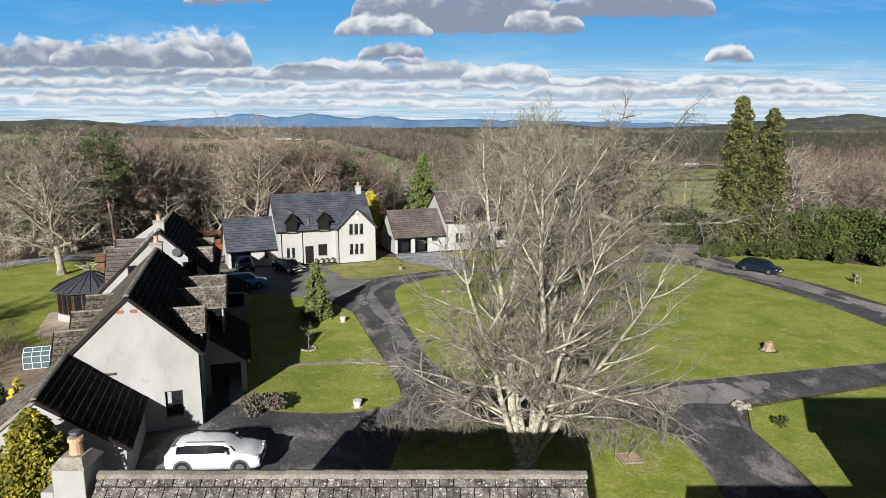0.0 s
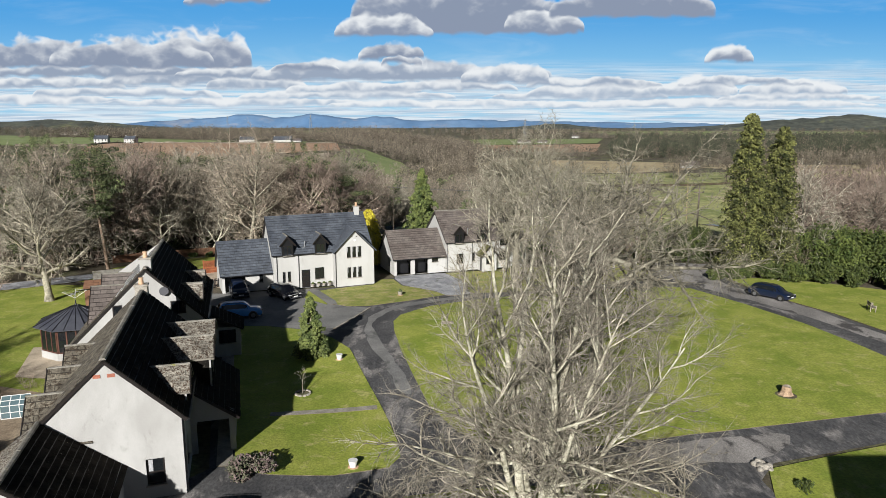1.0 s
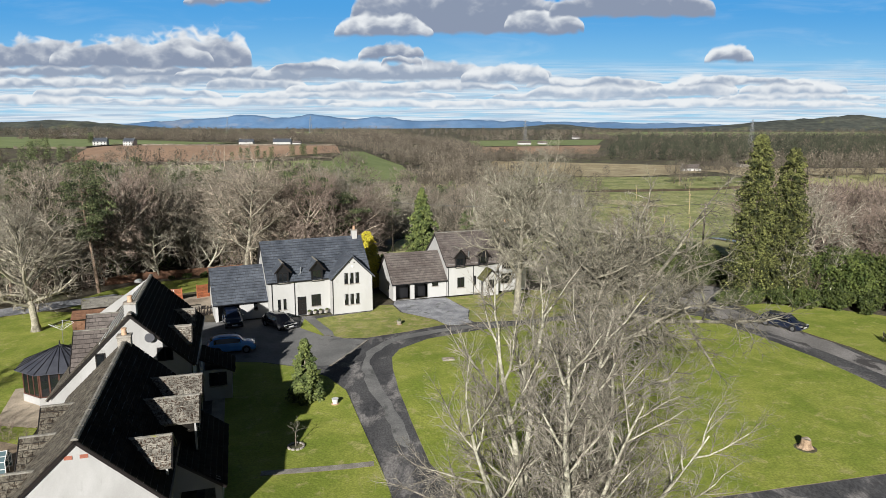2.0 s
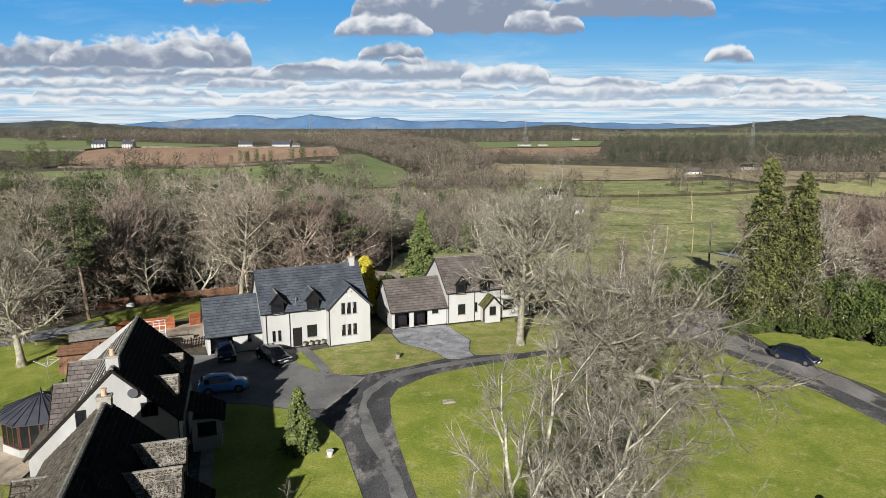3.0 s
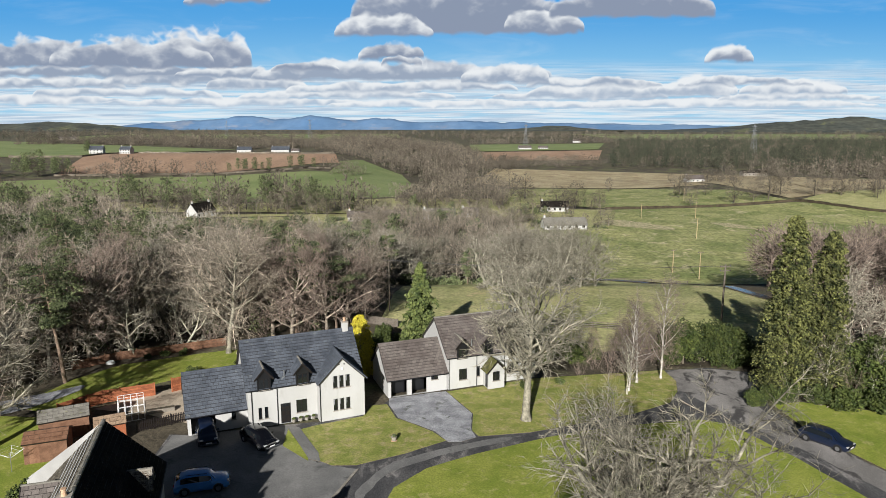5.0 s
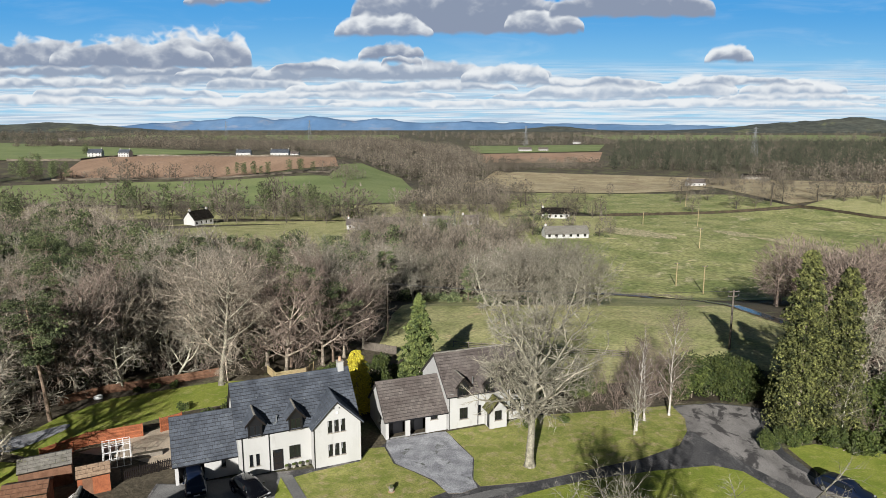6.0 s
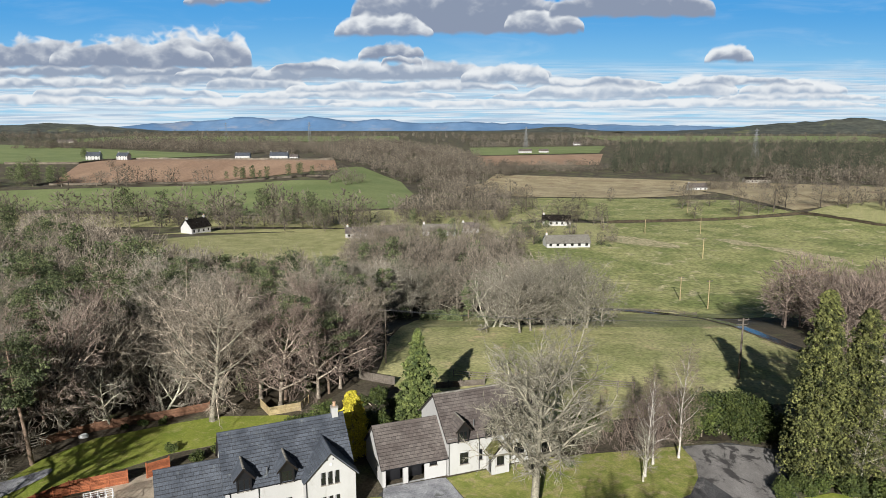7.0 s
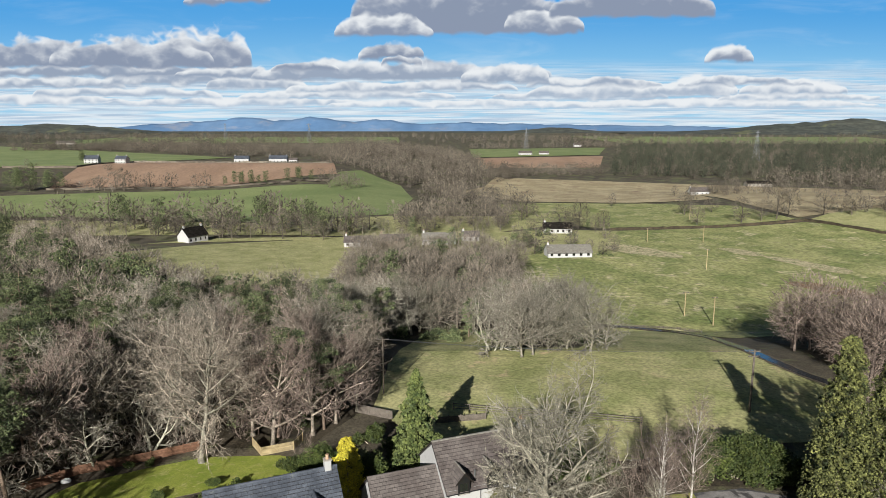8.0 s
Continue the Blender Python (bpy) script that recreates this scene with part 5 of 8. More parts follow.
class Wood:
    """Grows the wood of one tree: thick parts as tubes in `trunk`, thin ones as tapered twigs in `crown`."""

    def __init__(self, seed, twig_width=1.0):
        self.rng = random.Random(seed)
        self.twig_width = twig_width
        self.trunk, self.crown = ([], []), ([], [])

    def tube(self, path, r0, r1, sides, into):
        verts, faces = into
        base, n = len(verts), len(path)
        for i, p in enumerate(path):
            d = path[min(i + 1, n - 1)] - path[max(i - 1, 0)]
            d.normalize()
            a, b = frame_of(d)
            r = r0 + (r1 - r0) * i / (n - 1)
            for k in range(sides):
                t = k * 2 * math.pi / sides
                verts.append(tuple(p + a * (r * math.cos(t)) + b * (r * math.sin(t))))
        for i in range(n - 1):
            for k in range(sides):
                j = (k + 1) % sides
                faces.append((base + i * sides + k, base + i * sides + j, base + (i + 1) * sides + j, base + (i + 1) * sides + k))

    def twig(self, p, q, r):
        verts, faces = self.crown
        d = (q - p)
        if d.length < 1e-4:
            return
        a, b = frame_of(d.normalized())
        i = len(verts)
        verts += [tuple(p + a * r), tuple(p - a * r * 0.5 + b * r * 0.87), tuple(p - a * r * 0.5 - b * r * 0.87), tuple(q)]
        faces += [(i, i + 1, i + 3), (i + 1, i + 2, i + 3), (i + 2, i, i + 3)]

    def wander(self, p, d, length, segs, bend, lift):
        """A bending path from p along d; lift pulls it up or down."""
        path, rng = [p.copy()], self.rng
        d = d.copy()
        for _ in range(segs):
            d = d + Vector((rng.gauss(0, bend), rng.gauss(0, bend), rng.gauss(0, bend) + lift))
            d.normalize()
            p = p + d * (length / segs)
            path.append(p.copy())
        return path, d

    def branch(self, p, d, length, r, level, spec):
        """One branch and what grows from it. spec: children, angle, shrink, bend and lift for each level."""
        rng = self.rng
        kids, angle, shrink, bend, lift, segs, first = spec[level]
        last = level == len(spec) - 1
        if last:
            r *= self.twig_width
            path, e = self.wander(p, d, length, 2, bend, lift)
            self.twig(path[0], path[1], r)
            self.twig(path[1] - (path[1] - path[0]) * 0.15, path[2], r * 0.6)
            for _ in range(kids):
                t = rng.random()
                s = path[0].lerp(path[1], t) if rng.random() < .5 else path[1].lerp(path[2], t)
                a, b = frame_of(e)
                w = rng.uniform(0, 2 * math.pi)
                f = (e + (a * math.cos(w) + b * math.sin(w)) * math.tan(radians(angle)) * rng.uniform(.6, 1.2)).normalized()
                self.twig(s, s + f * length * shrink * rng.uniform(.6, 1.2), r * 0.55)
            return
        path, e = self.wander(p, d, length, segs, bend, lift)
        self.tube(path, r, r * (0.45 if level else 0.6), (7, 5, 4, 3, 3)[min(level, 4)], self.trunk if level < 2 else self.crown)
        n = max(1, round(kids * rng.uniform(.8, 1.2)))
        turn = rng.uniform(0, 6.28)
        for k in range(n):
            t = first + (1 - first) * (k + rng.uniform(0.1, 0.9)) / n
            x = t * segs
            i = min(int(x), segs - 1)
            s = path[i].lerp(path[i + 1], x - i)
            ax = (path[i + 1] - path[i]).normalized()
            a, b = frame_of(ax)
            turn += 2.4 + rng.uniform(-.5, .5)
            ang = radians(angle * rng.uniform(.65, 1.25))
            f = (ax * math.cos(ang) + (a * math.cos(turn) + b * math.sin(turn)) * math.sin(ang)).normalized()
            self.branch(s, f, length * shrink * rng.uniform(.75, 1.2) * (1.15 - .45 * t), r * (0.62 if level else 0.5) * (1.1 - .5 * t), level + 1, spec)
        # the leader goes on
        self.branch(path[-1], e, length * shrink * 0.9, r * (0.42 if level else 0.55), level + 1, spec)


def wood_thing(name, w, bark, twigs, label, category="tree", group=""):
    ob = part(name, w.trunk, bark, None, smoothed=True)
    tagged(ob, label, category, group)
    part("crown", w.crown, twigs, ob)
    return ob


def place(ob, x, y, turn=0.0, size=1.0, sink=0.15, lean=(0, 0)):
    ob.matrix_basis = pose(x, y, gz(x, y) - sink, lean[0], lean[1], turn) @ Matrix.Scale(size, 4)
    return ob


def bare_tree(seed, height, stems=1, spread=1.0, limbs=15, bark=BARK_GREY, twigs=BARK_BROWN, label="bare deciduous tree with grey bark", category="tree", name="bare_tree",
              dense=1.0, droop=0.0, r0=None, crook=0.12, upright=0.0, deep=False, first=0.28, fine=1.0, kids=3, twig=1.0):
    """A leafless tree with a rounded crown: leaders, limbs that are longest at mid height, and two or three ranks of twigs."""
    w = Wood(seed, twig)
    rng = w.rng
    r0 = r0 or height * 0.018
    n = lambda k: max(2, round(k * dense))
    spec = [None, (n(6), 50, 0.44, crook, 0.05 - droop, 4, 0.22)]
    if deep:
        spec.append((n(5), 48, 0.52, crook * 1.2, 0.02 - droop, 3, 0.12))
    spec.append((n(5), 46, 0.55, crook * 1.4, 0.0 - droop, 2, 0.08))
    spec.append((n(kids), 44, 0.75, crook * 1.5, -droop, 2, 0.0))
    for s in range(stems):
        t = s * 2.4 + seed
        if stems == 1:
            p, q, tall = Vector((0, 0, -0.2)), Vector((rng.gauss(0, .03), rng.gauss(0, .03), 1)), height * .80
        else:
            k = .3 + .25 * rng.random()
            p = Vector((math.cos(t) * .25, math.sin(t) * .25, -0.2))
            q, tall = Vector((math.cos(t) * k * spread, math.sin(t) * k * spread, 1)), height * rng.uniform(.66, .84)
        path, e = w.wander(p, q.normalized(), tall, 7, crook * .35, 0.03)
        w.tube(path, r0, r0 * .22, 7, w.trunk)
        m = round(limbs / stems ** .6)
        turn = rng.uniform(0, 6)
        for k in range(m):
            t = first + (1 - first) * (k + rng.uniform(.1, .9)) / m
            x = t * 7
            i = min(int(x), 6)
            at = path[i].lerp(path[i + 1], x - i)
            ax = (path[i + 1] - path[i]).normalized()
            fa, fb = frame_of(ax)
            turn += 2.4 + rng.uniform(-.4, .4)
            rel = (t - first) / (1 - first)
            ang = radians((72 - 42 * rel) * (1 - .4 * upright))
            f = ax * math.cos(ang) + (fa * math.cos(turn) + fb * math.sin(turn)) * math.sin(ang)
            reach = height * .40 * spread * (.55 + .75 * math.sin(math.pi * min(1, .22 + .75 * rel))) * (1 - .35 * upright) * rng.uniform(.75, 1.15) / (1 if stems == 1 else 1.15)
            w.branch(at, f.normalized(), reach * .78, r0 * .42 * (1.15 - .6 * rel) * fine, 1, spec)
        w.branch(path[-1], e, height * .16, r0 * .2, 1, spec)
    if stems == 1:
        w.tube([Vector((0, 0, -0.3)), Vector((0, 0, 0.25)), Vector((0, 0, 0.9))], r0 * 1.7, r0 * .98, 8, w.trunk)
    return wood_thing(name, w, bark, twigs, label, category)


def sprays(points, size, rng, outward, flat=0.5):
    """Small bent leaf sprays at the points; each faces along its outward way."""
    verts, faces = [], []
    for p, o in zip(points, outward):
        d = (o + Vector((rng.gauss(0, flat), rng.gauss(0, flat), rng.gauss(0, flat)))).normalized()
        a, b = frame_of(d)
        t = rng.uniform(0, 6.28)
        a, b = a * math.cos(t) + b * math.sin(t), b * math.cos(t) - a * math.sin(t)
        s = size * rng.uniform(.55, 1.3)
        i = len(verts)
        verts += [tuple(p - a * s * .5), tuple(p + b * s * .32 + d * s * .12), tuple(p + a * s * .5 + d * s * .2), tuple(p - b * s * .32 + d * s * .1), tuple(p + d * s * .75 + a * s * .1)]
        faces += [(i, i + 1, i + 4), (i + 1, i + 2, i + 4), (i + 2, i + 3, i + 4), (i + 3, i, i + 4)]
    return verts, faces


def cypress(seed, height, radius, count, size, leaf, label, name="conifer", lobes=7, base=0.0, power=0.85, bark=BARK_BROWN, category="conifer tree", tiers=0.0):
    """A dense conifer: a tapered trunk and a ragged crown of many small sprays in lobes."""
    rng = random.Random(seed)
    pts, outs = [], []
    per = 34
    boughs = max(8, count // per)
    for k in range(boughs):
        z = ((k + rng.random()) / boughs) ** 1.25
        t = k * 2.4 + rng.uniform(-.5, .5)
        reach = radius * max(0.04, (1 - z) ** power) * min(1, 0.66 + z * 4) * rng.uniform(.5, 1.2)
        reach *= 1 + .22 * noise.noise((2.2 * math.cos(t), 2.2 * math.sin(t), z * lobes + seed))
        if tiers:
            reach *= 1 + tiers * math.sin(z * 34 + t)
        foot = Vector((0, 0, height * (base + (1 - base) * z)))
        side = Vector((-math.sin(t), math.cos(t), 0))
        for _ in range(per):
            q = rng.uniform(.3, 1.0) ** .7
            fan = (1.05 - q * .55) * reach * .34
            d = side * rng.gauss(0, fan * .6) + Vector((0, 0, rng.gauss(0, fan * .35)))
            pts.append(foot + Vector((math.cos(t) * reach * q, math.sin(t) * reach * q, reach * (.35 * q - .45 * q * q))) + d)
            outs.append(Vector((math.cos(t), math.sin(t), .35 - .5 * q)).normalized())
    w = Wood(seed)
    w.tube([Vector((0, 0, -.3)), Vector((0, 0, height * .4)), Vector((0, 0, height * .97))], height * .02, 0.02, 7, w.trunk)
    ob = tagged(part(name, w.trunk, bark), label, category)
    part("crown", sprays(pts, size, rng, outs), leaf, ob)
    return ob


def pine(seed, height, label, crown=0.5, spread=1.0, clumps=32, per=150, size=0.22, name="pine_tree", leaf=None):
    """A pine with a tall bare trunk and flat clouds of needles on its limbs."""
    rng = random.Random(seed)
    w = Wood(seed)
    path, _ = w.wander(Vector((0, 0, -.3)), Vector((rng.gauss(0, .03), rng.gauss(0, .03), 1)), height * .97, 6, 0.03, 0.02)
    w.tube(path, height * .017, 0.05, 7, w.trunk)
    pts, outs = [], []
    for c in range(clumps):
        z = crown + (1 - crown) * (c + rng.random()) / clumps
        t = c * 2.4 + rng.uniform(-.5, .5)
        reach = height * 0.22 * spread * math.sin(math.pi * min(1, .25 + .72 * (1 - (z - crown) / (1 - crown)))) * rng.uniform(.35, 1.1)
        x = z * .97 * 6
        i = min(int(x), 5)
        s = path[i].lerp(path[i + 1], min(1, x - i))
        e = s + Vector((math.cos(t) * reach, math.sin(t) * reach, rng.uniform(-.2, .5)))
        mid = s.lerp(e, .5) + Vector((0, 0, -.15))
        w.tube([s, mid, s.lerp(e, .85) - Vector((0, 0, .1))], height * .004, 0.015, 4, w.trunk)
        rx, rz = height * .078 * rng.uniform(.65, 1.3), height * .030 * rng.uniform(.7, 1.3)
        for _ in range(per):
            v = Vector((rng.gauss(0, 1), rng.gauss(0, 1), rng.gauss(0, 1))).normalized() * rng.uniform(.55, 1.05)
            pts.append(e + Vector((v.x * rx, v.y * rx, v.z * rz)))
            outs.append(Vector((v.x, v.y, abs(v.z) + .5)).normalized())
    ob = tagged(part(name, w.trunk, BARK_PINE, None, smoothed=True), label, "pine tree")
    part("crown", sprays(pts, size, rng, outs, 0.7), leaf or LEAF_PINE, ob)
    return ob


def shrub(seed, radius, height, count, leaf, label, size=0.22, name="shrub", category="shrub", lumps=6, stems=5):
    """A leafy shrub: a few stems and an uneven mass of small leaf sprays."""
    rng = random.Random(seed)
    w = Wood(seed)
    pts, outs = [], []
    blobs = [(Vector((rng.gauss(0, radius * .42), rng.gauss(0, radius * .42), height * rng.uniform(.35, .72))), radius * rng.uniform(.4, .7), height * rng.uniform(.26, .42)) for _ in range(lumps)]
    for k in range(stems):
        b = blobs[k % lumps][0]
        w.tube([Vector((b.x * .2, b.y * .2, -.1)), Vector((b.x * .5, b.y * .5, b.z * .5)), b], 0.035 + .012 * height, 0.02, 4, w.trunk)
    for k in range(count):
        c, rx, rz = blobs[k % lumps]
        v = Vector((rng.gauss(0, 1), rng.gauss(0, 1), rng.gauss(0, 1))).normalized()
        s = rng.uniform(.6, 1.08)
        p = c + Vector((v.x * rx, v.y * rx, v.z * rz)) * s
        p.z = max(p.z, 0.05)
        pts.append(p)
        outs.append(Vector((v.x, v.y, v.z * .6 + .4)).normalized())
    ob = tagged(part(name, w.trunk, BARK_BROWN), label, category)
    part("foliage", sprays(pts, size, rng, outs, 0.6), leaf, ob)
    return ob


# -- trees that stand by themselves --
def great_tree():
    """The many-stemmed bare tree with pale bark between lane and lawn."""
    w = Wood(7, 1.1)
    rng = w.rng
    up = [None, (6, 40, 0.50, 0.10, 0.06, 4, 0.15), (6, 42, 0.52, 0.14, 0.04, 3, 0.1), (4, 44, 0.60, 0.18, 0.02, 2, 0.1), (2, 44, 0.65, 0.2, 0.0, 2, 0.0)]
    low = [None, (5, 46, 0.46, 0.15, 0.0, 5, 0.15), (5, 46, 0.52, 0.2, -0.05, 3, 0.1), (5, 46, 0.56, 0.2, -0.07, 2, 0.1), (3, 42, 0.6, 0.2, -0.06, 2, 0.0)]
    w.tube([Vector((0, 0, -.3)), Vector((0, 0, .5)), Vector((0.03, 0, 1.6)), Vector((.1, 0, 2.2))], 0.56, 0.36, 10, w.trunk)
    for x, y, dx, dy, r, l in ((-.40, 0, -.10, .05, .24, 12.0), (-.1, .2, -.02, .10, .22, 13.4), (.22, -.1, .07, -.06, .23, 12.8), (.45, .1, .20, .05, .22, 12.6),
                               (.5, .25, .34, .12, .19, 11.4), (-.35, -.2, -.24, -.1, .17, 10.6), (.2, .35, .10, .28, .18, 11.4), (.1, -.3, .10, -.30, .16, 10.4), (.5, -.1, .5, -.05, .16, 9.6)):
        path, e = w.wander(Vector((x * .8, y * .8, .8)), Vector((dx * 1.12, dy * 1.12, 1)).normalized(), l * 1.08, 10, 0.075, 0.03)
        w.tube(path, r * 1.02, r * .18, 7, w.trunk)
        turn = rng.uniform(0, 6)
        for k in range(13):
            t = .16 + .84 * (k + rng.random()) / 13
            i = min(int(t * 10), 9)
            at = path[i].lerp(path[i + 1], t * 10 - i)
            ax = (path[i + 1] - path[i]).normalized()
            fa, fb = frame_of(ax)
            turn += 2.4 + rng.uniform(-.4, .4)
            ang = radians(58 - 26 * t)
            f = ax * math.cos(ang) + (fa * math.cos(turn) + fb * math.sin(turn)) * math.sin(ang)
            w.branch(at, f.normalized(), rng.uniform(2.4, 3.5) * (1.15 - .45 * t), r * .40 * (1.1 - .6 * t), 1, up)
    for t, z, l, r in ((5, 3.2, 5.4, .085), (175, 2.8, 5.6, .09), (200, 4.4, 5.4, .085), (300, 3.0, 4.4, .08), (335, 4.6, 5.0, .085), (160, 5.4, 4.6, .08), (20, 5.6, 5.0, .085),
                       (350, 2.6, 4.2, .07), (190, 2.4, 4.0, .07)):
        a = radians(t)
        w.branch(Vector((.35 * math.cos(a) + .1, .35 * math.sin(a), z)), Vector((math.cos(a), math.sin(a), .30)).normalized(), l, r, 1, low)
    ob = wood_thing("bare_tree", w, BARK_PALE, TWIG_PALE, "tall many-stemmed bare tree with pale lichened bark", "tree")
    place(ob, 3.95, 29.3, 0, 1.0)


great_tree()

def great_oak():
    """The tall wide oak on the island lawn: a thick trunk, crooked pale limbs and a flat-topped crown of lichened twigs."""
    w = Wood(22, 1.15)
    rng = w.rng
    spec = [None, (7, 52, 0.50, 0.20, 0.05, 5, 0.18), (6, 50, 0.55, 0.24, 0.03, 3, 0.12), (5, 50, 0.60, 0.26, 0.01, 2, 0.1), (4, 46, 0.75, 0.25, -0.02, 2, 0.0)]
    trunk, _ = w.wander(Vector((0, 0, -.3)), Vector((0.02, 0, 1)), 12.6, 8, .05, .03)
    w.tube(trunk, .50, .27, 10, w.trunk)
    w.tube([Vector((0, 0, -.3)), Vector((0, 0, .3)), Vector((0, 0, 1.1))], .78, .49, 10, w.trunk)
    # height on the trunk, way round, rise, length, thickness
    for z, way, rise, length, r in ((12.4, 170, .42, 5.6, .20), (12.4, 60, .9, 4.6, .18), (12.2, -20, .75, 5.0, .19), (11.6, 265, .55, 4.8, .16), (11.2, 115, .5, 5.0, .17), (10.6, 14, .22, 8.0, .20),
                                   (10.0, 200, .30, 5.6, .17), (9.4, 330, .32, 5.8, .16), (8.8, 80, .28, 5.0, .14), (8.2, 20, .22, 5.8, .15), (7.6, 150, .18, 4.8, .12), (7.0, 290, .2, 4.4, .11),
                                   (6.2, 350, .1, 4.6, .10), (5.6, 190, .1, 4.0, .09), (12.5, 340, .9, 3.0, .15), (12.5, 130, .9, 3.0, .14), (12.4, 45, .8, 4.4, .15), (12.4, 250, 1.1, 3.2, .13), (12.3, 95, .6, 5.4, .15), (11.9, 75, .42, 6.2, .15), (11.5, -4, .16, 7.2, .20)):
        x = min(z / 12.6 * 8, 7.99)
        i = int(x)
        at, a = trunk[i].lerp(trunk[i + 1], x - i), radians(way)
        w.branch(at, Vector((math.cos(a), math.sin(a), rise)).normalized(), length, r, 1, spec)
    ob = wood_thing("bare_tree", w, BARK_OAK, TWIG_OAK, "tall wide old oak with crooked lichened limbs, leafless", "tree")
    place(ob, 9.3, 42.6, 0, .96)


great_oak()
for k, (x, y, h) in enumerate(((41.2, 83.6, 8.5), (45.6, 83.0, 9.5), (20.4, 85.6, 7.5))):
    slim = bare_tree(34 + k, h, spread=.75, limbs=14, bark=BARK_PALE, twigs=TWIG_PALE, label="slender pale bare tree among the shrubs by the lane", r0=.09, crook=.16, upright=.3, first=.3, twig=1.3)
    place(slim, x, y, k * 90)
TREES = (
    # x, y, turn, seed, height, stems, spread, limbs, bark, twigs, label, trunk radius, crook, lean, first limb
    (8.3, 78.6, 30, 21, 16.5, 1, 1.35, 18, BARK_OAK, BARK_OAK, "old bare oak with a thick lichened trunk", .46, .17, 0, .30),
    (-28.9, 101.2, 0, 24, 17.0, 1, 1.2, 19, BARK_OAK, BARK_BROWN, "tall bare beech with a pale trunk at the wood's edge", .34, .13, 0, .30),
    (-42.0, 72.0, 40, 25, 13.0, 1, 1.15, 20, BARK_OAK, BARK_GREY, "broad bare garden tree with a thick trunk", .42, .18, 0, .24),
)
for x, y, turn, seed, hgt, stems, spread, limbs, bark, twigs, lab, r0, crook, lean, first in TREES:
    place(bare_tree(seed, hgt, stems, spread, limbs, bark, twigs, lab, dense=1.05, r0=r0, crook=crook, deep=True, first=first, twig=1.3, upright=.3 if seed == 21 else 0), x, y, turn, lean=(0, lean))
for x, y, hgt, seed in ((25.9, 91.0, 14.2, 31), (20.9, 86.7, 12.6, 32), (22.6, 89.5, 10.5, 33)):
    b = bare_tree(seed, hgt, spread=0.75, limbs=20, bark=BARK_BIRCH, twigs=BARK_PURPLE, label="slender white-barked birch with purple-brown twigs", name="birch_tree", droop=.04, r0=.13, crook=.08, upright=.75, deep=True, first=.2, fine=.7, twig=1.9)
    place(b, x, y, seed * 40)
larch = bare_tree(26, 13.0, spread=.8, limbs=30, bark=BARK_GREY, twigs=BARK_PURPLE, label="bare conical tree with thin reddish twigs", r0=.16, crook=.08, upright=.1, first=.12, fine=.6)
place(larch, -12.3, 116.5, 0)
cherry = bare_tree(27, 3.4, spread=1.1, limbs=9, bark=BARK_GREY, twigs=BARK_GREY, label="small bare ornamental cherry tree on the lawn", r0=.085, crook=.2)
place(cherry, 11.4, 32.1, 0, sink=.02)
sapling = bare_tree(28, 2.3, spread=.7, limbs=7, bark=TWIG_PALE, twigs=BARK_GREY, label="thin bare sapling in a small lawn bed", name="sapling", dense=.5, r0=.03, crook=.15, first=.45)
place(sapling, -9.65, 46.2, 0, sink=0)
# leggy bare shrubs in the shade below the great tree
for i, (x, y, hgt) in enumerate(((-2.2, 31.8, 3.0), (-0.6, 32.2, 2.6), (1.0, 31.8, 4.2), (7.6, 31.0, 4.6), (8.6, 30.6, 3.6), (5.8, 32.4, 2.8), (2.6, 32.6, 2.6))):
    sh = bare_tree(80 + i, hgt, 3, 1.5, 13, TWIG_PALE, TWIG_PALE, "straggly bare pale-twigged shrub below the tree", "shrub", "bare_shrub", .9, .05, .04, .22, 0, False, .12, twig=1.6)
    place(sh, x, y, i * 50)

place(cypress(41, 20.2, 3.2, 21000, .27, LEAF_CYPRESS, "tall dark green cypress with a pointed crown", base=.03, power=.42, lobes=11), 37.9, 86.2)
place(cypress(42, 18.6, 3.0, 18000, .27, LEAF_CYPRESS, "tall green cypress standing close to its twin", base=.03, power=.40, lobes=9), 41.3, 85.0)
place(cypress(43, 5.0, 1.4, 4600, .28, LEAF_SPRING, "young bushy green conifer on the front lawn", power=.6, base=.02), -10.5, 53.8)
place(cypress(44, 13.2, 3.5, 9500, .44, LEAF_SPRING, "broad light green conifer with drooping tips", power=.75, base=.0, tiers=.14), -3.0, 97.2)
place(cypress(45, 8.0, 2.2, 9000, .20, LEAF_GOLD, "bright golden-yellow cypress behind the house", power=.42, name="golden_cypress", base=.1), -9.9, 91.0)
place(cypress(46, 5.0, 2.2, 15000, .17, LEAF_GOLDGREEN, "golden-green garden cypress beside the low wing", power=.6, name="golden_cypress"), -15.6, 23.6)
place(cypress(47, 2.4, .6, 700, .22, LEAF_GOLD, "small golden conifer in the back garden", power=.6, name="golden_cypress"), -22.9, 34.0)

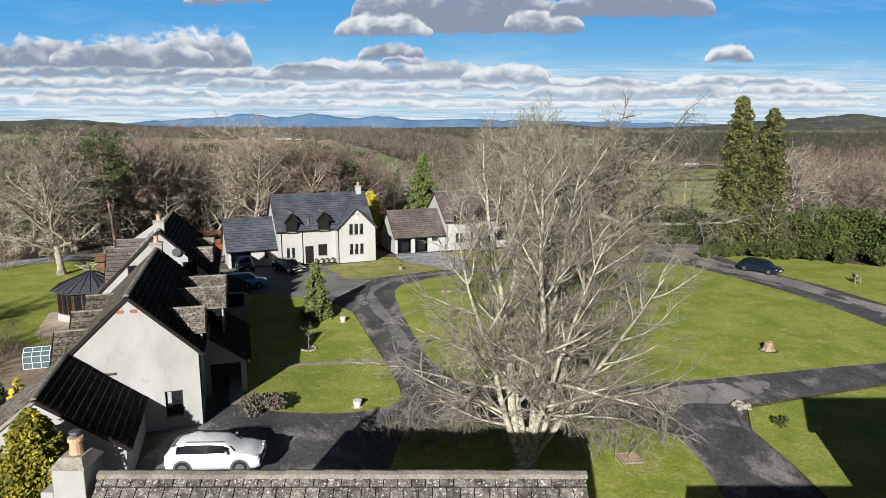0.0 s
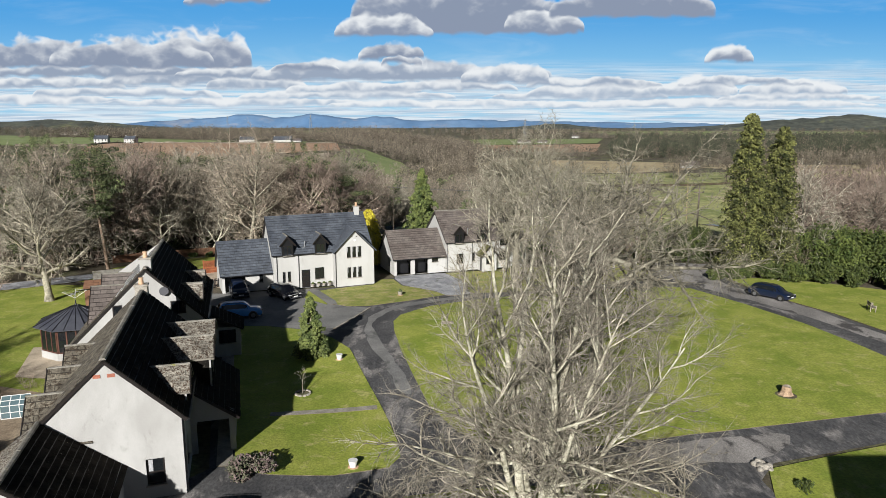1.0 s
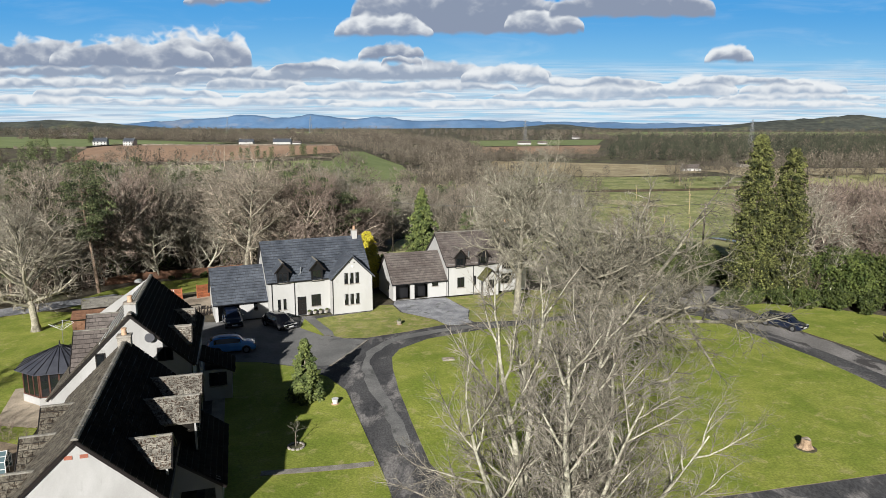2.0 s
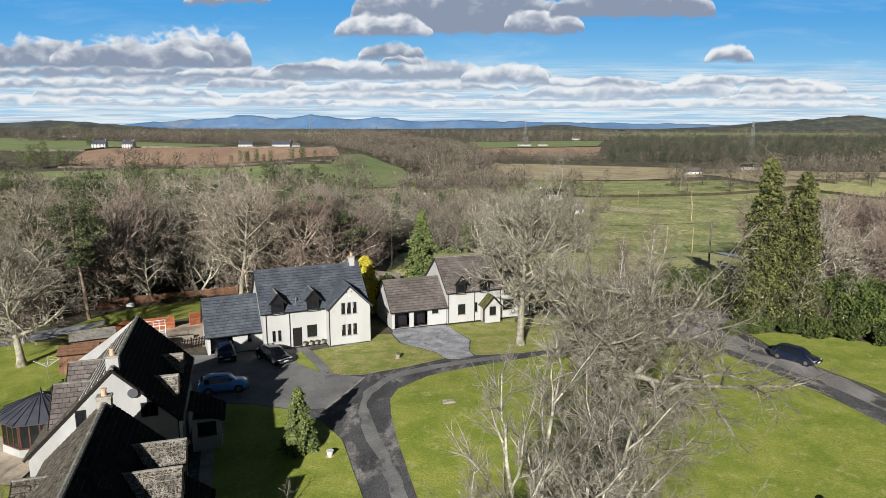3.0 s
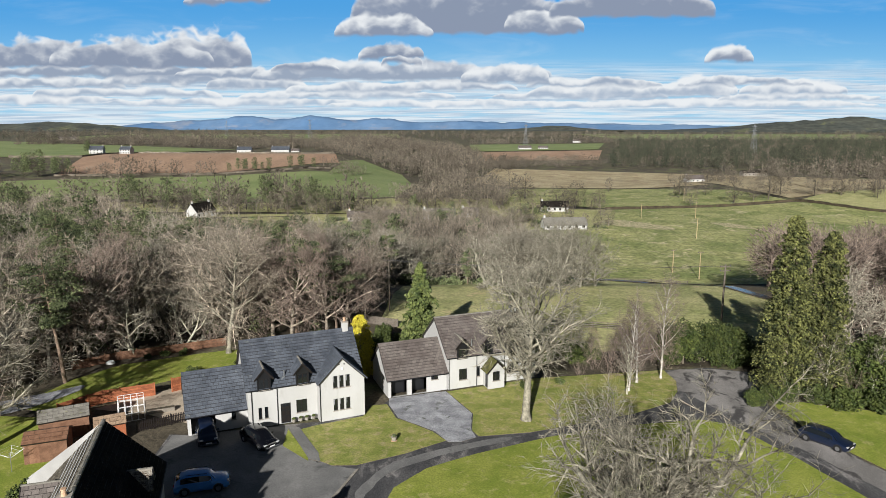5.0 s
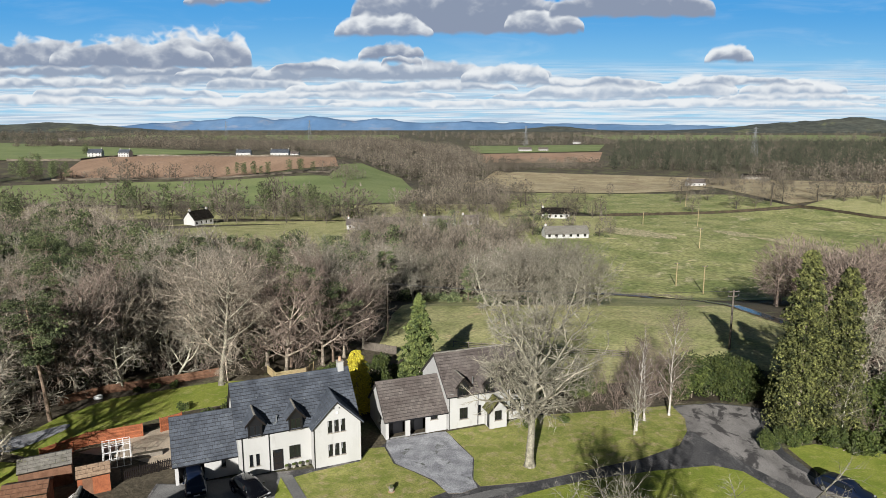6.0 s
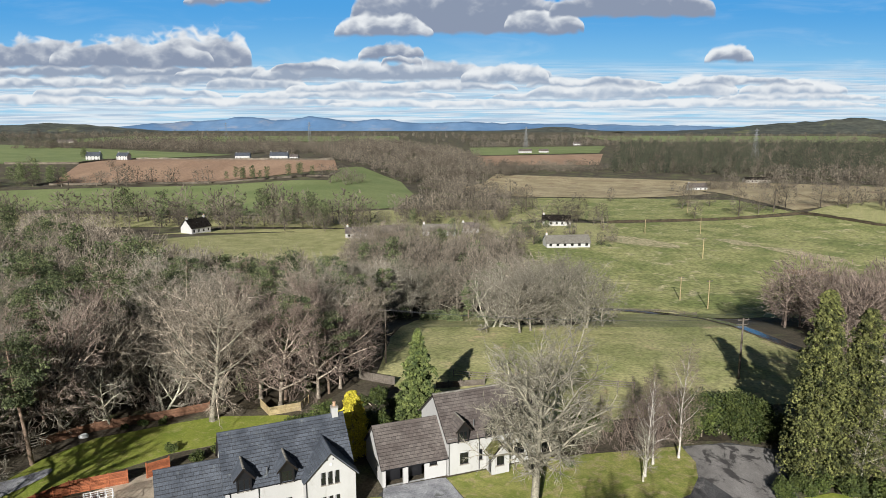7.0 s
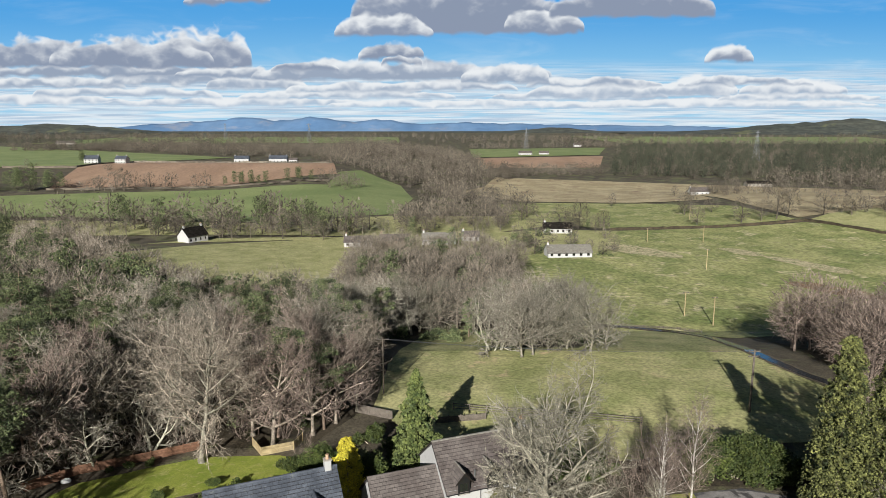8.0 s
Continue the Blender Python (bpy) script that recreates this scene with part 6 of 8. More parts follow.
# -- the wood: a handful of grown trees, and copies of them --
KINDS = []
for seed, hgt, stems, spread, bark, twigs, lab, up, crook, first in (
        (51, 14.5, 1, 1.0, BARK_GREY, BARK_BROWN, "bare brown woodland tree", .1, .13, .2), (52, 13.5, 1, 1.15, BARK_GREY, BARK_GREY, "bare grey woodland tree with a rounded crown", .0, .14, .15),
        (53, 12.5, 2, 1.1, BARK_PALE, TWIG_PALE, "crooked silvery lichened woodland tree", .0, .24, .15), (54, 15.0, 1, 1.0, BARK_BROWN, BARK_PURPLE, "bare purple-brown beech in the wood", .2, .12, .18),
        (55, 12.0, 1, 1.25, BARK_OAK, TWIG_OAK, "bare lichened oak in the wood, branched low", .0, .22, .1)):
    KINDS.append(bare_tree(seed, hgt, stems=stems, spread=spread, limbs=20 if stems == 1 else 17, bark=bark, twigs=twigs, label=lab, crook=crook, upright=up, fine=1.35, dense=1.05, kids=4, first=first, twig=1.45))
PINES = [pine(61, 15.0, "tall dark green pine with a bare trunk", .5), pine(62, 14.0, "dark pine with a wide ragged crown", .42, 1.2, 32), pine(63, 12.5, "green pine with a dense crown", .25, 1.1, 34)]
for tree in PINES:
    tree["category"] = "pine tree"
for i, k in enumerate(KINDS + PINES):
    k["group"] = "trees of the wood"
used = set()


def plant(ob, x, y, size, rng):
    """The first call moves the grown tree itself, later ones copy it."""
    if ob.name in used:
        ob = copy_thing(ob, Matrix())
    used.add(ob.name)
    return place(ob, x, y, rng.uniform(0, 360), size, lean=(rng.gauss(0, 2), rng.gauss(0, 2)))


def scatter(poly, gap, rng, choose, tall, avoid=()):
    """Trees over an outline, about `gap` apart."""
    xs, ys = [p[0] for p in poly], [p[1] for p in poly]
    y, n = min(ys), 0
    while y < max(ys):
        x = min(xs) + rng.uniform(0, gap)
        while x < max(xs):
            px, py = x + rng.uniform(-.4, .4) * gap, y + rng.uniform(-.4, .4) * gap
            if inside(np.array([px]), np.array([py]), poly)[0] and all(math.dist((px, py), a[:2]) > a[2] for a in avoid):
                plant(choose(px, py), px, py, tall(px, py) * rng.uniform(.82, 1.15), rng)
                n += 1
            x += gap
        y += gap * .9
    return n


rng = random.Random(5)


def west_mix(x, y):
    if rng.random() < (.58 if x < -50 or y > 130 else .26):
        return PINES[rng.randrange(3)]
    return KINDS[rng.choice((0, 0, 1, 2, 3, 1))]


def mid_mix(x, y):
    return PINES[2] if rng.random() < .05 else KINDS[rng.choice((1, 4, 4, 4, 2, 0, 1))]


scatter([(-92, 84), (-50, 84), (-46, 95), (-41, 101), (-30, 106), (-17, 106), (-13, 121), (-15, 146), (-60, 146), (-100, 130)], 5.7, rng, west_mix, lambda x, y: 1.0, ((-28.9, 101.5, 5), (-12.3, 116.5, 4)))
scatter([(-22, 150), (-14, 159), (-10, 172), (-5, 186), (2, 197), (12, 191), (13, 172), (15, 160), (24, 160), (30, 164), (30, 190), (4, 202), (-22, 196), (-34, 176)], 5.9, rng, mid_mix, lambda x, y: 1.0)
scatter([(44, 88), (60, 84), (84, 70), (104, 80), (92, 112), (64, 112), (48, 100)], 7.4, rng, lambda x, y: KINDS[rng.choice((3, 3, 0, 1, 2))], lambda x, y: .86)
for kind, x, y, size in ((1, -44, 30, .95), (0, -51, 27, 1.0), (1, -38, 21, .9)):
    plant(KINDS[kind], x, y, size, rng)
place(copy_thing(PINES[0], Matrix()), -44.4, 89.6, 60, 1.05)
for x, y, size in ((-44, 150, 1.25), (-50, 153, 1.2), (-39, 147, 1.15), (-46, 145, 1.1), (-56, 150, 1.15), (-68, 132, 1.2), (-74, 138, 1.25), (-80, 128, 1.2), (-62, 140, 1.1), (-86, 140, 1.2), (-57, 112, 1.05), (-52, 118, 1.05), (-35, 121, 1.0)):
    plant(PINES[2 if x > -60 else 1], x, y, size, rng)
for x, y, size in ((22, 178, 1.0), (25, 186, 1.1), (20, 194, .9), (27, 200, 1.0), (6, 176, .8), (9, 196, .9)):
    plant(PINES[2], x, y, size, rng)
for kind, x, y, size in ((3, -21.5, 105.8, 1.0), (3, -17.0, 108.8, .95), (3, -24.8, 108.6, 1.0), (3, -14.6, 112.4, .85), (0, -20.0, 111.5, .95), (2, -36.2, 104.2, .85), (2, -40.8, 99.6, .8), (2, 9.4, 148.3, 1.0), (2, 11.0, 149.6, .95), (1, 14.4, 143.6, .95), (1, 16.6, 145.0, .9), (4, 20.0, 148.5, .85), (4, 27.7, 147.2, 1.05), (4, 24.0, 151.0, .9), (4, 31.5, 150.0, .8)):
    plant(KINDS[kind], x, y, size, rng)


def mass(name, places, shapes, material, label, category, seed=3):
    """Many trees of a few shapes in one mesh."""
    g = random.Random(seed)
    vs, fs, base = [], [], 0
    for x, y, size in places:
        v, f = shapes[g.randrange(len(shapes))]
        a, k = g.uniform(0, 6.28), size * g.uniform(.85, 1.15)
        m = np.array(((math.cos(a), -math.sin(a), 0), (math.sin(a), math.cos(a), 0), (0, 0, 1))) * k
        m[2, 2] *= g.uniform(.9, 1.12)
        vs.append(np.array(v) @ m.T + (x, y, gz(x, y)))
        fs += [tuple(base + i for i in t) for t in f]
        base += len(v)
    return tagged(part(name, (np.concatenate(vs).tolist(), fs), material), label, category, kind="stuff")


def over(poly, gap, seed, size=1.0, chance=1.0):
    g = random.Random(seed)
    xs, ys = [p[0] for p in poly], [p[1] for p in poly]
    out, y = [], min(ys)
    while y < max(ys):
        x = min(xs)
        while x < max(xs):
            px, py = x + g.uniform(-.45, .45) * gap, y + g.uniform(-.45, .45) * gap
            if g.random() < chance and inside(np.array([px]), np.array([py]), poly)[0]:
                out.append((px, py, size * g.uniform(.8, 1.2)))
            x += gap
        y += gap * .92
    return out


def fuzzy_shape(seed, hgt, slim, count, thick, low=.2):
    """A light tree for joined masses: trunk, some limbs, and a rounded crown of many thin spikes."""
    g = random.Random(seed)
    w = Wood(seed)
    w.tube([Vector((0, 0, -.4)), Vector((g.gauss(0, .2), g.gauss(0, .2), hgt * .45)), Vector((g.gauss(0, .5), g.gauss(0, .5), hgt * .85))], hgt * .02, hgt * .004, 4, w.crown)
    mid = low + (1 - low) * .45
    for k in range(12):
        a, q = k * 2.4, g.uniform(low, .75)
        e = Vector((math.cos(a) * hgt * slim * g.uniform(.5, .9), math.sin(a) * hgt * slim * g.uniform(.5, .9), hgt * (q + g.uniform(.1, .25))))
        w.twig(Vector((0, 0, hgt * q * .8)), e, hgt * .008)
    for _ in range(count):
        v = Vector((g.gauss(0, 1), g.gauss(0, 1), g.gauss(0, 1))).normalized()
        k = (1 + .28 * noise.noise(v * 2.2 + Vector((seed, 0, 0)))) * g.uniform(.45, 1) ** .5
        p = Vector((v.x * hgt * slim * k, v.y * hgt * slim * k, hgt * (mid + (1 - mid) * v.z * k * .98)))
        d = (Vector((v.x, v.y, v.z * .8 + .45)) + Vector((g.gauss(0, .45), g.gauss(0, .45), g.gauss(0, .45)))).normalized()
        w.twig(p - d * hgt * .05, p + d * hgt * g.uniform(.03, .085), hgt * thick * g.uniform(.6, 1.3))
    return w.crown


SHAPES = [fuzzy_shape(91, 13, .36, 560, .0055), fuzzy_shape(92, 12, .42, 560, .0055), fuzzy_shape(93, 12.5, .33, 500, .006)]
FAR_SHAPES = [fuzzy_shape(94, 11, .40, 110, .019, .10), fuzzy_shape(95, 11, .36, 100, .019, .10), fuzzy_shape(96, 11, .45, 110, .020, .08)]
TINY_SHAPES = [fuzzy_shape(97, 11, .40, 28, .044, .05), fuzzy_shape(98, 12, .34, 26, .044, .05)]
TINY_PINES = [fuzzy_shape(99, 13, .24, 26, .046, .05), fuzzy_shape(100, 12, .28, 24, .046, .05)]


def pine_shape(seed, hgt):
    g = random.Random(seed)
    pts, outs = [], []
    for c in range(22):
        q = .26 + .70 * c / 22
        a = c * 2.4
        e = Vector((math.cos(a), math.sin(a), 0)) * hgt * .16 * g.uniform(.3, 1.1) + Vector((0, 0, q * hgt))
        for _ in range(26):
            v = Vector((g.gauss(0, 1), g.gauss(0, 1), g.gauss(0, 1))).normalized() * g.uniform(.6, 1)
            pts.append(e + Vector((v.x * hgt * .1, v.y * hgt * .1, v.z * hgt * .05)))
            outs.append(Vector((v.x, v.y, abs(v.z) + .5)).normalized())
    return sprays(pts, hgt * .042, g, outs, .7)


PINE_SHAPES = [pine_shape(95, 13), pine_shape(96, 12)]
mass("woodland_trees", over([(-100, 132), (-60, 146), (-15, 148), (-18, 156), (-38, 190), (-66, 196), (-110, 210), (-150, 180)], 6.6, 1, 1.0, .48), SHAPES, BARK_BROWN, "bare brown trees deep in the wood", "woodland", 1)
mass("woodland_pines", over([(-100, 132), (-60, 146), (-30, 150), (-38, 190), (-66, 196), (-110, 210), (-150, 180)], 8.5, 2, 1.0, .75), PINE_SHAPES, LEAF_PINE, "dark pines deep in the wood", "woodland", 2)
mass("woodland_trees", over([(-36, 188), (28, 186), (24, 250), (30, 276), (-2, 296), (-34, 294), (-32, 232)], 6.4, 3, .86, .92), SHAPES, BARK_BROWN, "bare grey trees below the valley houses", "woodland", 3)
mass("woodland_pines", over([(-30, 192), (28, 192), (30, 276), (-2, 290), (-30, 280)], 15, 4, .9, .6), PINE_SHAPES, LEAF_PINE, "scattered evergreens below the valley houses", "woodland", 4)
mass("woodland_trees", over([(-170, 196), (-108, 208), (-88, 214), (-118, 268), (-132, 262), (-150, 318), (-260, 330), (-260, 200)], 9, 5, .85, .5), SHAPES, BARK_BROWN, "bare brown wood beyond the paddock", "woodland", 5)
mass("woodland_pines", over([(-180, 200), (-120, 214), (-136, 262), (-156, 310), (-260, 326), (-260, 200)], 13, 6, 1.0, .72), PINE_SHAPES, LEAF_PINE, "dark pines beyond the paddock", "woodland", 6)
mass("woodland_trees", over([(66, 126), (100, 118), (124, 140), (110, 160), (84, 172), (72, 172), (67, 150)], 6.2, 7, .95), SHAPES, BARK_PURPLE, "bare purplish trees along the stream", "woodland", 7)


def bush_shape(seed, r, h):
    g = random.Random(seed)
    pts, outs = [], []
    for _ in range(260):
        v = Vector((g.gauss(0, 1), g.gauss(0, 1), abs(g.gauss(0, 1)))).normalized() * g.uniform(.7, 1.05)
        k = 1 + .35 * noise.noise(v * 2 + Vector((seed, 0, 0)))
        pts.append(Vector((v.x * r * k, v.y * r * k, v.z * h * k)))
        outs.append(v)
    return sprays(pts, .36, g, outs, .6)


BUSH_SHAPES = [bush_shape(1, 1.6, 1.8), bush_shape(2, 1.3, 2.4), bush_shape(3, 2.0, 1.5)]
mass("undergrowth", over([(-90, 90), (-54, 92), (-46, 101), (-40, 104.5), (-30, 109), (-17, 110), (-15, 124), (-18, 146), (-60, 150), (-100, 134)], 6.0, 11, 1.0, .6), BUSH_SHAPES, LEAF_PINE, "dark evergreen undergrowth in the wood", "undergrowth", 11)
mass("undergrowth", over([(-22, 156), (-8, 168), (4, 162), (14, 154), (34, 156), (38, 166), (28, 180), (-22, 186)], 6.5, 12, 1.0, .6), BUSH_SHAPES, LEAF_PINE, "dark evergreen undergrowth in the lower wood", "undergrowth", 12)
mass("garden_shrubs", [(40, 303, 1.2), (43, 309, 1.0), (46, 312, 1.3), (52, 318, 1.1), (57, 322, 1.2), (62, 312, 1.0), (47, 352, 1.3), (52, 356, 1.5), (64, 354, 1.2), (40, 330, 1.6), (36, 322, 1.5), (66, 300, .9), (69, 297, .8)], BUSH_SHAPES, LEAF_PINE, "dark evergreen garden shrubs round the bungalows", "shrubs", 13)
# ---- valley houses, hedges, far woods and hills ----
def cottage(x, y, turn, length, depth, eave, ridge, roof, label, windows=4, chimneys=1, storeys=1, wall_mat=None):
    """A plain gabled house with windows along its front."""
    h = thing("house", x, y, turn, None, label, "house")
    W = wall_mat or CLEAN_RENDER
    l, d = length / 2, depth / 2
    holes = []
    for s in range(storeys):
        for k in range(windows):
            c = length * (k + .5) / windows
            holes.append((c - .55, c + .55, .9 + s * 2.5, 2.1 + s * 2.5))
    wall(h, (-l, -d), (l, -d), -.5, eave, holes, None, .3, W)
    for o in holes:
        window(h, (-l, -d), (l, -d), *o, 2, .09, sill=False)
    wall(h, (l, -d), (l, d), -.5, eave, [], (d, ridge - .1), .3, W)
    wall(h, (l, d), (-l, d), -.5, eave, [], None, .3, W)
    wall(h, (-l, d), (-l, -d), -.5, eave, [], (d, ridge - .1), .3, W)
    k = (ridge - eave) / d
    o = .35
    slope(h, (-l - o, -d - o, eave - o * k), (l + o, -d - o, eave - o * k), (l + o, 0, ridge), (-l - o, 0, ridge), roof, 1.2, .6, .05, seed=int(x * 7 + y) % 97)
    slope(h, (l + o, d + o, eave - o * k), (-l - o, d + o, eave - o * k), (-l - o, 0, ridge), (l + o, 0, ridge), roof, 1.2, .6, .05, seed=int(x * 5 + y) % 97)
    for c in range(chimneys):
        chimney(h, -l + .6 + c * (length - 1.2), 0, ridge - .4, ridge + .9, .8, .6, 1, W)
    flatten(h)
    return h


cottage(51.3, 297.5, 4, 18, 8.5, 2.3, 5.0, RIDGE, "long white bungalow with a grey roof in the valley", 6, 1)
cottage(58.5, 366, -4, 14, 7, 2.8, 5.6, DARK_SHADE_TILE, "white cottage with a dark roof among trees", 5, 1)
cottage(-37.5, 320, 2, 12, 7, 2.7, 5.0, TILE, "low white house with a brown roof", 4, 1)
cottage(-22, 326, 3, 13, 7, 2.7, 5.2, TILE, "low pinkish house with a brown roof", 4, 1, 1, STUMP_WOOD)
cottage(-2, 330, 3, 15, 7.5, 2.8, 5.4, RIDGE, "long white house with a grey roof", 5, 1)
cottage(13, 340, 0, 8, 6, 2.6, 4.8, TILE, "small white house among bare trees", 3, 1)
cottage(-112.5, 324, 62, 11, 7, 3.2, 6.8, DARK_SHADE_TILE, "white cottage with a black roof", 4, 2, 1)
cottage(-374, 746, 10, 14, 9, 5.2, 9.0, SLATE, "white farmhouse with a slate roof", 4, 2, 2)
cottage(-343, 748, -6, 12, 8, 5.2, 8.4, SLATE, "white farmhouse beside the ploughed field", 4, 2, 2)
cottage(-225, 782, 4, 16, 8, 4.4, 7.6, SLATE, "white farm cottage on the far slope", 4, 1)
cottage(-184, 782, 0, 20, 8, 4.4, 8.0, SLATE, "white steading with a grey roof", 5, 2)
cottage(-166, 776, 0, 9, 7, 3.4, 5.6, TILE, "small stone farm building", 3, 0)
cottage(153, 1283, 4, 24, 10, 4, 8, TILE, "distant white farm steading", 7, 0)
cottage(190, 1300, -4, 18, 9, 3.5, 7, TILE, "distant brown-roofed farm building", 5, 0)
cottage(215, 590, 0, 15, 8, 3, 6.2, TILE, "white cottage with a pinkish roof", 4, 1)
cottage(318, 704, 0, 24, 10, 3, 5.5, DARK_SHADE_TILE, "long low farm shed with a dark roof", 6, 0, 1, STONE)
cottage(330, 1690, 0, 18, 9, 4, 7.5, TILE, "white farmhouse far across the valley", 5, 1)
cottage(-820, 1500, 0, 40, 12, 3, 7, TILE, "long low farm shed far away", 8, 0, 1, STONE)


def strip(name, points, height, width, material, label, category, wave=0.0, step=2.5, lift=0.0):
    """A wall or bank that follows the ground along a line."""
    verts, faces = [], []
    line = []
    for a, b in zip(points, points[1:]):
        k = max(1, int(math.dist(a, b) / step))
        line += [(a[0] + (b[0] - a[0]) * j / k, a[1] + (b[1] - a[1]) * j / k) for j in range(k)]
    line.append(points[-1])
    for i, (x, y) in enumerate(line):
        x0, y0 = line[max(i - 1, 0)]
        x1, y1 = line[min(i + 1, len(line) - 1)]
        d = Vector((x1 - x0, y1 - y0)).normalized()
        h = height * (1 + wave * noise.noise((x * .4, y * .4, 3)))
        z = gz(x, y) + lift
        for s, t in ((-1, 0), (-.8, 1), (.8, 1), (1, 0)):
            verts.append((x - d.y * width / 2 * s, y + d.x * width / 2 * s, z - .2 + (h + .2) * t))
    for i in range(len(line) - 1):
        for k in range(3):
            faces.append((i * 4 + k, i * 4 + k + 1, i * 4 + k + 5, i * 4 + k + 4))
    faces += [(0, 1, 2, 3), tuple(len(verts) - 1 - k for k in range(4))]
    return tagged(part(name, (verts, faces), material), label, category)


strip("stone_wall", [(88, 376), (140, 384), (198, 390)], 1.3, .7, FLOOR_DARK, "low grey dry-stone wall across the pasture", "wall", .3)
strip("stone_wall", [(198, 390), (214, 350), (236, 322)], 1.5, 1.1, FLOOR_DARK, "dark stone wall and verge at the pasture's edge", "wall", .3)
strip("hedge", [(-434, 690), (-362, 692), (-345, 780), (-118, 752)], 1.8, 2.0, WOODS_FAR, "thin brown field hedge", "hedge", .6, 6)
strip("hedge", [(-300, 533), (-180, 545), (-98, 600), (-96, 648)], 1.3, 1.6, WOODS_FAR, "thin brown field hedge", "hedge", .6, 6)

# hedgerow and garden trees of the valley
lone = []
for x, y, size in ((66, 298, .55), (72, 304, .62), (63, 310, .5), (38, 300, .6), (34, 308, .7), (70, 372, .75), (78, 366, .8), (46, 374, .6), (140, 392, 1.0), (166, 396, 1.3), (178, 398, 1.1), (188, 401, 1.5), (196, 404, 1.4), (216, 404, 1.2), (228, 398, 1.0), (240, 384, .9), (250, 372, 1.1), (262, 368, 1.0), (66, 372, 1.0), (72, 378, 1.1), (84, 374, .9), (62, 380, 1.0),
                    (150, 440, 1.2), (158, 452, 1.3), (170, 448, 1.1), (126, 264, .0), (-104, 334, .7), (-122, 332, .8), (-97, 330, .9), (-90, 336, .7), (-130, 326, .6), (-82, 342, .9), (-75, 336, 1.0), (-68, 344, 1.1), (-62, 340, .9), (-56, 336, .9),
                    (-48, 346, .7), (-40, 356, .8), (-30, 362, .9), (-20, 352, .8), (-8, 360, .8), (6, 366, .9), (16, 372, 1.0), (24, 380, 1.1), (30, 372, .9), (20, 360, .7), (-140, 350, .8), (-150, 340, .9), (-160, 344, .7), (-172, 352, .8), (-128, 344, .7), (10, 400, .8), (0, 410, .8), (-16, 406, .7),
                    (40, 430, .7), (56, 440, .7), (30, 448, .8), (120, 500, .8), (200, 560, .9), (190, 575, .8), (236, 590, .9), (250, 600, 1.0), (228, 600, .7)):
    if size:
        lone.append((x, y, size))
mass("valley_trees", lone, SHAPES, WOODS_FAR, "bare trees round the valley houses and hedgerows", "woodland", 8)
mass("valley_pines", [(-47, 352, .9), (-58, 350, 1.0), (-80, 350, .8), (-135, 340, .7), (8, 318, .7), (4, 312, .8), (30, 306, .8), (36, 312, .7), (-60, 344, .8), (76, 374, .6), (-15, 350, .9)], PINE_SHAPES, LEAF_PINE, "dark evergreens round the valley houses", "woodland", 9)


def far_trees(name, spots_, material, label, shapes=None, seed=1, tall=11.0):
    """Far trees in one mesh; a spot is x, y and the tree's height."""
    return mass(name, [(x, y, h / tall) for x, y, h in spots_], shapes or TINY_SHAPES, material, label, "woodland", seed)


def spots(poly, gap, tall, seed, chance=1.0):
    rg = random.Random(seed)
    xs, ys = [p[0] for p in poly], [p[1] for p in poly]
    out, y = [], min(ys)
    while y < max(ys):
        x = min(xs)
        while x < max(xs):
            px, py = x + rg.uniform(-.5, .5) * gap, y + rg.uniform(-.5, .5) * gap
            if rg.random() < chance and inside(np.array([px]), np.array([py]), poly)[0]:
                out.append((px, py, tall * rg.uniform(.7, 1.25)))
            x += gap
        y += gap
    return out


far_trees("far_wood", spots([(-140, 760), (-60, 700), (-20, 640), (30, 560), (22, 700), (80, 760), (110, 860), (60, 920), (56, 1180), (0, 1500), (-160, 1500), (-220, 1100), (-130, 850)], 12, 12, 1), WOODS_FAR, "brown leafless woodland filling the valley", None, 1)
far_trees("far_wood", spots([(60, 820), (190, 830), (216, 900), (60, 930)], 11, 11, 2), WOODS_FAR, "brown leafless woodland belt", None, 2)
far_trees("plantation", spots([(200, 830), (330, 780), (420, 760), (620, 900), (900, 1300), (1050, 1620), (420, 1620), (300, 1200)], 13, 16, 3, .7), PINES_FAR, "dark conifer plantation", TINY_PINES, 3, 13)
far_trees("far_wood", spots([(190, 812), (330, 760), (420, 740), (640, 900), (920, 1300), (1050, 1620), (420, 1620), (290, 1200)], 20, 13, 31, .4), WOODS_FAR, "brown leafless trees mixed into the plantation", FAR_SHAPES, 31)
far_trees("far_wood", spots([(320, 740), (440, 640), (720, 700), (1300, 1200), (1500, 1700), (1060, 1600), (880, 1240), (620, 870)], 15, 14, 4), WOODS_FAR, "brown leafless woodland on the valley floor", None, 4)
far_trees("far_wood", spots([(10, 540), (40, 530), (60, 545), (12, 640), (-20, 660)], 10, 11, 5, .8), WOODS_FAR, "thin brown trees beside the fields", FAR_SHAPES, 5)
far_trees("far_wood", spots([(216, 540), (430, 620), (330, 690), (216, 650)], 14, 9, 6, .5), WOODS_FAR, "brown scrub between pale fields", FAR_SHAPES, 6)
far_trees("far_wood", spots([(216, 392), (420, 440), (430, 474), (216, 416)], 9, 12, 7, .5), WOODS_FAR, "hedgerow of bare trees", FAR_SHAPES, 7)
far_trees("far_wood", spots([(-6, 360), (40, 384), (60, 430), (44, 520), (10, 540), (-24, 440), (-40, 380)], 11, 13, 17, .55), WOODS_FAR, "bare trees behind the valley houses", FAR_SHAPES, 17)
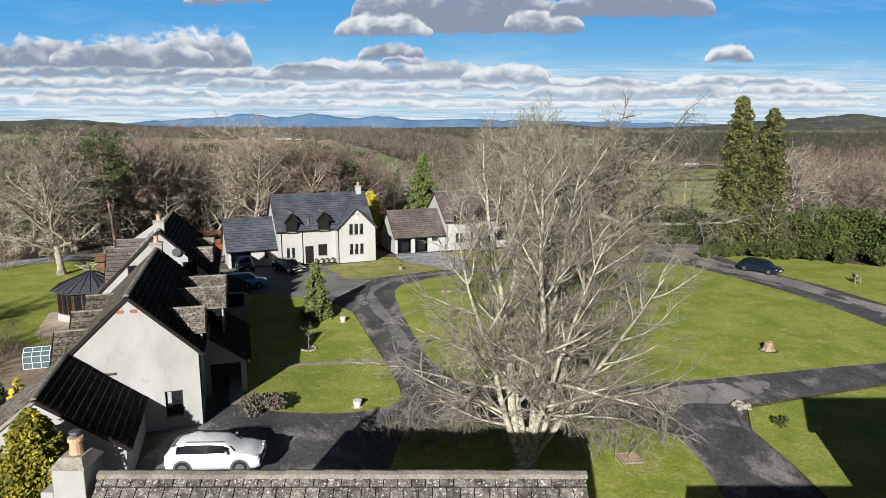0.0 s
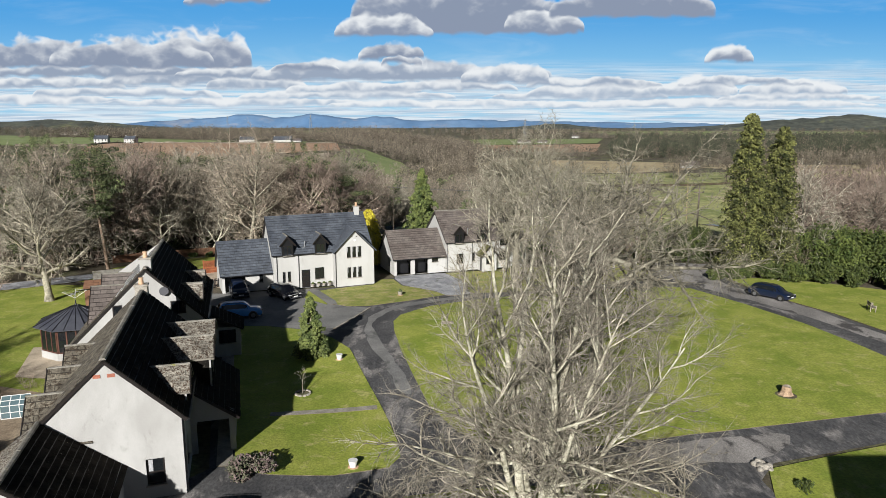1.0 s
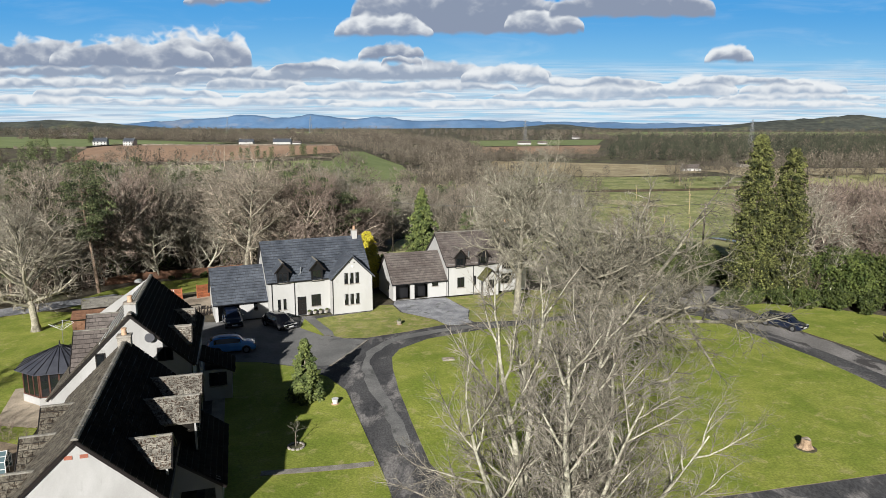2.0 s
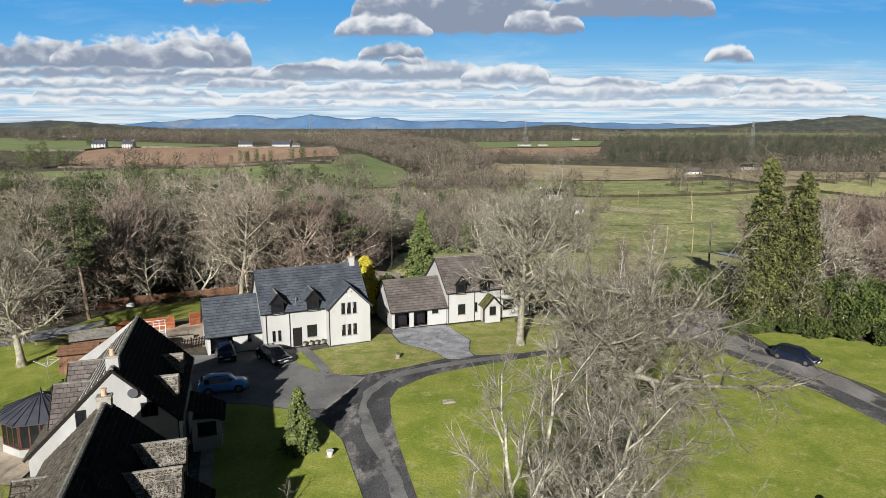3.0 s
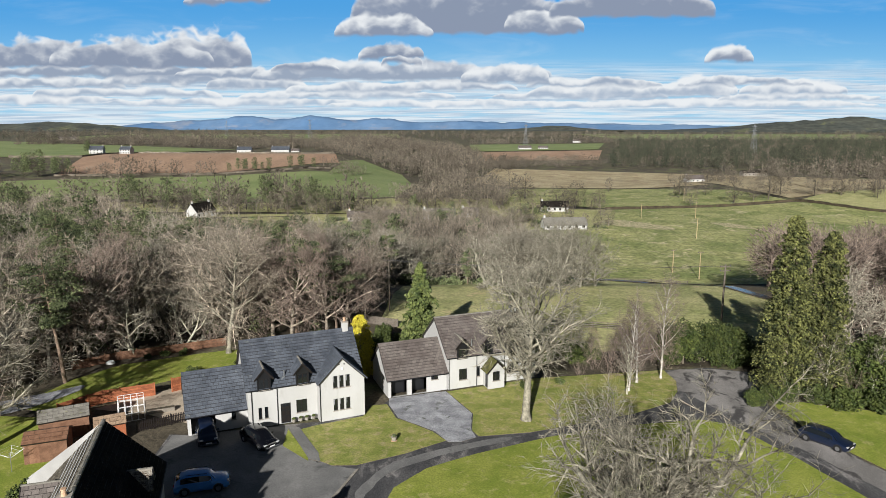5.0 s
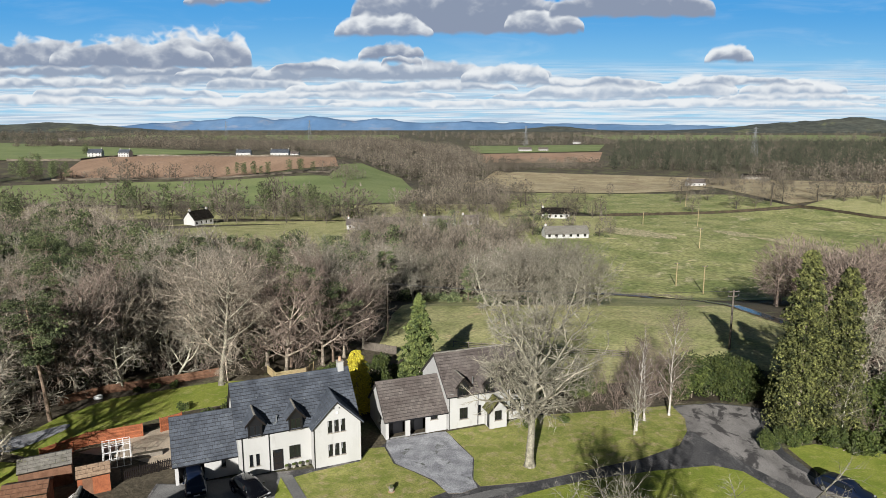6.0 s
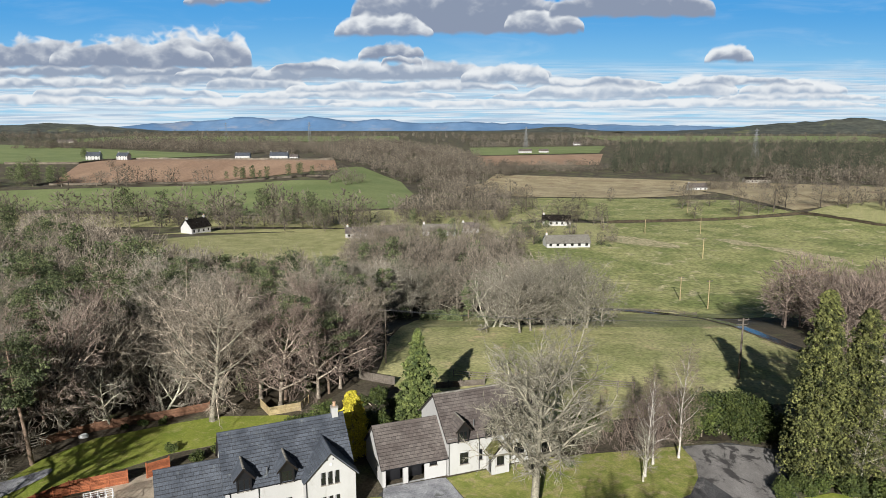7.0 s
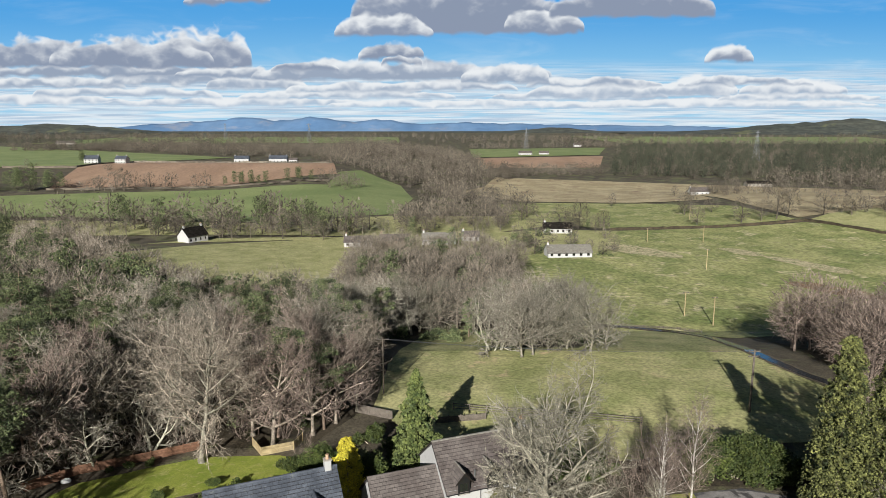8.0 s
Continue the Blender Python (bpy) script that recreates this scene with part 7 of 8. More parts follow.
far_trees("far_wood", spots([(-250, 336), (-100, 338), (-40, 352), (-30, 392), (-100, 384), (-250, 396)], 10, 15, 18, .6), WOODS_FAR, "belt of bare trees above the paddock", FAR_SHAPES, 18)
far_trees("far_wood", spots([(60, 304), (92, 368), (40, 372), (20, 344), (28, 306)], 11, 9, 19, .35), WOODS_FAR, "bare garden trees round the bungalows", FAR_SHAPES, 19)
far_trees("far_wood", spots([(-300, 640), (-430, 700), (-440, 720), (-300, 660)], 13, 8, 20, .3), WOODS_FAR, "thin hedgerow trees", FAR_SHAPES, 20)
far_trees("far_pines", spots([(-420, 500), (-280, 520), (-262, 534), (-300, 540), (-420, 526)], 8, 15, 8, .45), LEAF_PINE, "row of dark pines along the field", PINE_SHAPES, 8, 12.5)
far_trees("far_wood", spots([(-420, 496), (-280, 516), (-200, 530), (-200, 540), (-300, 540), (-420, 526)], 8, 14, 28, .5), WOODS_FAR, "row of bare trees along the field", FAR_SHAPES, 28)
far_trees("far_pines", [(-172 + 4 * i + (i * 7 % 5), 556 + (i * 5 % 7), 10 + i % 3) for i in range(8)] + [(-126, 572, 13), (-118, 580, 14), (-108, 578, 12), (-122, 590, 13), (-382, 742, 14), (-386, 748, 13)], LEAF_PINE, "clump of dark pines in the field", PINE_SHAPES, 9, 12.5)
far_trees("far_pines", spots([(-200, 338), (-60, 342), (-40, 356), (-60, 384), (-200, 380)], 14, 14, 21, .6), LEAF_PINE, "dark pines above the paddock", PINE_SHAPES, 21, 12.5)
far_trees("far_wood", [(-262 + 16 * i + (i * 11 % 9), 540 + (i * 7 % 5), 12 + i % 4) for i in range(6)] + [(-104 + 5 * i, 600 + (i * 17 % 30), 10) for i in range(6)] + [(-90 + 3 * i, 560 + 12 * (i % 4), 9) for i in range(8)], WOODS_FAR, "scattered bare hedgerow trees", FAR_SHAPES, 10)
far_trees("far_wood", spots([(-600, 1150), (-260, 920), (-140, 900), (-230, 1200), (-700, 1500)], 16, 13, 11), WOODS_FAR, "brown woodland beyond the ploughed field", None, 11)
for belt, gap, tall, k in (([(-700, 1110), (-80, 1165), (-90, 1215), (-700, 1190)], 11, 14, 51), ([(-860, 1780), (-190, 1660), (-180, 1720), (-860, 1850)], 18, 16, 52), ([(60, 2080), (700, 2380), (680, 2460), (60, 2160)], 20, 17, 53),
                           ([(330, 1640), (1050, 1650), (1150, 1760), (330, 1760)], 17, 16, 54), ([(-1500, 2080), (-560, 2080), (-560, 2150), (-1500, 2160)], 20, 18, 55), ([(60, 1560), (300, 1620), (290, 1670), (60, 1610)], 14, 14, 56)):
    far_trees("far_wood", spots(belt, gap, tall, k, .85), WOODS_FAR, "dark belt of far bare trees", None, k)
far_trees("far_wood", spots([(-2000, 1900), (2300, 1750), (2700, 2600), (-2300, 2700)], 50, 15, 12, .6), WOODS_FAR, "far patchwork of brown woods", None, 12)
far_trees("far_pines", spots([(-2600, 2500), (-1000, 2600), (-900, 3300), (-2600, 3300)], 50, 14, 13, .6), PINES_FAR, "far dark woods on the ridge", TINY_SHAPES, 13)
far_trees("far_pines", spots([(1700, 2700), (3000, 2600), (3200, 3400), (1900, 3300)], 55, 14, 15, .5), PINES_FAR, "far dark woods on the eastern hill", TINY_SHAPES, 15)
far_trees("far_pines", spots([(-900, 1500), (-300, 1420), (-400, 1560), (-1300, 1700)], 22, 13, 14, .7), PINES_FAR, "dark far tree belt", TINY_PINES, 14, 13)
drape("field", [(-260, 336), (-40, 350), (10, 352), (60, 392), (40, 440), (-30, 440), (-104, 388), (-260, 400)], ROUGH_GRASS, 0.25, 8.0, False, 0, "rough grass round the valley houses", "field")
drape("field", [(-60, 300), (24, 300), (70, 309), (91, 372), (60, 376), (-40, 348), (-110, 334), (-130, 312), (-70, 334)], ROUGH_GRASS, 0.22, 6.0, False, 0, "garden grass round the valley houses", "field")
drape("field", [(200, 400), (430, 480), (470, 640), (300, 700), (60, 800), (40, 690), (150, 650), (210, 580)], STUBBLE, 0.35, 12.0, False, 0, "brown rough grazing beyond the wall", "field")


def hills(name, y, x0, x1, shape, material, label, depth=300, step=30, rough=0.06, seed=0, foot=-6.0):
    """A range of hills: a long ridge with a front and a back slope."""
    xs = np.arange(x0, x1 + 1, step)
    verts, faces = [], []
    for x in xs:
        h = shape(x)
        h = max(0, h * (1 + rough * (noise.noise((x * .004, seed, 0)) + .5 * noise.noise((x * .016, seed, 4)))))
        for t, k in ((-1, 0), (-.6, .35), (-.25, .8), (0, 1), (.3, .8), (1, 0)):
            n = 1 + .12 * noise.noise((x * .006, t * 3, seed + 2))
            verts.append((x, y + depth * t, foot + (h - foot) * k * (n if 0 < k < 1 else 1)))
    w = 6
    for i in range(len(xs) - 1):
        for k in range(w - 1):
            faces.append((i * w + k, (i + 1) * w + k, (i + 1) * w + k + 1, i * w + k + 1))
    return tagged(part(name, (verts, faces), material, smoothed=True), label, "hills", kind="structure")


def bumps(*parts_):
    return lambda x: sum(h * math.exp(-((x - c) / w) ** 2) for c, w, h in parts_)


# the blue of distance haze is put into the mountains' base colour
HAZE_BLUE = surface("far_blue_hills", (0.075, 0.15, 0.27), (0.12, 0.20, 0.32), 420.0, 1.0, 0.0, 0.01, 0.1, third=(0.18, 0.21, 0.27), third_size=260, third_at=(.55, .7))
HILL_WOOD = surface("wooded_hill", (0.042, 0.048, 0.042), (0.075, 0.078, 0.062), 120.0, 1.0, 0.0, 0.03, 0.35, third=(0.12, 0.125, 0.06), third_size=200, third_at=(.58, .66))
hills("backdrop_mountains", 4650, -3600, 3600, bumps((-1800, 360, 36), (-1330, 260, 46), (-900, 300, 48), (-480, 260, 34), (-1050, 1500, 28), (150, 500, 32), (900, 700, 30), (1700, 500, 24)), HAZE_BLUE, "far mountains on the horizon, coloured haze-blue", 250, 30, .28, 3, -10.0)
hills("backdrop_hill_west", 3300, -3400, -600, bumps((-2500, 600, 46), (-1750, 350, 30)), HILL_WOOD, "dark wooded far ridge", 350, 25, .22, 5)
hills("backdrop_hill_east", 3500, 900, 4200, bumps((2000, 380, 56), (2700, 520, 46), (1500, 350, 16)), HILL_WOOD, "brown heath-covered far hill", 350, 25, .2, 7)
hills("backdrop_hill_mid", 3900, -700, 1400, bumps((650, 220, 24), (100, 300, 6)), HILL_WOOD, "low wooded far hill", 250, 25, .3, 9)

# ---- cars ----
def car(x, y, turn, paint, label, length=4.4, width=1.82, height=1.6, suv=True, roof_bars=False, z=None):
    """A parked car: body, glass, wheels with tyres and rims, lamps, mirrors and plates. Its nose points along +x."""
    c = thing("car", x, y, turn, (gz(x, y) + .07) if z is None else z, label, "car")
    L, w = length / 2, width / 2
    hood, belt = (.98, 1.02) if suv else (.82, .90)
    low = .30 if suv else .22
    # stations along the length: x, sill, shoulder height, roof height, roof half width
    st = [(-L, .45, .72, .74, .62 * w), (-L + .06, low, belt - .02, belt, .70 * w), (-L + .22, low, belt, belt + .18, .66 * w), (-L + .55, low, belt, height - .10, .68 * w), (-L + .95, low, belt, height - .01, .72 * w),
          (-.15, low, belt, height, .74 * w), (.45, low, belt, height - .05, .72 * w), (.75, low, belt, height - .20, .70 * w), (L - 1.08, low, hood, hood + .05, .80 * w), (L - .6, low, hood - .04, hood + .01, .78 * w),
          (L - .18, low, hood - .16, hood - .10, .72 * w), (L, .42, .62, .64, .66 * w)]
    verts, faces = [], []
    for i, (sx, zl, zb, zr, rw) in enumerate(st):
        k = .90 if i in (0, len(st) - 1) else (.97 if i in (1, len(st) - 2) else 1)
        for yy, zz in ((-w * k * .96, zl), (-w * k, zl + .22), (-w * k, (zl + zb) / 2 + .1), (-w * k * .95, zb), (-rw, zr - .03), (-rw * .6, zr + .02), (rw * .6, zr + .02), (rw, zr - .03), (w * k * .95, zb), (w * k, (zl + zb) / 2 + .1), (w * k, zl + .22), (w * k * .96, zl)):
            verts.append((sx, yy, zz))
    n = 12
    for i in range(len(st) - 1):
        for k in range(n - 1):
            faces.append((i * n + k, i * n + k + 1, (i + 1) * n + k + 1, (i + 1) * n + k))
        faces.append((i * n + n - 1, i * n, (i + 1) * n, (i + 1) * n + n - 1))
    faces += [tuple(range(n)), tuple(range(len(st) * n - 1, (len(st) - 1) * n - 1, -1))]
    body = part("body", (verts, faces), paint, c, smoothed=False)
    body.data.polygons.foreach_set("use_smooth", [True] * len(body.data.polygons))

    def ring(i, k, push=0.012):
        p = Vector(verts[i * n + k])
        return p + Vector((0, math.copysign(push, p.y), push * .6))

    def pane(name, pts, mat=GLASS):
        pts = [Vector(p) for p in pts]
        nrm = (pts[1] - pts[0]).cross(pts[2] - pts[0]).normalized() * .02
        m = len(pts)
        part(name, ([tuple(p) for p in pts] + [tuple(p - nrm) for p in pts], [tuple(range(m)), tuple(range(2 * m - 1, m - 1, -1))]), mat, c)

    for s, (lo, hi) in ((-1, (3, 4)), (1, (8, 7))):
        def q(i, t, f=0.0):
            a, b = ring(i, lo), ring(i, hi)
            return a.lerp(b, t)
        for i0, i1, nm in ((3, 5, "side_window"), (5, 7, "side_window")):
            mid = [q(i, .88) for i in range(i0, i1 + 1)]
            bot = [q(i, .10) for i in range(i0, i1 + 1)]
            pts = bot + mid[::-1]
            pane(nm, pts if s < 0 else pts[::-1])
        tip = [q(7, .1), q(8, .1) + Vector((-.25, 0, .04)), q(7, .86)]
        pane("side_window", tip if s < 0 else tip[::-1])
    wsc = [ring(7, 4, 0.0), ring(8, 4, 0.0), ring(8, 7, 0.0), ring(7, 7, 0.0)]
    up = Vector((.012, 0, .022))
    a, b2, c2, d2 = (Vector(v) for v in wsc)
    pane("windscreen", [a.lerp(b2, .04) + up + Vector((0, .05, 0)), a.lerp(b2, .9) + up + Vector((0, .05, 0)), d2.lerp(c2, .9) + up - Vector((0, .05, 0)), d2.lerp(c2, .04) + up - Vector((0, .05, 0))])
    r0, r1, r2, r3 = ring(2, 4, 0), ring(3, 4, 0), ring(3, 7, 0), ring(2, 7, 0)
    up = Vector((-.02, 0, .02))
    pane("rear_window", [Vector(r1) + up + Vector((0, .05, -.03)), Vector(r0) + up + Vector((0, .05, .05)), Vector(r3) + up - Vector((0, .05, -.05)), Vector(r2) + up - Vector((0, .05, .03))])
    R = .35 if suv else .32
    for wx in (-L + .82, L - .86):
        for s in (-1, 1):
            part("wheel_arch", tube([(wx, s * (w - .06), R), (wx, s * (w + .008), R)], R + .08, 16), PLASTIC_GREY if suv else PAINT_BLACK, c)
            wheel = part("wheel", tube([(wx, s * (w - .22), R), (wx, s * (w - .20), R), (wx, s * (w + .0), R), (wx, s * (w + .02), R)], [R * .9, R, R, R * .92], 18), RUBBER, c)
            part("rim", tube([(wx, s * (w - .02), R), (wx, s * (w + .028), R)], [R * .66, R * .62], 10), ALLOY, wheel)
    for s in (-1, 1):
        box_part("headlight", (L - .20, L - .03, s * w * .70 - .17, s * w * .70 + .17, hood - .26, hood - .13), LAMP_GLASS, c, bevel=.02)
        box_part("tail_light", (-L - .005, -L + .10, s * w * .70 - .14, s * w * .70 + .14, belt - .22, belt - .06), LAMP_RED, c, bevel=.02)
        box_part("mirror", (.62, .76, s * (w + .08) - .09, s * (w + .08) + .09, belt + .02, belt + .16), paint, c, bevel=.03)
    box_part("grille", (L - .035, L + .012, -w * .45, w * .45, .50, hood - .28), PAINT_BLACK, c)
    box_part("bumper", (L - .10, L + .02, -w * .82, w * .82, .28, .42), PLASTIC_GREY, c, bevel=.03)
    box_part("rear_bumper", (-L - .02, -L + .10, -w * .82, w * .82, .30, .46), PLASTIC_GREY, c, bevel=.03)
    box_part("number_plate", (L + .012, L + .03, -.26, .26, .42, .53), PAINT_WHITE, c)
    box_part("number_plate", (-L - .03, -L - .012, -.26, .26, .60, .71), PLATE, c)
    if roof_bars:
        for s in (-1, 1):
            part("roof_rail", tube([(-L + .95, s * .66 * w, height + .05), (.45, s * .66 * w, height + .02)], .02, 5), PAINT_BLACK, c)
    return c


car(-10.35, 28.5, 3, CAR_WHITE, "white parked sport utility car with dark windows", 4.2, 1.8, 1.46, True, True)
car(-19.75, 65.4, 17, CAR_BLUE, "bright blue car parked on the shaded drive", 4.25, 1.78, 1.58, True, True)
car(-22.55, 74.6, -66.5, CAR_NAVY, "dark navy car parked before the garage door", 4.2, 1.8, 1.62, True)
car(-17.3, 73.6, -43, CAR_BLACK, "black car parked beside the front door path", 4.3, 1.8, 1.46, False)
car(35.75, 73.55, -53, CAR_NAVY, "dark blue estate car parked on the lane", 4.5, 1.8, 1.47, False)

# ---- hedges and shrubs ----
SHRUBS = [shrub(101, 1.6, 2.6, 1500, LEAF_GREEN, "dense dark green laurel shrub", .30), shrub(102, 2.6, 5.6, 5000, LEAF_GREEN, "tall dense evergreen laurel bush", .29, lumps=9), shrub(103, 1.2, 1.5, 800, LEAF_GREEN, "low rounded green shrub", .24)]
placed = set()
for kind, spots_ in ((1, ((30.6, 97.0, 1.05), (33.4, 97.6, 1.0), (36.0, 96.6, .95), (47.5, 83.5, 1.15), (51.0, 81.0, 1.2), (54.5, 77.5, 1.1), (46.0, 86.8, 1.0), (58.0, 73.5, 1.1), (49.0, 86.0, 1.2), (44.6, 88.0, .9), (-14.6, 97.5, .75), (-7.4, 95.0, .8), (-1.0, 100.5, .7), (62.5, 68, 1.1))),
                     (0, ((38.6, 96.0, 1.0), (28.8, 96.2, 1.0), (40.2, 82.4, .9), (42.6, 81.2, 1.0), (45.2, 80.8, 1.05), (37.2, 83.6, .8), (48.6, 79.6, 1.0), (52.0, 76.6, 1.0), (35.6, 96.2, .8), (-11.6, 98.5, 1.0), (-17.6, 99.0, .8), (-6.0, 103.0, .9), (0.6, 103.5, .8), (12.5, 96.5, .9), (15.6, 98.2, 1.0), (18.0, 97.5, 1.0), (40.0, 97.5, 1.1), (-9.0, 106.5, 1.0), (55.5, 72.5, 1.0), (33.2, 82.6, .7), (35.2, 84.2, .7))),
                     (2, ((-24.6, 92.0, 1.0), (-27.2, 90.6, .8), (-22.4, 94.6, .9), (-20.0, 95.2, .8), (-30.6, 93.0, .7), (-14.4, 94.0, .9), (-25.6, 95.5, .7), (-34.6, 100.6, .6), (-37.0, 99.8, .6), (-39.0, 98.9, .5), (9.4, 87.9, .6), (13.4, 89.0, .6), (-31.2, 60.0, .9), (-33.0, 63.6, 1.1), (-26.0, 35.0, 1.2), (-28.5, 33.0, 1.3)))):
    for x, y, k in spots_:
        ob = SHRUBS[kind] if kind not in placed else copy_thing(SHRUBS[kind], Matrix())
        placed.add(kind)
        place(ob, x, y, (x * 37 + y * 11) % 360, k)
heath = shrub(104, 1.15, 1.0, 1300, HEATH, "mounded heather shrub with pinkish flowers at the lawn corner", .17)
place(heath, -10.15, 35.1, 0)
# leafless thicket behind the birches, and brush at the wood's edge
brush = bare_tree(105, 5.6, 4, 0.95, 22, BARK_PURPLE, BARK_PURPLE, "bare reddish-brown thicket bush", "shrub", "bare_shrub", .72, 0, .045, .16, .7, False, .08, twig=1.7)
for i, (x, y, k) in enumerate(((21.5, 97.5, 1.1), (24.0, 98.5, 1.3), (26.5, 98.0, 1.25), (29.0, 99.0, 1.0), (19.0, 95.0, .8), (23.2, 94.2, 1.2), (27.6, 94.9, .8), (-20.6, 107.5, .8), (20.2, 91.6, .9), (22.4, 92.2, 1.1), (24.6, 95.8, 1.4), (18.6, 98.6, 1.0), (-47.5, 92.0, .8), (-52, 88, 1.0), (-49, 84, 1.0), (-46.5, 79.5, .9), (-50, 75, 1.1), (-53, 80, 1.1), (43.5, 84.0, 1.0), (46.0, 91.0, 1.2), (50.5, 88.0, 1.3), (54.5, 84.5, 1.3), (-16.2, 100.2, .9),
                               (66, 124, 1.0), (68, 132, 1.1), (18.0, 103.0, .7), (16.5, 92.2, .5), (-26.0, 108, 1.0), (-33.0, 106, 1.0), (-38, 104.5, 1.0), (-44.0, 100.5, 1.0), (-29.2, 47.4, .38), (-31.2, 46.2, .42), (-27.6, 46.6, .34), (-30.4, 44.4, .36), (-32.8, 48.4, .4))):
    place(brush if i == 0 else copy_thing(brush, Matrix()), x, y, i * 67, k)

# ---- fences ----
def panel_fence(points, material, label, height=1.6, span=1.8, category="fence", rails=False, pickets=0.0):
    """Posts with boards between them that follow the ground."""
    x0, y0 = points[0]
    f = thing("fence", x0, y0, 0, 0, label, category)
    for (ax, ay), (bx, by) in zip(points, points[1:]):
        n = max(1, round(math.dist((ax, ay), (bx, by)) / span))
        t = math.degrees(math.atan2(by - ay, bx - ax))
        for i in range(n + 1):
            px, py = ax + (bx - ax) * i / n - x0, ay + (by - ay) * i / n - y0
            g = gz(px + x0, py + y0)
            p = box_part("post", (-.05, .05, -.05, .05, -.2, height + .08), material, f)
            p.matrix_basis = pose(px, py, g, 0, 0, t)
            if i == n:
                break
            step = math.dist((ax, ay), (bx, by)) / n
            qx, qy = ax + (bx - ax) * (i + 1) / n, ay + (by - ay) * (i + 1) / n
            rise = math.degrees(math.atan2(gz(qx, qy) - g, step))
            m = pose(px, py, g, 0, 0, t) @ pose(0, 0, 0, 0, -rise, 0)
            if pickets:
                k, boards = int(step / pickets), []
                for j in range(k):
                    b = box_part("picket", (.05 + j * pickets, .05 + j * pickets + pickets * .55, -.012, .012, .08, height), material, f)
                    b.matrix_basis = m
                levels = (.3, height - .25)
            elif rails:
                levels = [height * q for q in (.3, .6, .92)]
            else:
                for j in range(int(height / .16)):
                    b = box_part("board", (.05, step - .05, -.015 + (j % 2) * .008, .012 + (j % 2) * .008, .06 + j * .16, .205 + j * .16), material, f)
                    b.matrix_basis = m
                levels = ()
            for z in levels:
                b = box_part("rail", (0, step, .012, .05, z - .05, z + .05), material, f)
                b.matrix_basis = m
    return f


panel_fence([(-39.5, 79.5), (-36.8, 83.2), (-32.1, 85.4)], WOOD_RED, "orange-red stained timber panel fence", 1.5)
panel_fence([(-30.6, 86.4), (-28.9, 88.0)], WOOD_RED, "short orange-red panel fence beside the garage", 1.7)
panel_fence([(-52, 88.0), (-46, 94.0)], WOOD_GREY, "weathered post and rail fence at the wood", 1.1, 2.0, rails=True)
panel_fence([(-46, 94.0), (-42.0, 98.2), (-35.2, 101.8), (-30.4, 104.6)], WOOD_BROWN, "red-brown slatted garden fence along the wood", 1.25, 1.8)
panel_fence([(-24.0, 105.6), (-22.2, 102.9), (-18.6, 104.6), (-18.0, 107.0)], WOOD_PALE, "new pale yellow timber fence round the compost", 1.15, 1.6)
panel_fence([(-29.9, 76.0), (-25.9, 78.6)], FRAME_DARK, "dark picket fence between drive and patio", 1.15, 1.6, pickets=.16)
panel_fence([(-12.0, 116.0), (-7.0, 113.6)], POLE_WOOD, "weathered buff board fence behind the garden", 1.3, 1.8)
panel_fence([(-1.0, 112.2), (5.9, 113.6)], POLE_WOOD, "grey board fence behind the brown-roofed house", 1.1, 1.8)
panel_fence([(1.5, 117.0), (8.5, 115.4), (16.0, 114.4), (27.0, 112.0)], POLE_WOOD, "post and rail meadow fence", 1.1, 2.2, rails=True)
panel_fence([(46, 194.0), (60, 191.5), (64, 186.0)], POLE_WOOD, "low dark post fence by the stream", .8, 3.5, rails=True)

# ---- garden things ----
def lawn_pot(x, y, material, label, s=1.0):
    p = thing("flower_pot", x, y, 0, gz(x, y) + .1, label, "flower pot")
    part("pot", tube([(0, 0, 0), (0, 0, .04 * s), (0, 0, .34 * s), (0, 0, .40 * s), (0, 0, .40 * s)], [.17 * s, .18 * s, .25 * s, .27 * s, .20 * s], 14), material, p)
    part("soil", tube([(0, 0, .34 * s), (0, 0, .36 * s)], .21 * s, 12), LITTER, p)
    part("base_slab", tube([(0, 0, -.02), (0, 0, .015)], .30 * s, 12), POT, p)
    return p


lawn_pot(-4.9, 36.35, PAINT_WHITE, "white round flower pot on the lawn")
lawn_pot(-8.15, 52.9, PAINT_WHITE, "white stone urn planter on the lawn")
tub = lawn_pot(-4.7, 73.7, STONE, "brown tub planter with dry plant on the lawn")
part("plant", tube([(0, 0, .36), (.05, 0, .55), (.12, .03, .66)], [.14, .22, .04], 7), LEAF_PINE, tub)


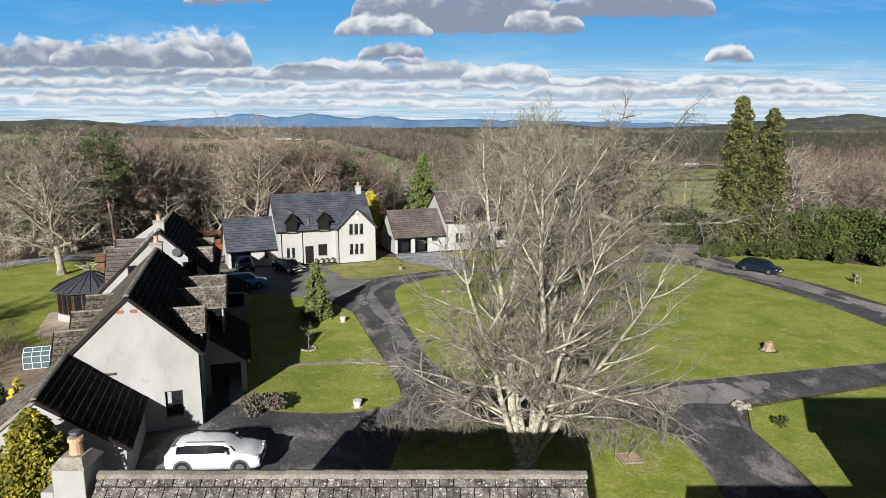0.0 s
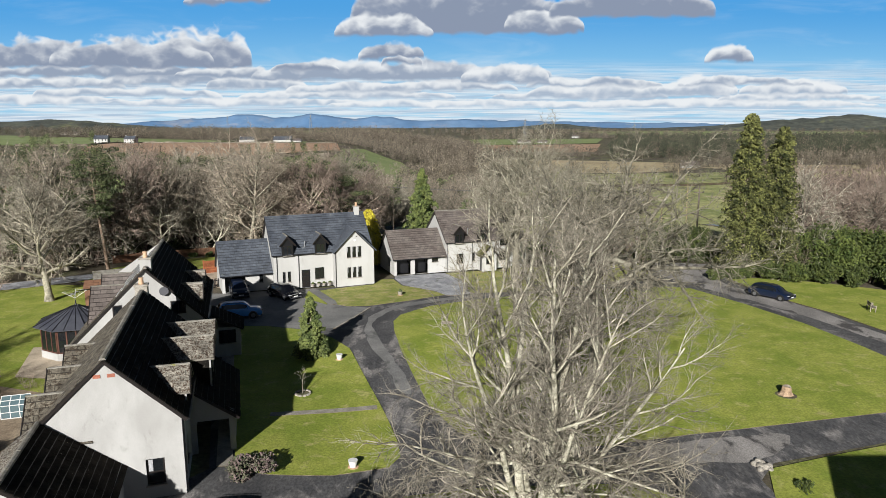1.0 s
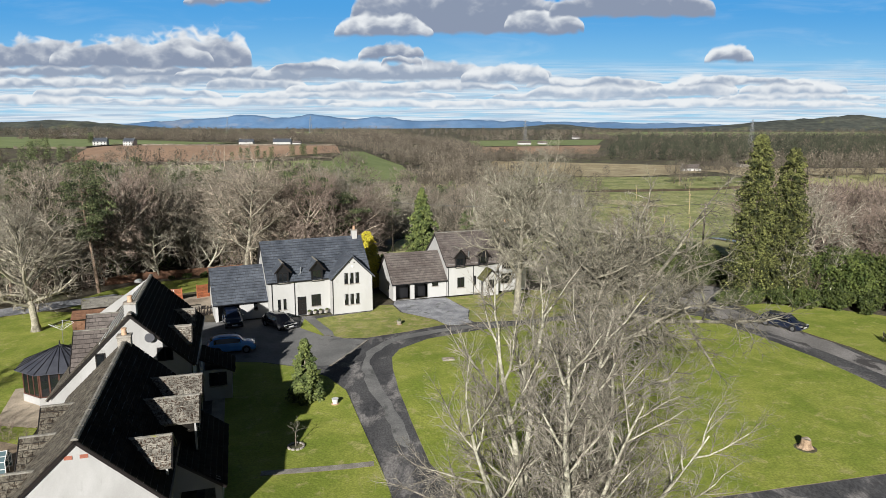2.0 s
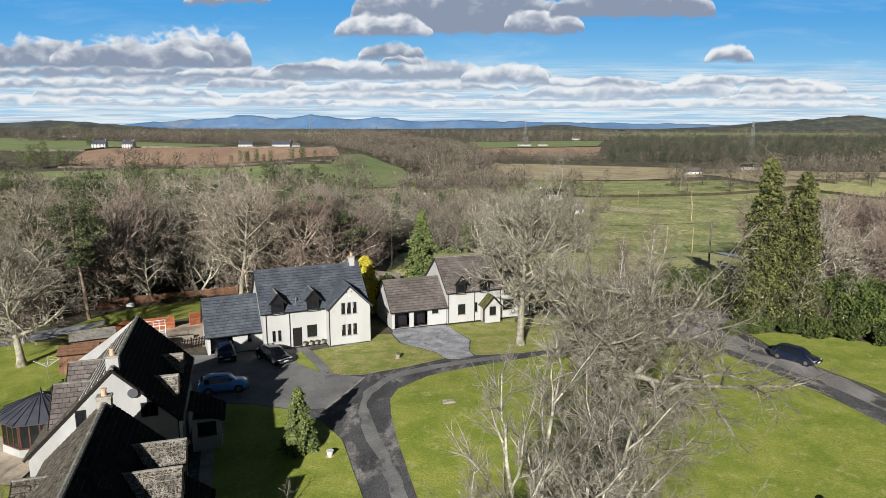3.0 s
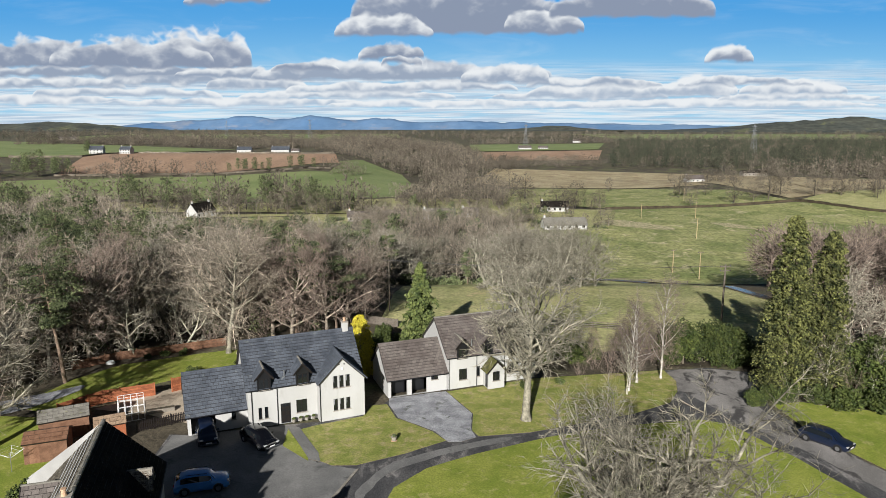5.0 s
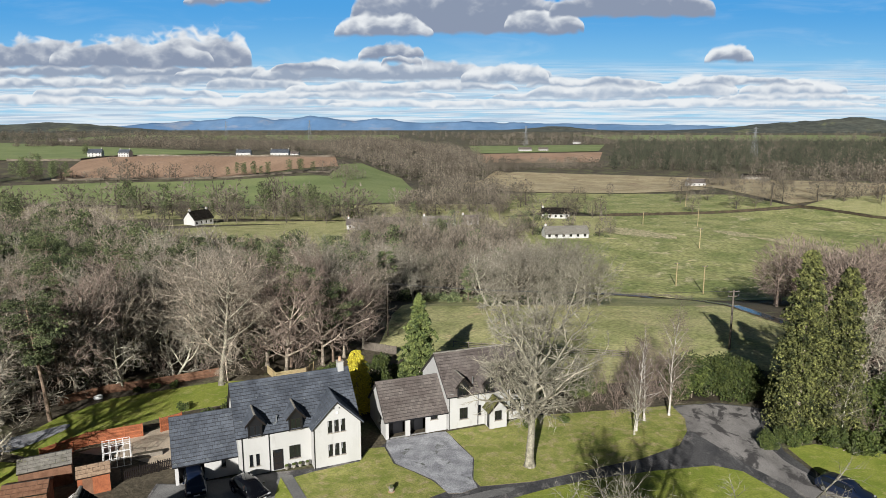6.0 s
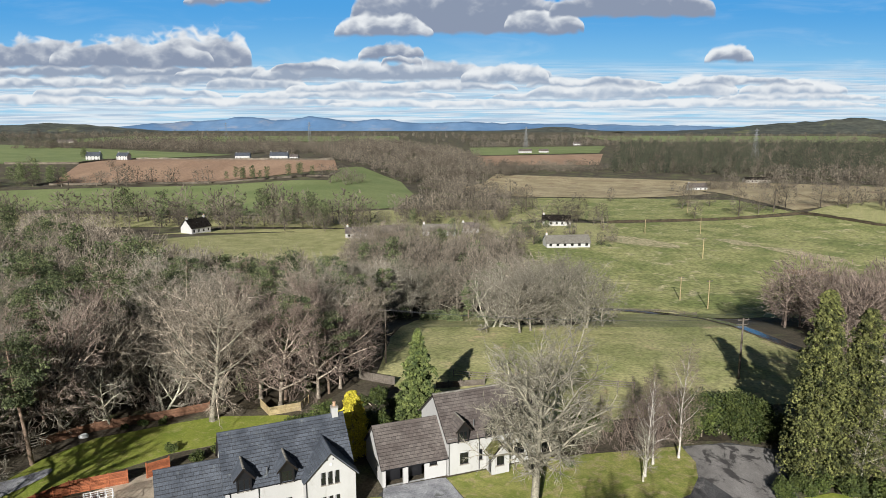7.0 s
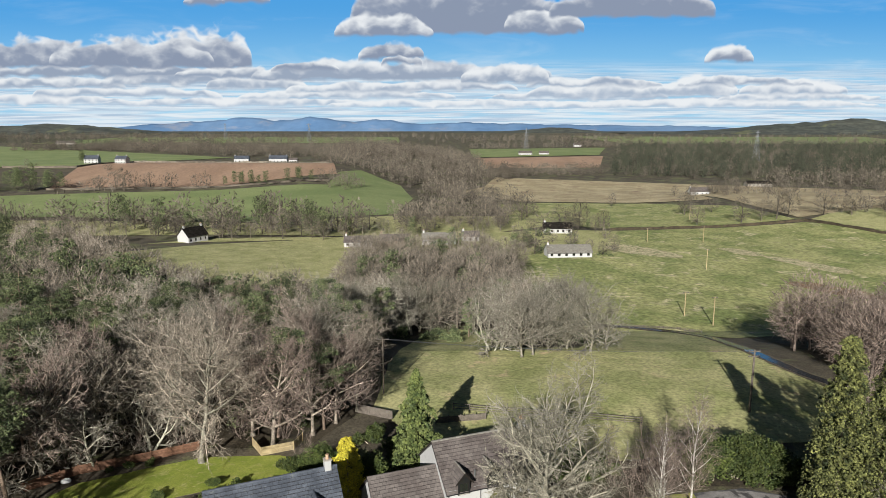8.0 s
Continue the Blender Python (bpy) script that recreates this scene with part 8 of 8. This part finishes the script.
def stump(x, y):
    """A cut tree stump with flared roots in a ring of dark soil."""
    s = thing("tree_stump", x, y, 0, gz(x, y) + .08, "broad pale cut tree stump on the lawn", "tree stump", scale=.8)
    rg = random.Random(4)
    verts, faces, n = [], [], 16
    lob = [rg.uniform(.8, 1.25) for _ in range(n)]
    for z, r, k in ((-.05, .66, 1.0), (.1, .50, .7), (.35, .40, .3), (.72, .37, .15), (.80, .36, .12)):
        for i in range(n):
            a = i * 2 * math.pi / n
            rr = r * (1 + (lob[i] - 1) * k)
            verts.append((rr * math.cos(a), rr * math.sin(a), z + (.05 * math.sin(a * 2) if z > .7 else 0)))
    for j in range(4):
        for i in range(n):
            faces.append((j * n + i, j * n + (i + 1) % n, (j + 1) * n + (i + 1) % n, (j + 1) * n + i))
    part("trunk", (verts, faces), STUMP_WOOD, s)
    top = verts[-n:]
    part("cut_face", ([(v[0] * .98, v[1] * .98, v[2] - .01) for v in top], [tuple(range(n))]), BARK_BROWN, s)
    part("soil_ring", tube([(0, 0, -.03), (0, 0, .02)], [.95, .85], 18), LITTER, s)


stump(23.6, 46.3)
bed = thing("flower_bed", 9.2, 30.3, 8, gz(9.2, 30.3) + .1, "small square bare-earth bed in the lawn", "flower bed")
box_part("soil", (-.45, .45, -.45, .45, -.05, .03), POT, bed)
for a in range(4):
    e = box_part("edging", (-.5, .5, -.52, -.45, -.05, .07), STONE, bed)
    e.matrix_basis = pose(0, 0, 0, 0, 0, a * 90)
ring = thing("flower_bed", -9.65, 46.2, 0, gz(-9.65, 46.2) + .1, "small round stone-edged bed round the sapling", "flower bed")
part("soil", tube([(0, 0, -.03), (0, 0, .03)], .45, 14), LITTER, ring)
for i in range(11):
    a = i * 2 * math.pi / 11
    st = box_part("stone", (-.11, .11, -.07, .07, -.03, .10), STONE, ring, bevel=.02)
    st.matrix_basis = pose(.5 * math.cos(a), .5 * math.sin(a), 0, 0, 0, math.degrees(a) + 90)
cover = thing("manhole_cover", 0.4, 61.6, 10, gz(.4, 61.6) + .1, "flat rusty manhole cover set in the lawn", "manhole cover")
box_part("plate", (-.45, .45, -.3, .3, 0, .04), BARK_BROWN, cover)
box_part("surround", (-.55, .55, -.4, .4, -.02, .02), STONE, cover)
rg = random.Random(8)
for i in range(9):
    a = rg.uniform(0, 6.28)
    r = rg.uniform(0, .7)
    rock = thing("rock", 17.3 + r * math.cos(a), 36.3 + r * math.sin(a), rg.uniform(0, 360), None, "rounded grey garden rock at the lane corner", "rock", "rocks at the corner")
    bm = bmesh.new()
    bmesh.ops.create_icosphere(bm, subdivisions=2, radius=rg.uniform(.14, .26))
    for v in bm.verts:
        v.co *= 1 + .3 * noise.noise(v.co * 4 + Vector((i, 0, 0)))
        v.co.z = v.co.z * .7 + .14
    part("stone", bm, STONE, rock)
place(shrub(106, .45, .5, 260, LEAF_GREEN, "small dark dwarf shrub on the lawn", .13, lumps=3), 18.5, 34.3)


def bench(x, y, turn):
    b = thing("garden_bench", x, y, turn, gz(x, y) + .1, "weathered wooden garden bench on the verge", "bench")
    for i in range(4):
        box_part("seat_slat", (-.75, .75, -.22 + i * .12, -.12 + i * .12, .42, .45), WOOD_GREY, b)
    for i in range(3):
        box_part("back_slat", (-.75, .75, .27, .30, .52 + i * .13, .62 + i * .13), WOOD_GREY, b)
    for sx in (-.7, .62):
        box_part("front_leg", (sx, sx + .08, -.22, -.14, 0, .62), WOOD_GREY, b)
        box_part("back_leg", (sx, sx + .08, .24, .32, 0, .92), WOOD_GREY, b)
        box_part("armrest", (sx, sx + .08, -.24, .28, .60, .65), WOOD_GREY, b)


bench(43.2, 68.0, 70)


def rotary_line(x, y):
    d = thing("clothes_airer", x, y, 0, gz(x, y) + .08, "folding rotary clothes line with pale arms", "clothes line")
    part("pole", tube([(0, 0, 0), (0, 0, 1.75)], .03, 6), METAL, d)
    for i in range(4):
        a = i * math.pi / 2 + .4
        part("arm", tube([(0, 0, 1.25), (math.cos(a) * 1.1, math.sin(a) * 1.1, 1.95)], .02, 5), PAINT_WHITE, d)
    for q in (.45, .75, 1.0):
        pts = [(math.cos(i * math.pi / 2 + .4) * 1.1 * q, math.sin(i * math.pi / 2 + .4) * 1.1 * q, 1.25 + .7 * q) for i in range(5)]
        part("line", tube(pts, .008, 3), PAINT_WHITE, d)


rotary_line(-37.1, 68.2)


def shed(x, y, turn, l, d, e, r, walls, roof, label):
    s = thing("garden_shed", x, y, turn, gz(x, y), label, "shed")
    wall(s, (-l / 2, -d / 2), (l / 2, -d / 2), 0, e, [(.4, 1.2, 0, 1.8)], None, .06, walls)
    box_part("door", (-l / 2 + .4, -l / 2 + 1.2, -d / 2 + .01, -d / 2 + .05, .02, 1.8), WOOD_BROWN, s)
    wall(s, (l / 2, -d / 2), (l / 2, d / 2), 0, e, [], (d / 2, r), .06, walls)
    wall(s, (l / 2, d / 2), (-l / 2, d / 2), 0, e, [], None, .06, walls)
    wall(s, (-l / 2, d / 2), (-l / 2, -d / 2), 0, e, [], (d / 2, r), .06, walls)
    k = (r - e) / (d / 2)
    for sg in (-1, 1):
        ey, ez = sg * (d / 2 + .15), e - .15 * k
        p = [(-l / 2 - .1, ey, ez), (l / 2 + .1, ey, ez), (l / 2 + .1, 0, r + .03), (-l / 2 - .1, 0, r + .03)]
        if sg > 0:
            p = [p[1], p[0], p[3], p[2]]
        slope(s, *p, roof, .9, .5, .02, seed=81)
    flatten(s)


shed(-36.8, 76.0, 28, 4.2, 3.0, 2.1, 2.7, WOOD_BROWN, RIDGE, "brown timber shed with a grey felt roof")
shed(-35.6, 71.2, 20, 3.4, 2.6, 2.1, 2.6, WOOD_BROWN, WOOD_BROWN, "dark brown timber garden shed")
shed(-31.8, 74.8, 28, 2.6, 2.2, 1.9, 2.4, WOOD_RED, STUMP_WOOD, "small red shed with a pale roof")


PALE_GLASS = gloss("pale_glass", (0.10, 0.15, 0.165), 0.1, 0.0, 0.0, 0.7)


def greenhouse(x, y, turn, l=2.4, d=1.9, e=1.6, r=2.5, glazed=False, label="white metal greenhouse frame without glass", n=5):
    g = thing("greenhouse", x, y, turn, gz(x, y) + .08, label, "greenhouse")
    for i in range(n):
        px = -l / 2 + l * i / (n - 1)
        part("rib", tube([(px, -d / 2, 0), (px, -d / 2, e), (px, 0, r), (px, d / 2, e), (px, d / 2, 0)], .03, 5), PAINT_WHITE, g)
    for yy, zz in ((-d / 2, .05), (-d / 2, e * .5), (-d / 2, e), (-d / 4, (e + r) / 2), (0, r), (d / 4, (e + r) / 2), (d / 2, e), (d / 2, e * .5), (d / 2, .05)):
        part("bar", tube([(-l / 2, yy, zz), (l / 2, yy, zz)], .025, 5), PAINT_WHITE, g)
    for px in (-l / 2, l / 2):
        for zz in (e * .5, e):
            part("bar", tube([(px, -d / 2, zz), (px, d / 2, zz)], .025, 5), PAINT_WHITE, g)
        part("bar", tube([(px, 0, 0), (px, 0, r)], .025, 5), PAINT_WHITE, g)
    if glazed:
        for sg in (-1, 1):
            box_part("pane", (-l / 2, l / 2, sg * d / 2 - .006, sg * d / 2 + .006, .1, e), PALE_GLASS, g)
            part("roof_pane", ([(-l / 2, sg * d / 2, e), (l / 2, sg * d / 2, e), (l / 2, 0, r), (-l / 2, 0, r), (-l / 2, sg * d / 2, e - .01), (l / 2, sg * d / 2, e - .01), (l / 2, 0, r - .01), (-l / 2, 0, r - .01)], [(0, 1, 2, 3), (4, 7, 6, 5), (0, 4, 5, 1), (3, 2, 6, 7)]), PALE_GLASS, g)
    return g


greenhouse(-31.9, 79.4, 24)
greenhouse(-27.2, 43.0, 17, 1.6, 1.2, 0.9, 1.35, True, "small white framed greenhouse beside the patio", 4)
box_thing = thing("raised_planter", -29.6, 80.8, 24, gz(-29.6, 80.8) + .08, "long timber raised planter on the patio", "planter")
box_part("planter_box", (-1.4, 1.4, -.3, .3, 0, .4), WOOD_GREY, box_thing, bevel=.02)
box_part("soil", (-1.3, 1.3, -.22, .22, .38, .42), LITTER, box_thing)


def conservatory(x, y, turn):
    """An eight-sided dark-framed garden room with a ribbed grey roof."""
    c = thing("conservatory", x, y, turn, gz(x, y), "eight-sided brown framed conservatory with a dark ribbed roof", "conservatory")
    R, e, r, n = 2.75, 2.75, 3.95, 8
    ringp = [(R * math.cos((i + .5) * 2 * math.pi / n), R * math.sin((i + .5) * 2 * math.pi / n)) for i in range(n)]
    for i in range(n):
        a, b = ringp[i], ringp[(i + 1) % n]
        wall(c, a, b, 0, .7, [], None, .2, RENDER, "plinth")
        side = math.dist(a, b)
        window(c, a, b, .04, side - .04, .7, e - .1, 3, .10, WOOD_DARKBROWN, sill=False, depth=.04, name="glazing")
        m = ((a[0] + b[0]) / 2, (a[1] + b[1]) / 2)
        k = 1.15
        tri = [(a[0] * k, a[1] * k, e - .08), (b[0] * k, b[1] * k, e - .08), (b[0] * .08, b[1] * .08, r), (a[0] * .08, a[1] * .08, r)]
        part("roof_panel", (tri + [(p[0], p[1], p[2] - .05) for p in tri], [(0, 1, 2, 3), (7, 6, 5, 4), (0, 4, 5, 1), (2, 6, 7, 3)]), ROOF_GREY, c)
        part("roof_bar", tube([(a[0] * k, a[1] * k, e - .05), (0, 0, r + .06)], .035, 5), PAINT_BLACK, c)
        for q in (.33, .67):
            p = (a[0] + (b[0] - a[0]) * q, a[1] + (b[1] - a[1]) * q)
            part("roof_bar", tube([(p[0] * k, p[1] * k, e - .05), (p[0] * .1, p[1] * .1, r + .0)], .022, 4), PAINT_BLACK, c)
    part("finial", tube([(0, 0, r), (0, 0, r + .15), (0, 0, r + .45)], [.12, .06, .02], 8), PAINT_BLACK, c)


WOOD_DARKBROWN = surface("stained_frame", (0.055, 0.022, 0.014), (0.085, 0.036, 0.024), 0.5, 0.6, 0.2, 14, 0.2)
ROOF_GREY = surface("roof_grey", (0.040, 0.041, 0.052), (0.062, 0.064, 0.076), 0.8, 0.35, 0.1, 20, 0.15, spec=.5)
conservatory(-29.95, 55.6, 17)
barrow = thing("sack_pile", -42.4, 96.3, 20, None, "white builder's sack lying by the wood", "sack")
bm = bmesh.new()
bmesh.ops.create_icosphere(bm, subdivisions=2, radius=.5)
for v in bm.verts:
    v.co = Vector((v.co.x * 1.2, v.co.y * .7, max(v.co.z, -.3) * .7 + .25)) * (1 + .15 * noise.noise(v.co * 3))
part("sack", bm, PAINT_WHITE, barrow)

# ---- poles and wires ----
def pole(x, y, h, label, r=.14, arms=1, turn=0, wood=None):
    p = thing("utility_pole", x, y, turn, None, label, "utility pole")
    part("pole", tube([(0, 0, -.3), (0, 0, h)], [r, r * .75], 8), wood or POLE_WOOD, p)
    for i in range(arms):
        arm = box_part("crossarm", (-.9, .9, -.06, .06, h - .35 - i * .7, h - .22 - i * .7), POLE_WOOD, p)
        for s in (-.8, 0, .8):
            part("insulator", tube([(s, 0, h - .22 - i * .7), (s, 0, h - .05 - i * .7)], .045, 6), PLASTIC_GREY, arm)
    return p


pole(43.4, 116.0, 9.4, "dark timber utility pole with cross arms in the meadow", .17, 2, 10)
pole(-9.0, 123.0, 9.0, "slim timber utility pole beyond the garden", .12, 1)
for x, y, h in ((70.5, 195.2, 8), (97.6, 269.6, 8), (120.8, 333.3, 8), (94.8, 333.3, 7), (146, 420, 8), (66.5, 205, 7)):
    pole(x, y, h, "grey timber utility pole standing in the pasture", .15, 1, 15, WOOD_PALE)
wires = thing("overhead_wire", -9, 123, 0, gz(-9, 123) + 8.8, "thin dark overhead wires between utility poles", "wire")
for s in (-.8, 0, .8):
    a, b = Vector((s, 0, 0)), Vector((43.4 + 9 + s, 116 - 123, gz(43.4, 116) - gz(-9, 123) + .4))
    part("wire", tube([a.lerp(b, t / 10) - Vector((0, 0, 3.2 * (t / 10) * (1 - t / 10))) for t in range(11)], .014, 3), PLASTIC_GREY, wires)


def pylon(x, y, h):
    """A lattice tower: four tapering legs, braces and three pairs of arms."""
    p = thing("pylon", x, y, 20, None, "tall grey steel lattice pylon far away", "pylon")
    b, t = h * .085, h * .018
    corners = ((-1, -1), (1, -1), (1, 1), (-1, 1))

    def at(c, q):
        w = b + (t - b) * min(1, q * 1.15)
        return (c[0] * w, c[1] * w, h * q)
    for c in corners:
        part("leg", tube([at(c, 0), at(c, .87), at(c, 1)], h * .0045, 4), PYLON_STEEL, p)
    lattice = ([], [])
    for k in range(9):
        for i in range(4):
            for c0, c1 in ((corners[i], corners[(i + 1) % 4]), (corners[(i + 1) % 4], corners[i])):
                v, f = tube([at(c0, k / 9), at(c1, (k + 1) / 9)], h * .0022, 3, False)
                o = len(lattice[0])
                lattice[0].extend(v)
                lattice[1].extend(tuple(o + j for j in q) for q in f)
    tagged(part("lattice", lattice, PYLON_STEEL, p), kind="stuff")
    for q in (.66, .79, .92):
        part("arm", tube([(-h * .13, 0, h * q), (0, 0, h * (q + .02)), (h * .13, 0, h * q)], [h * .003, h * .009, h * .003], 4), PYLON_STEEL, p)


pylon(504, 1114, 48)
pylon(184, 1526, 46)
pylon(-330, 1700, 46)
pylon(-600, 1900, 46)
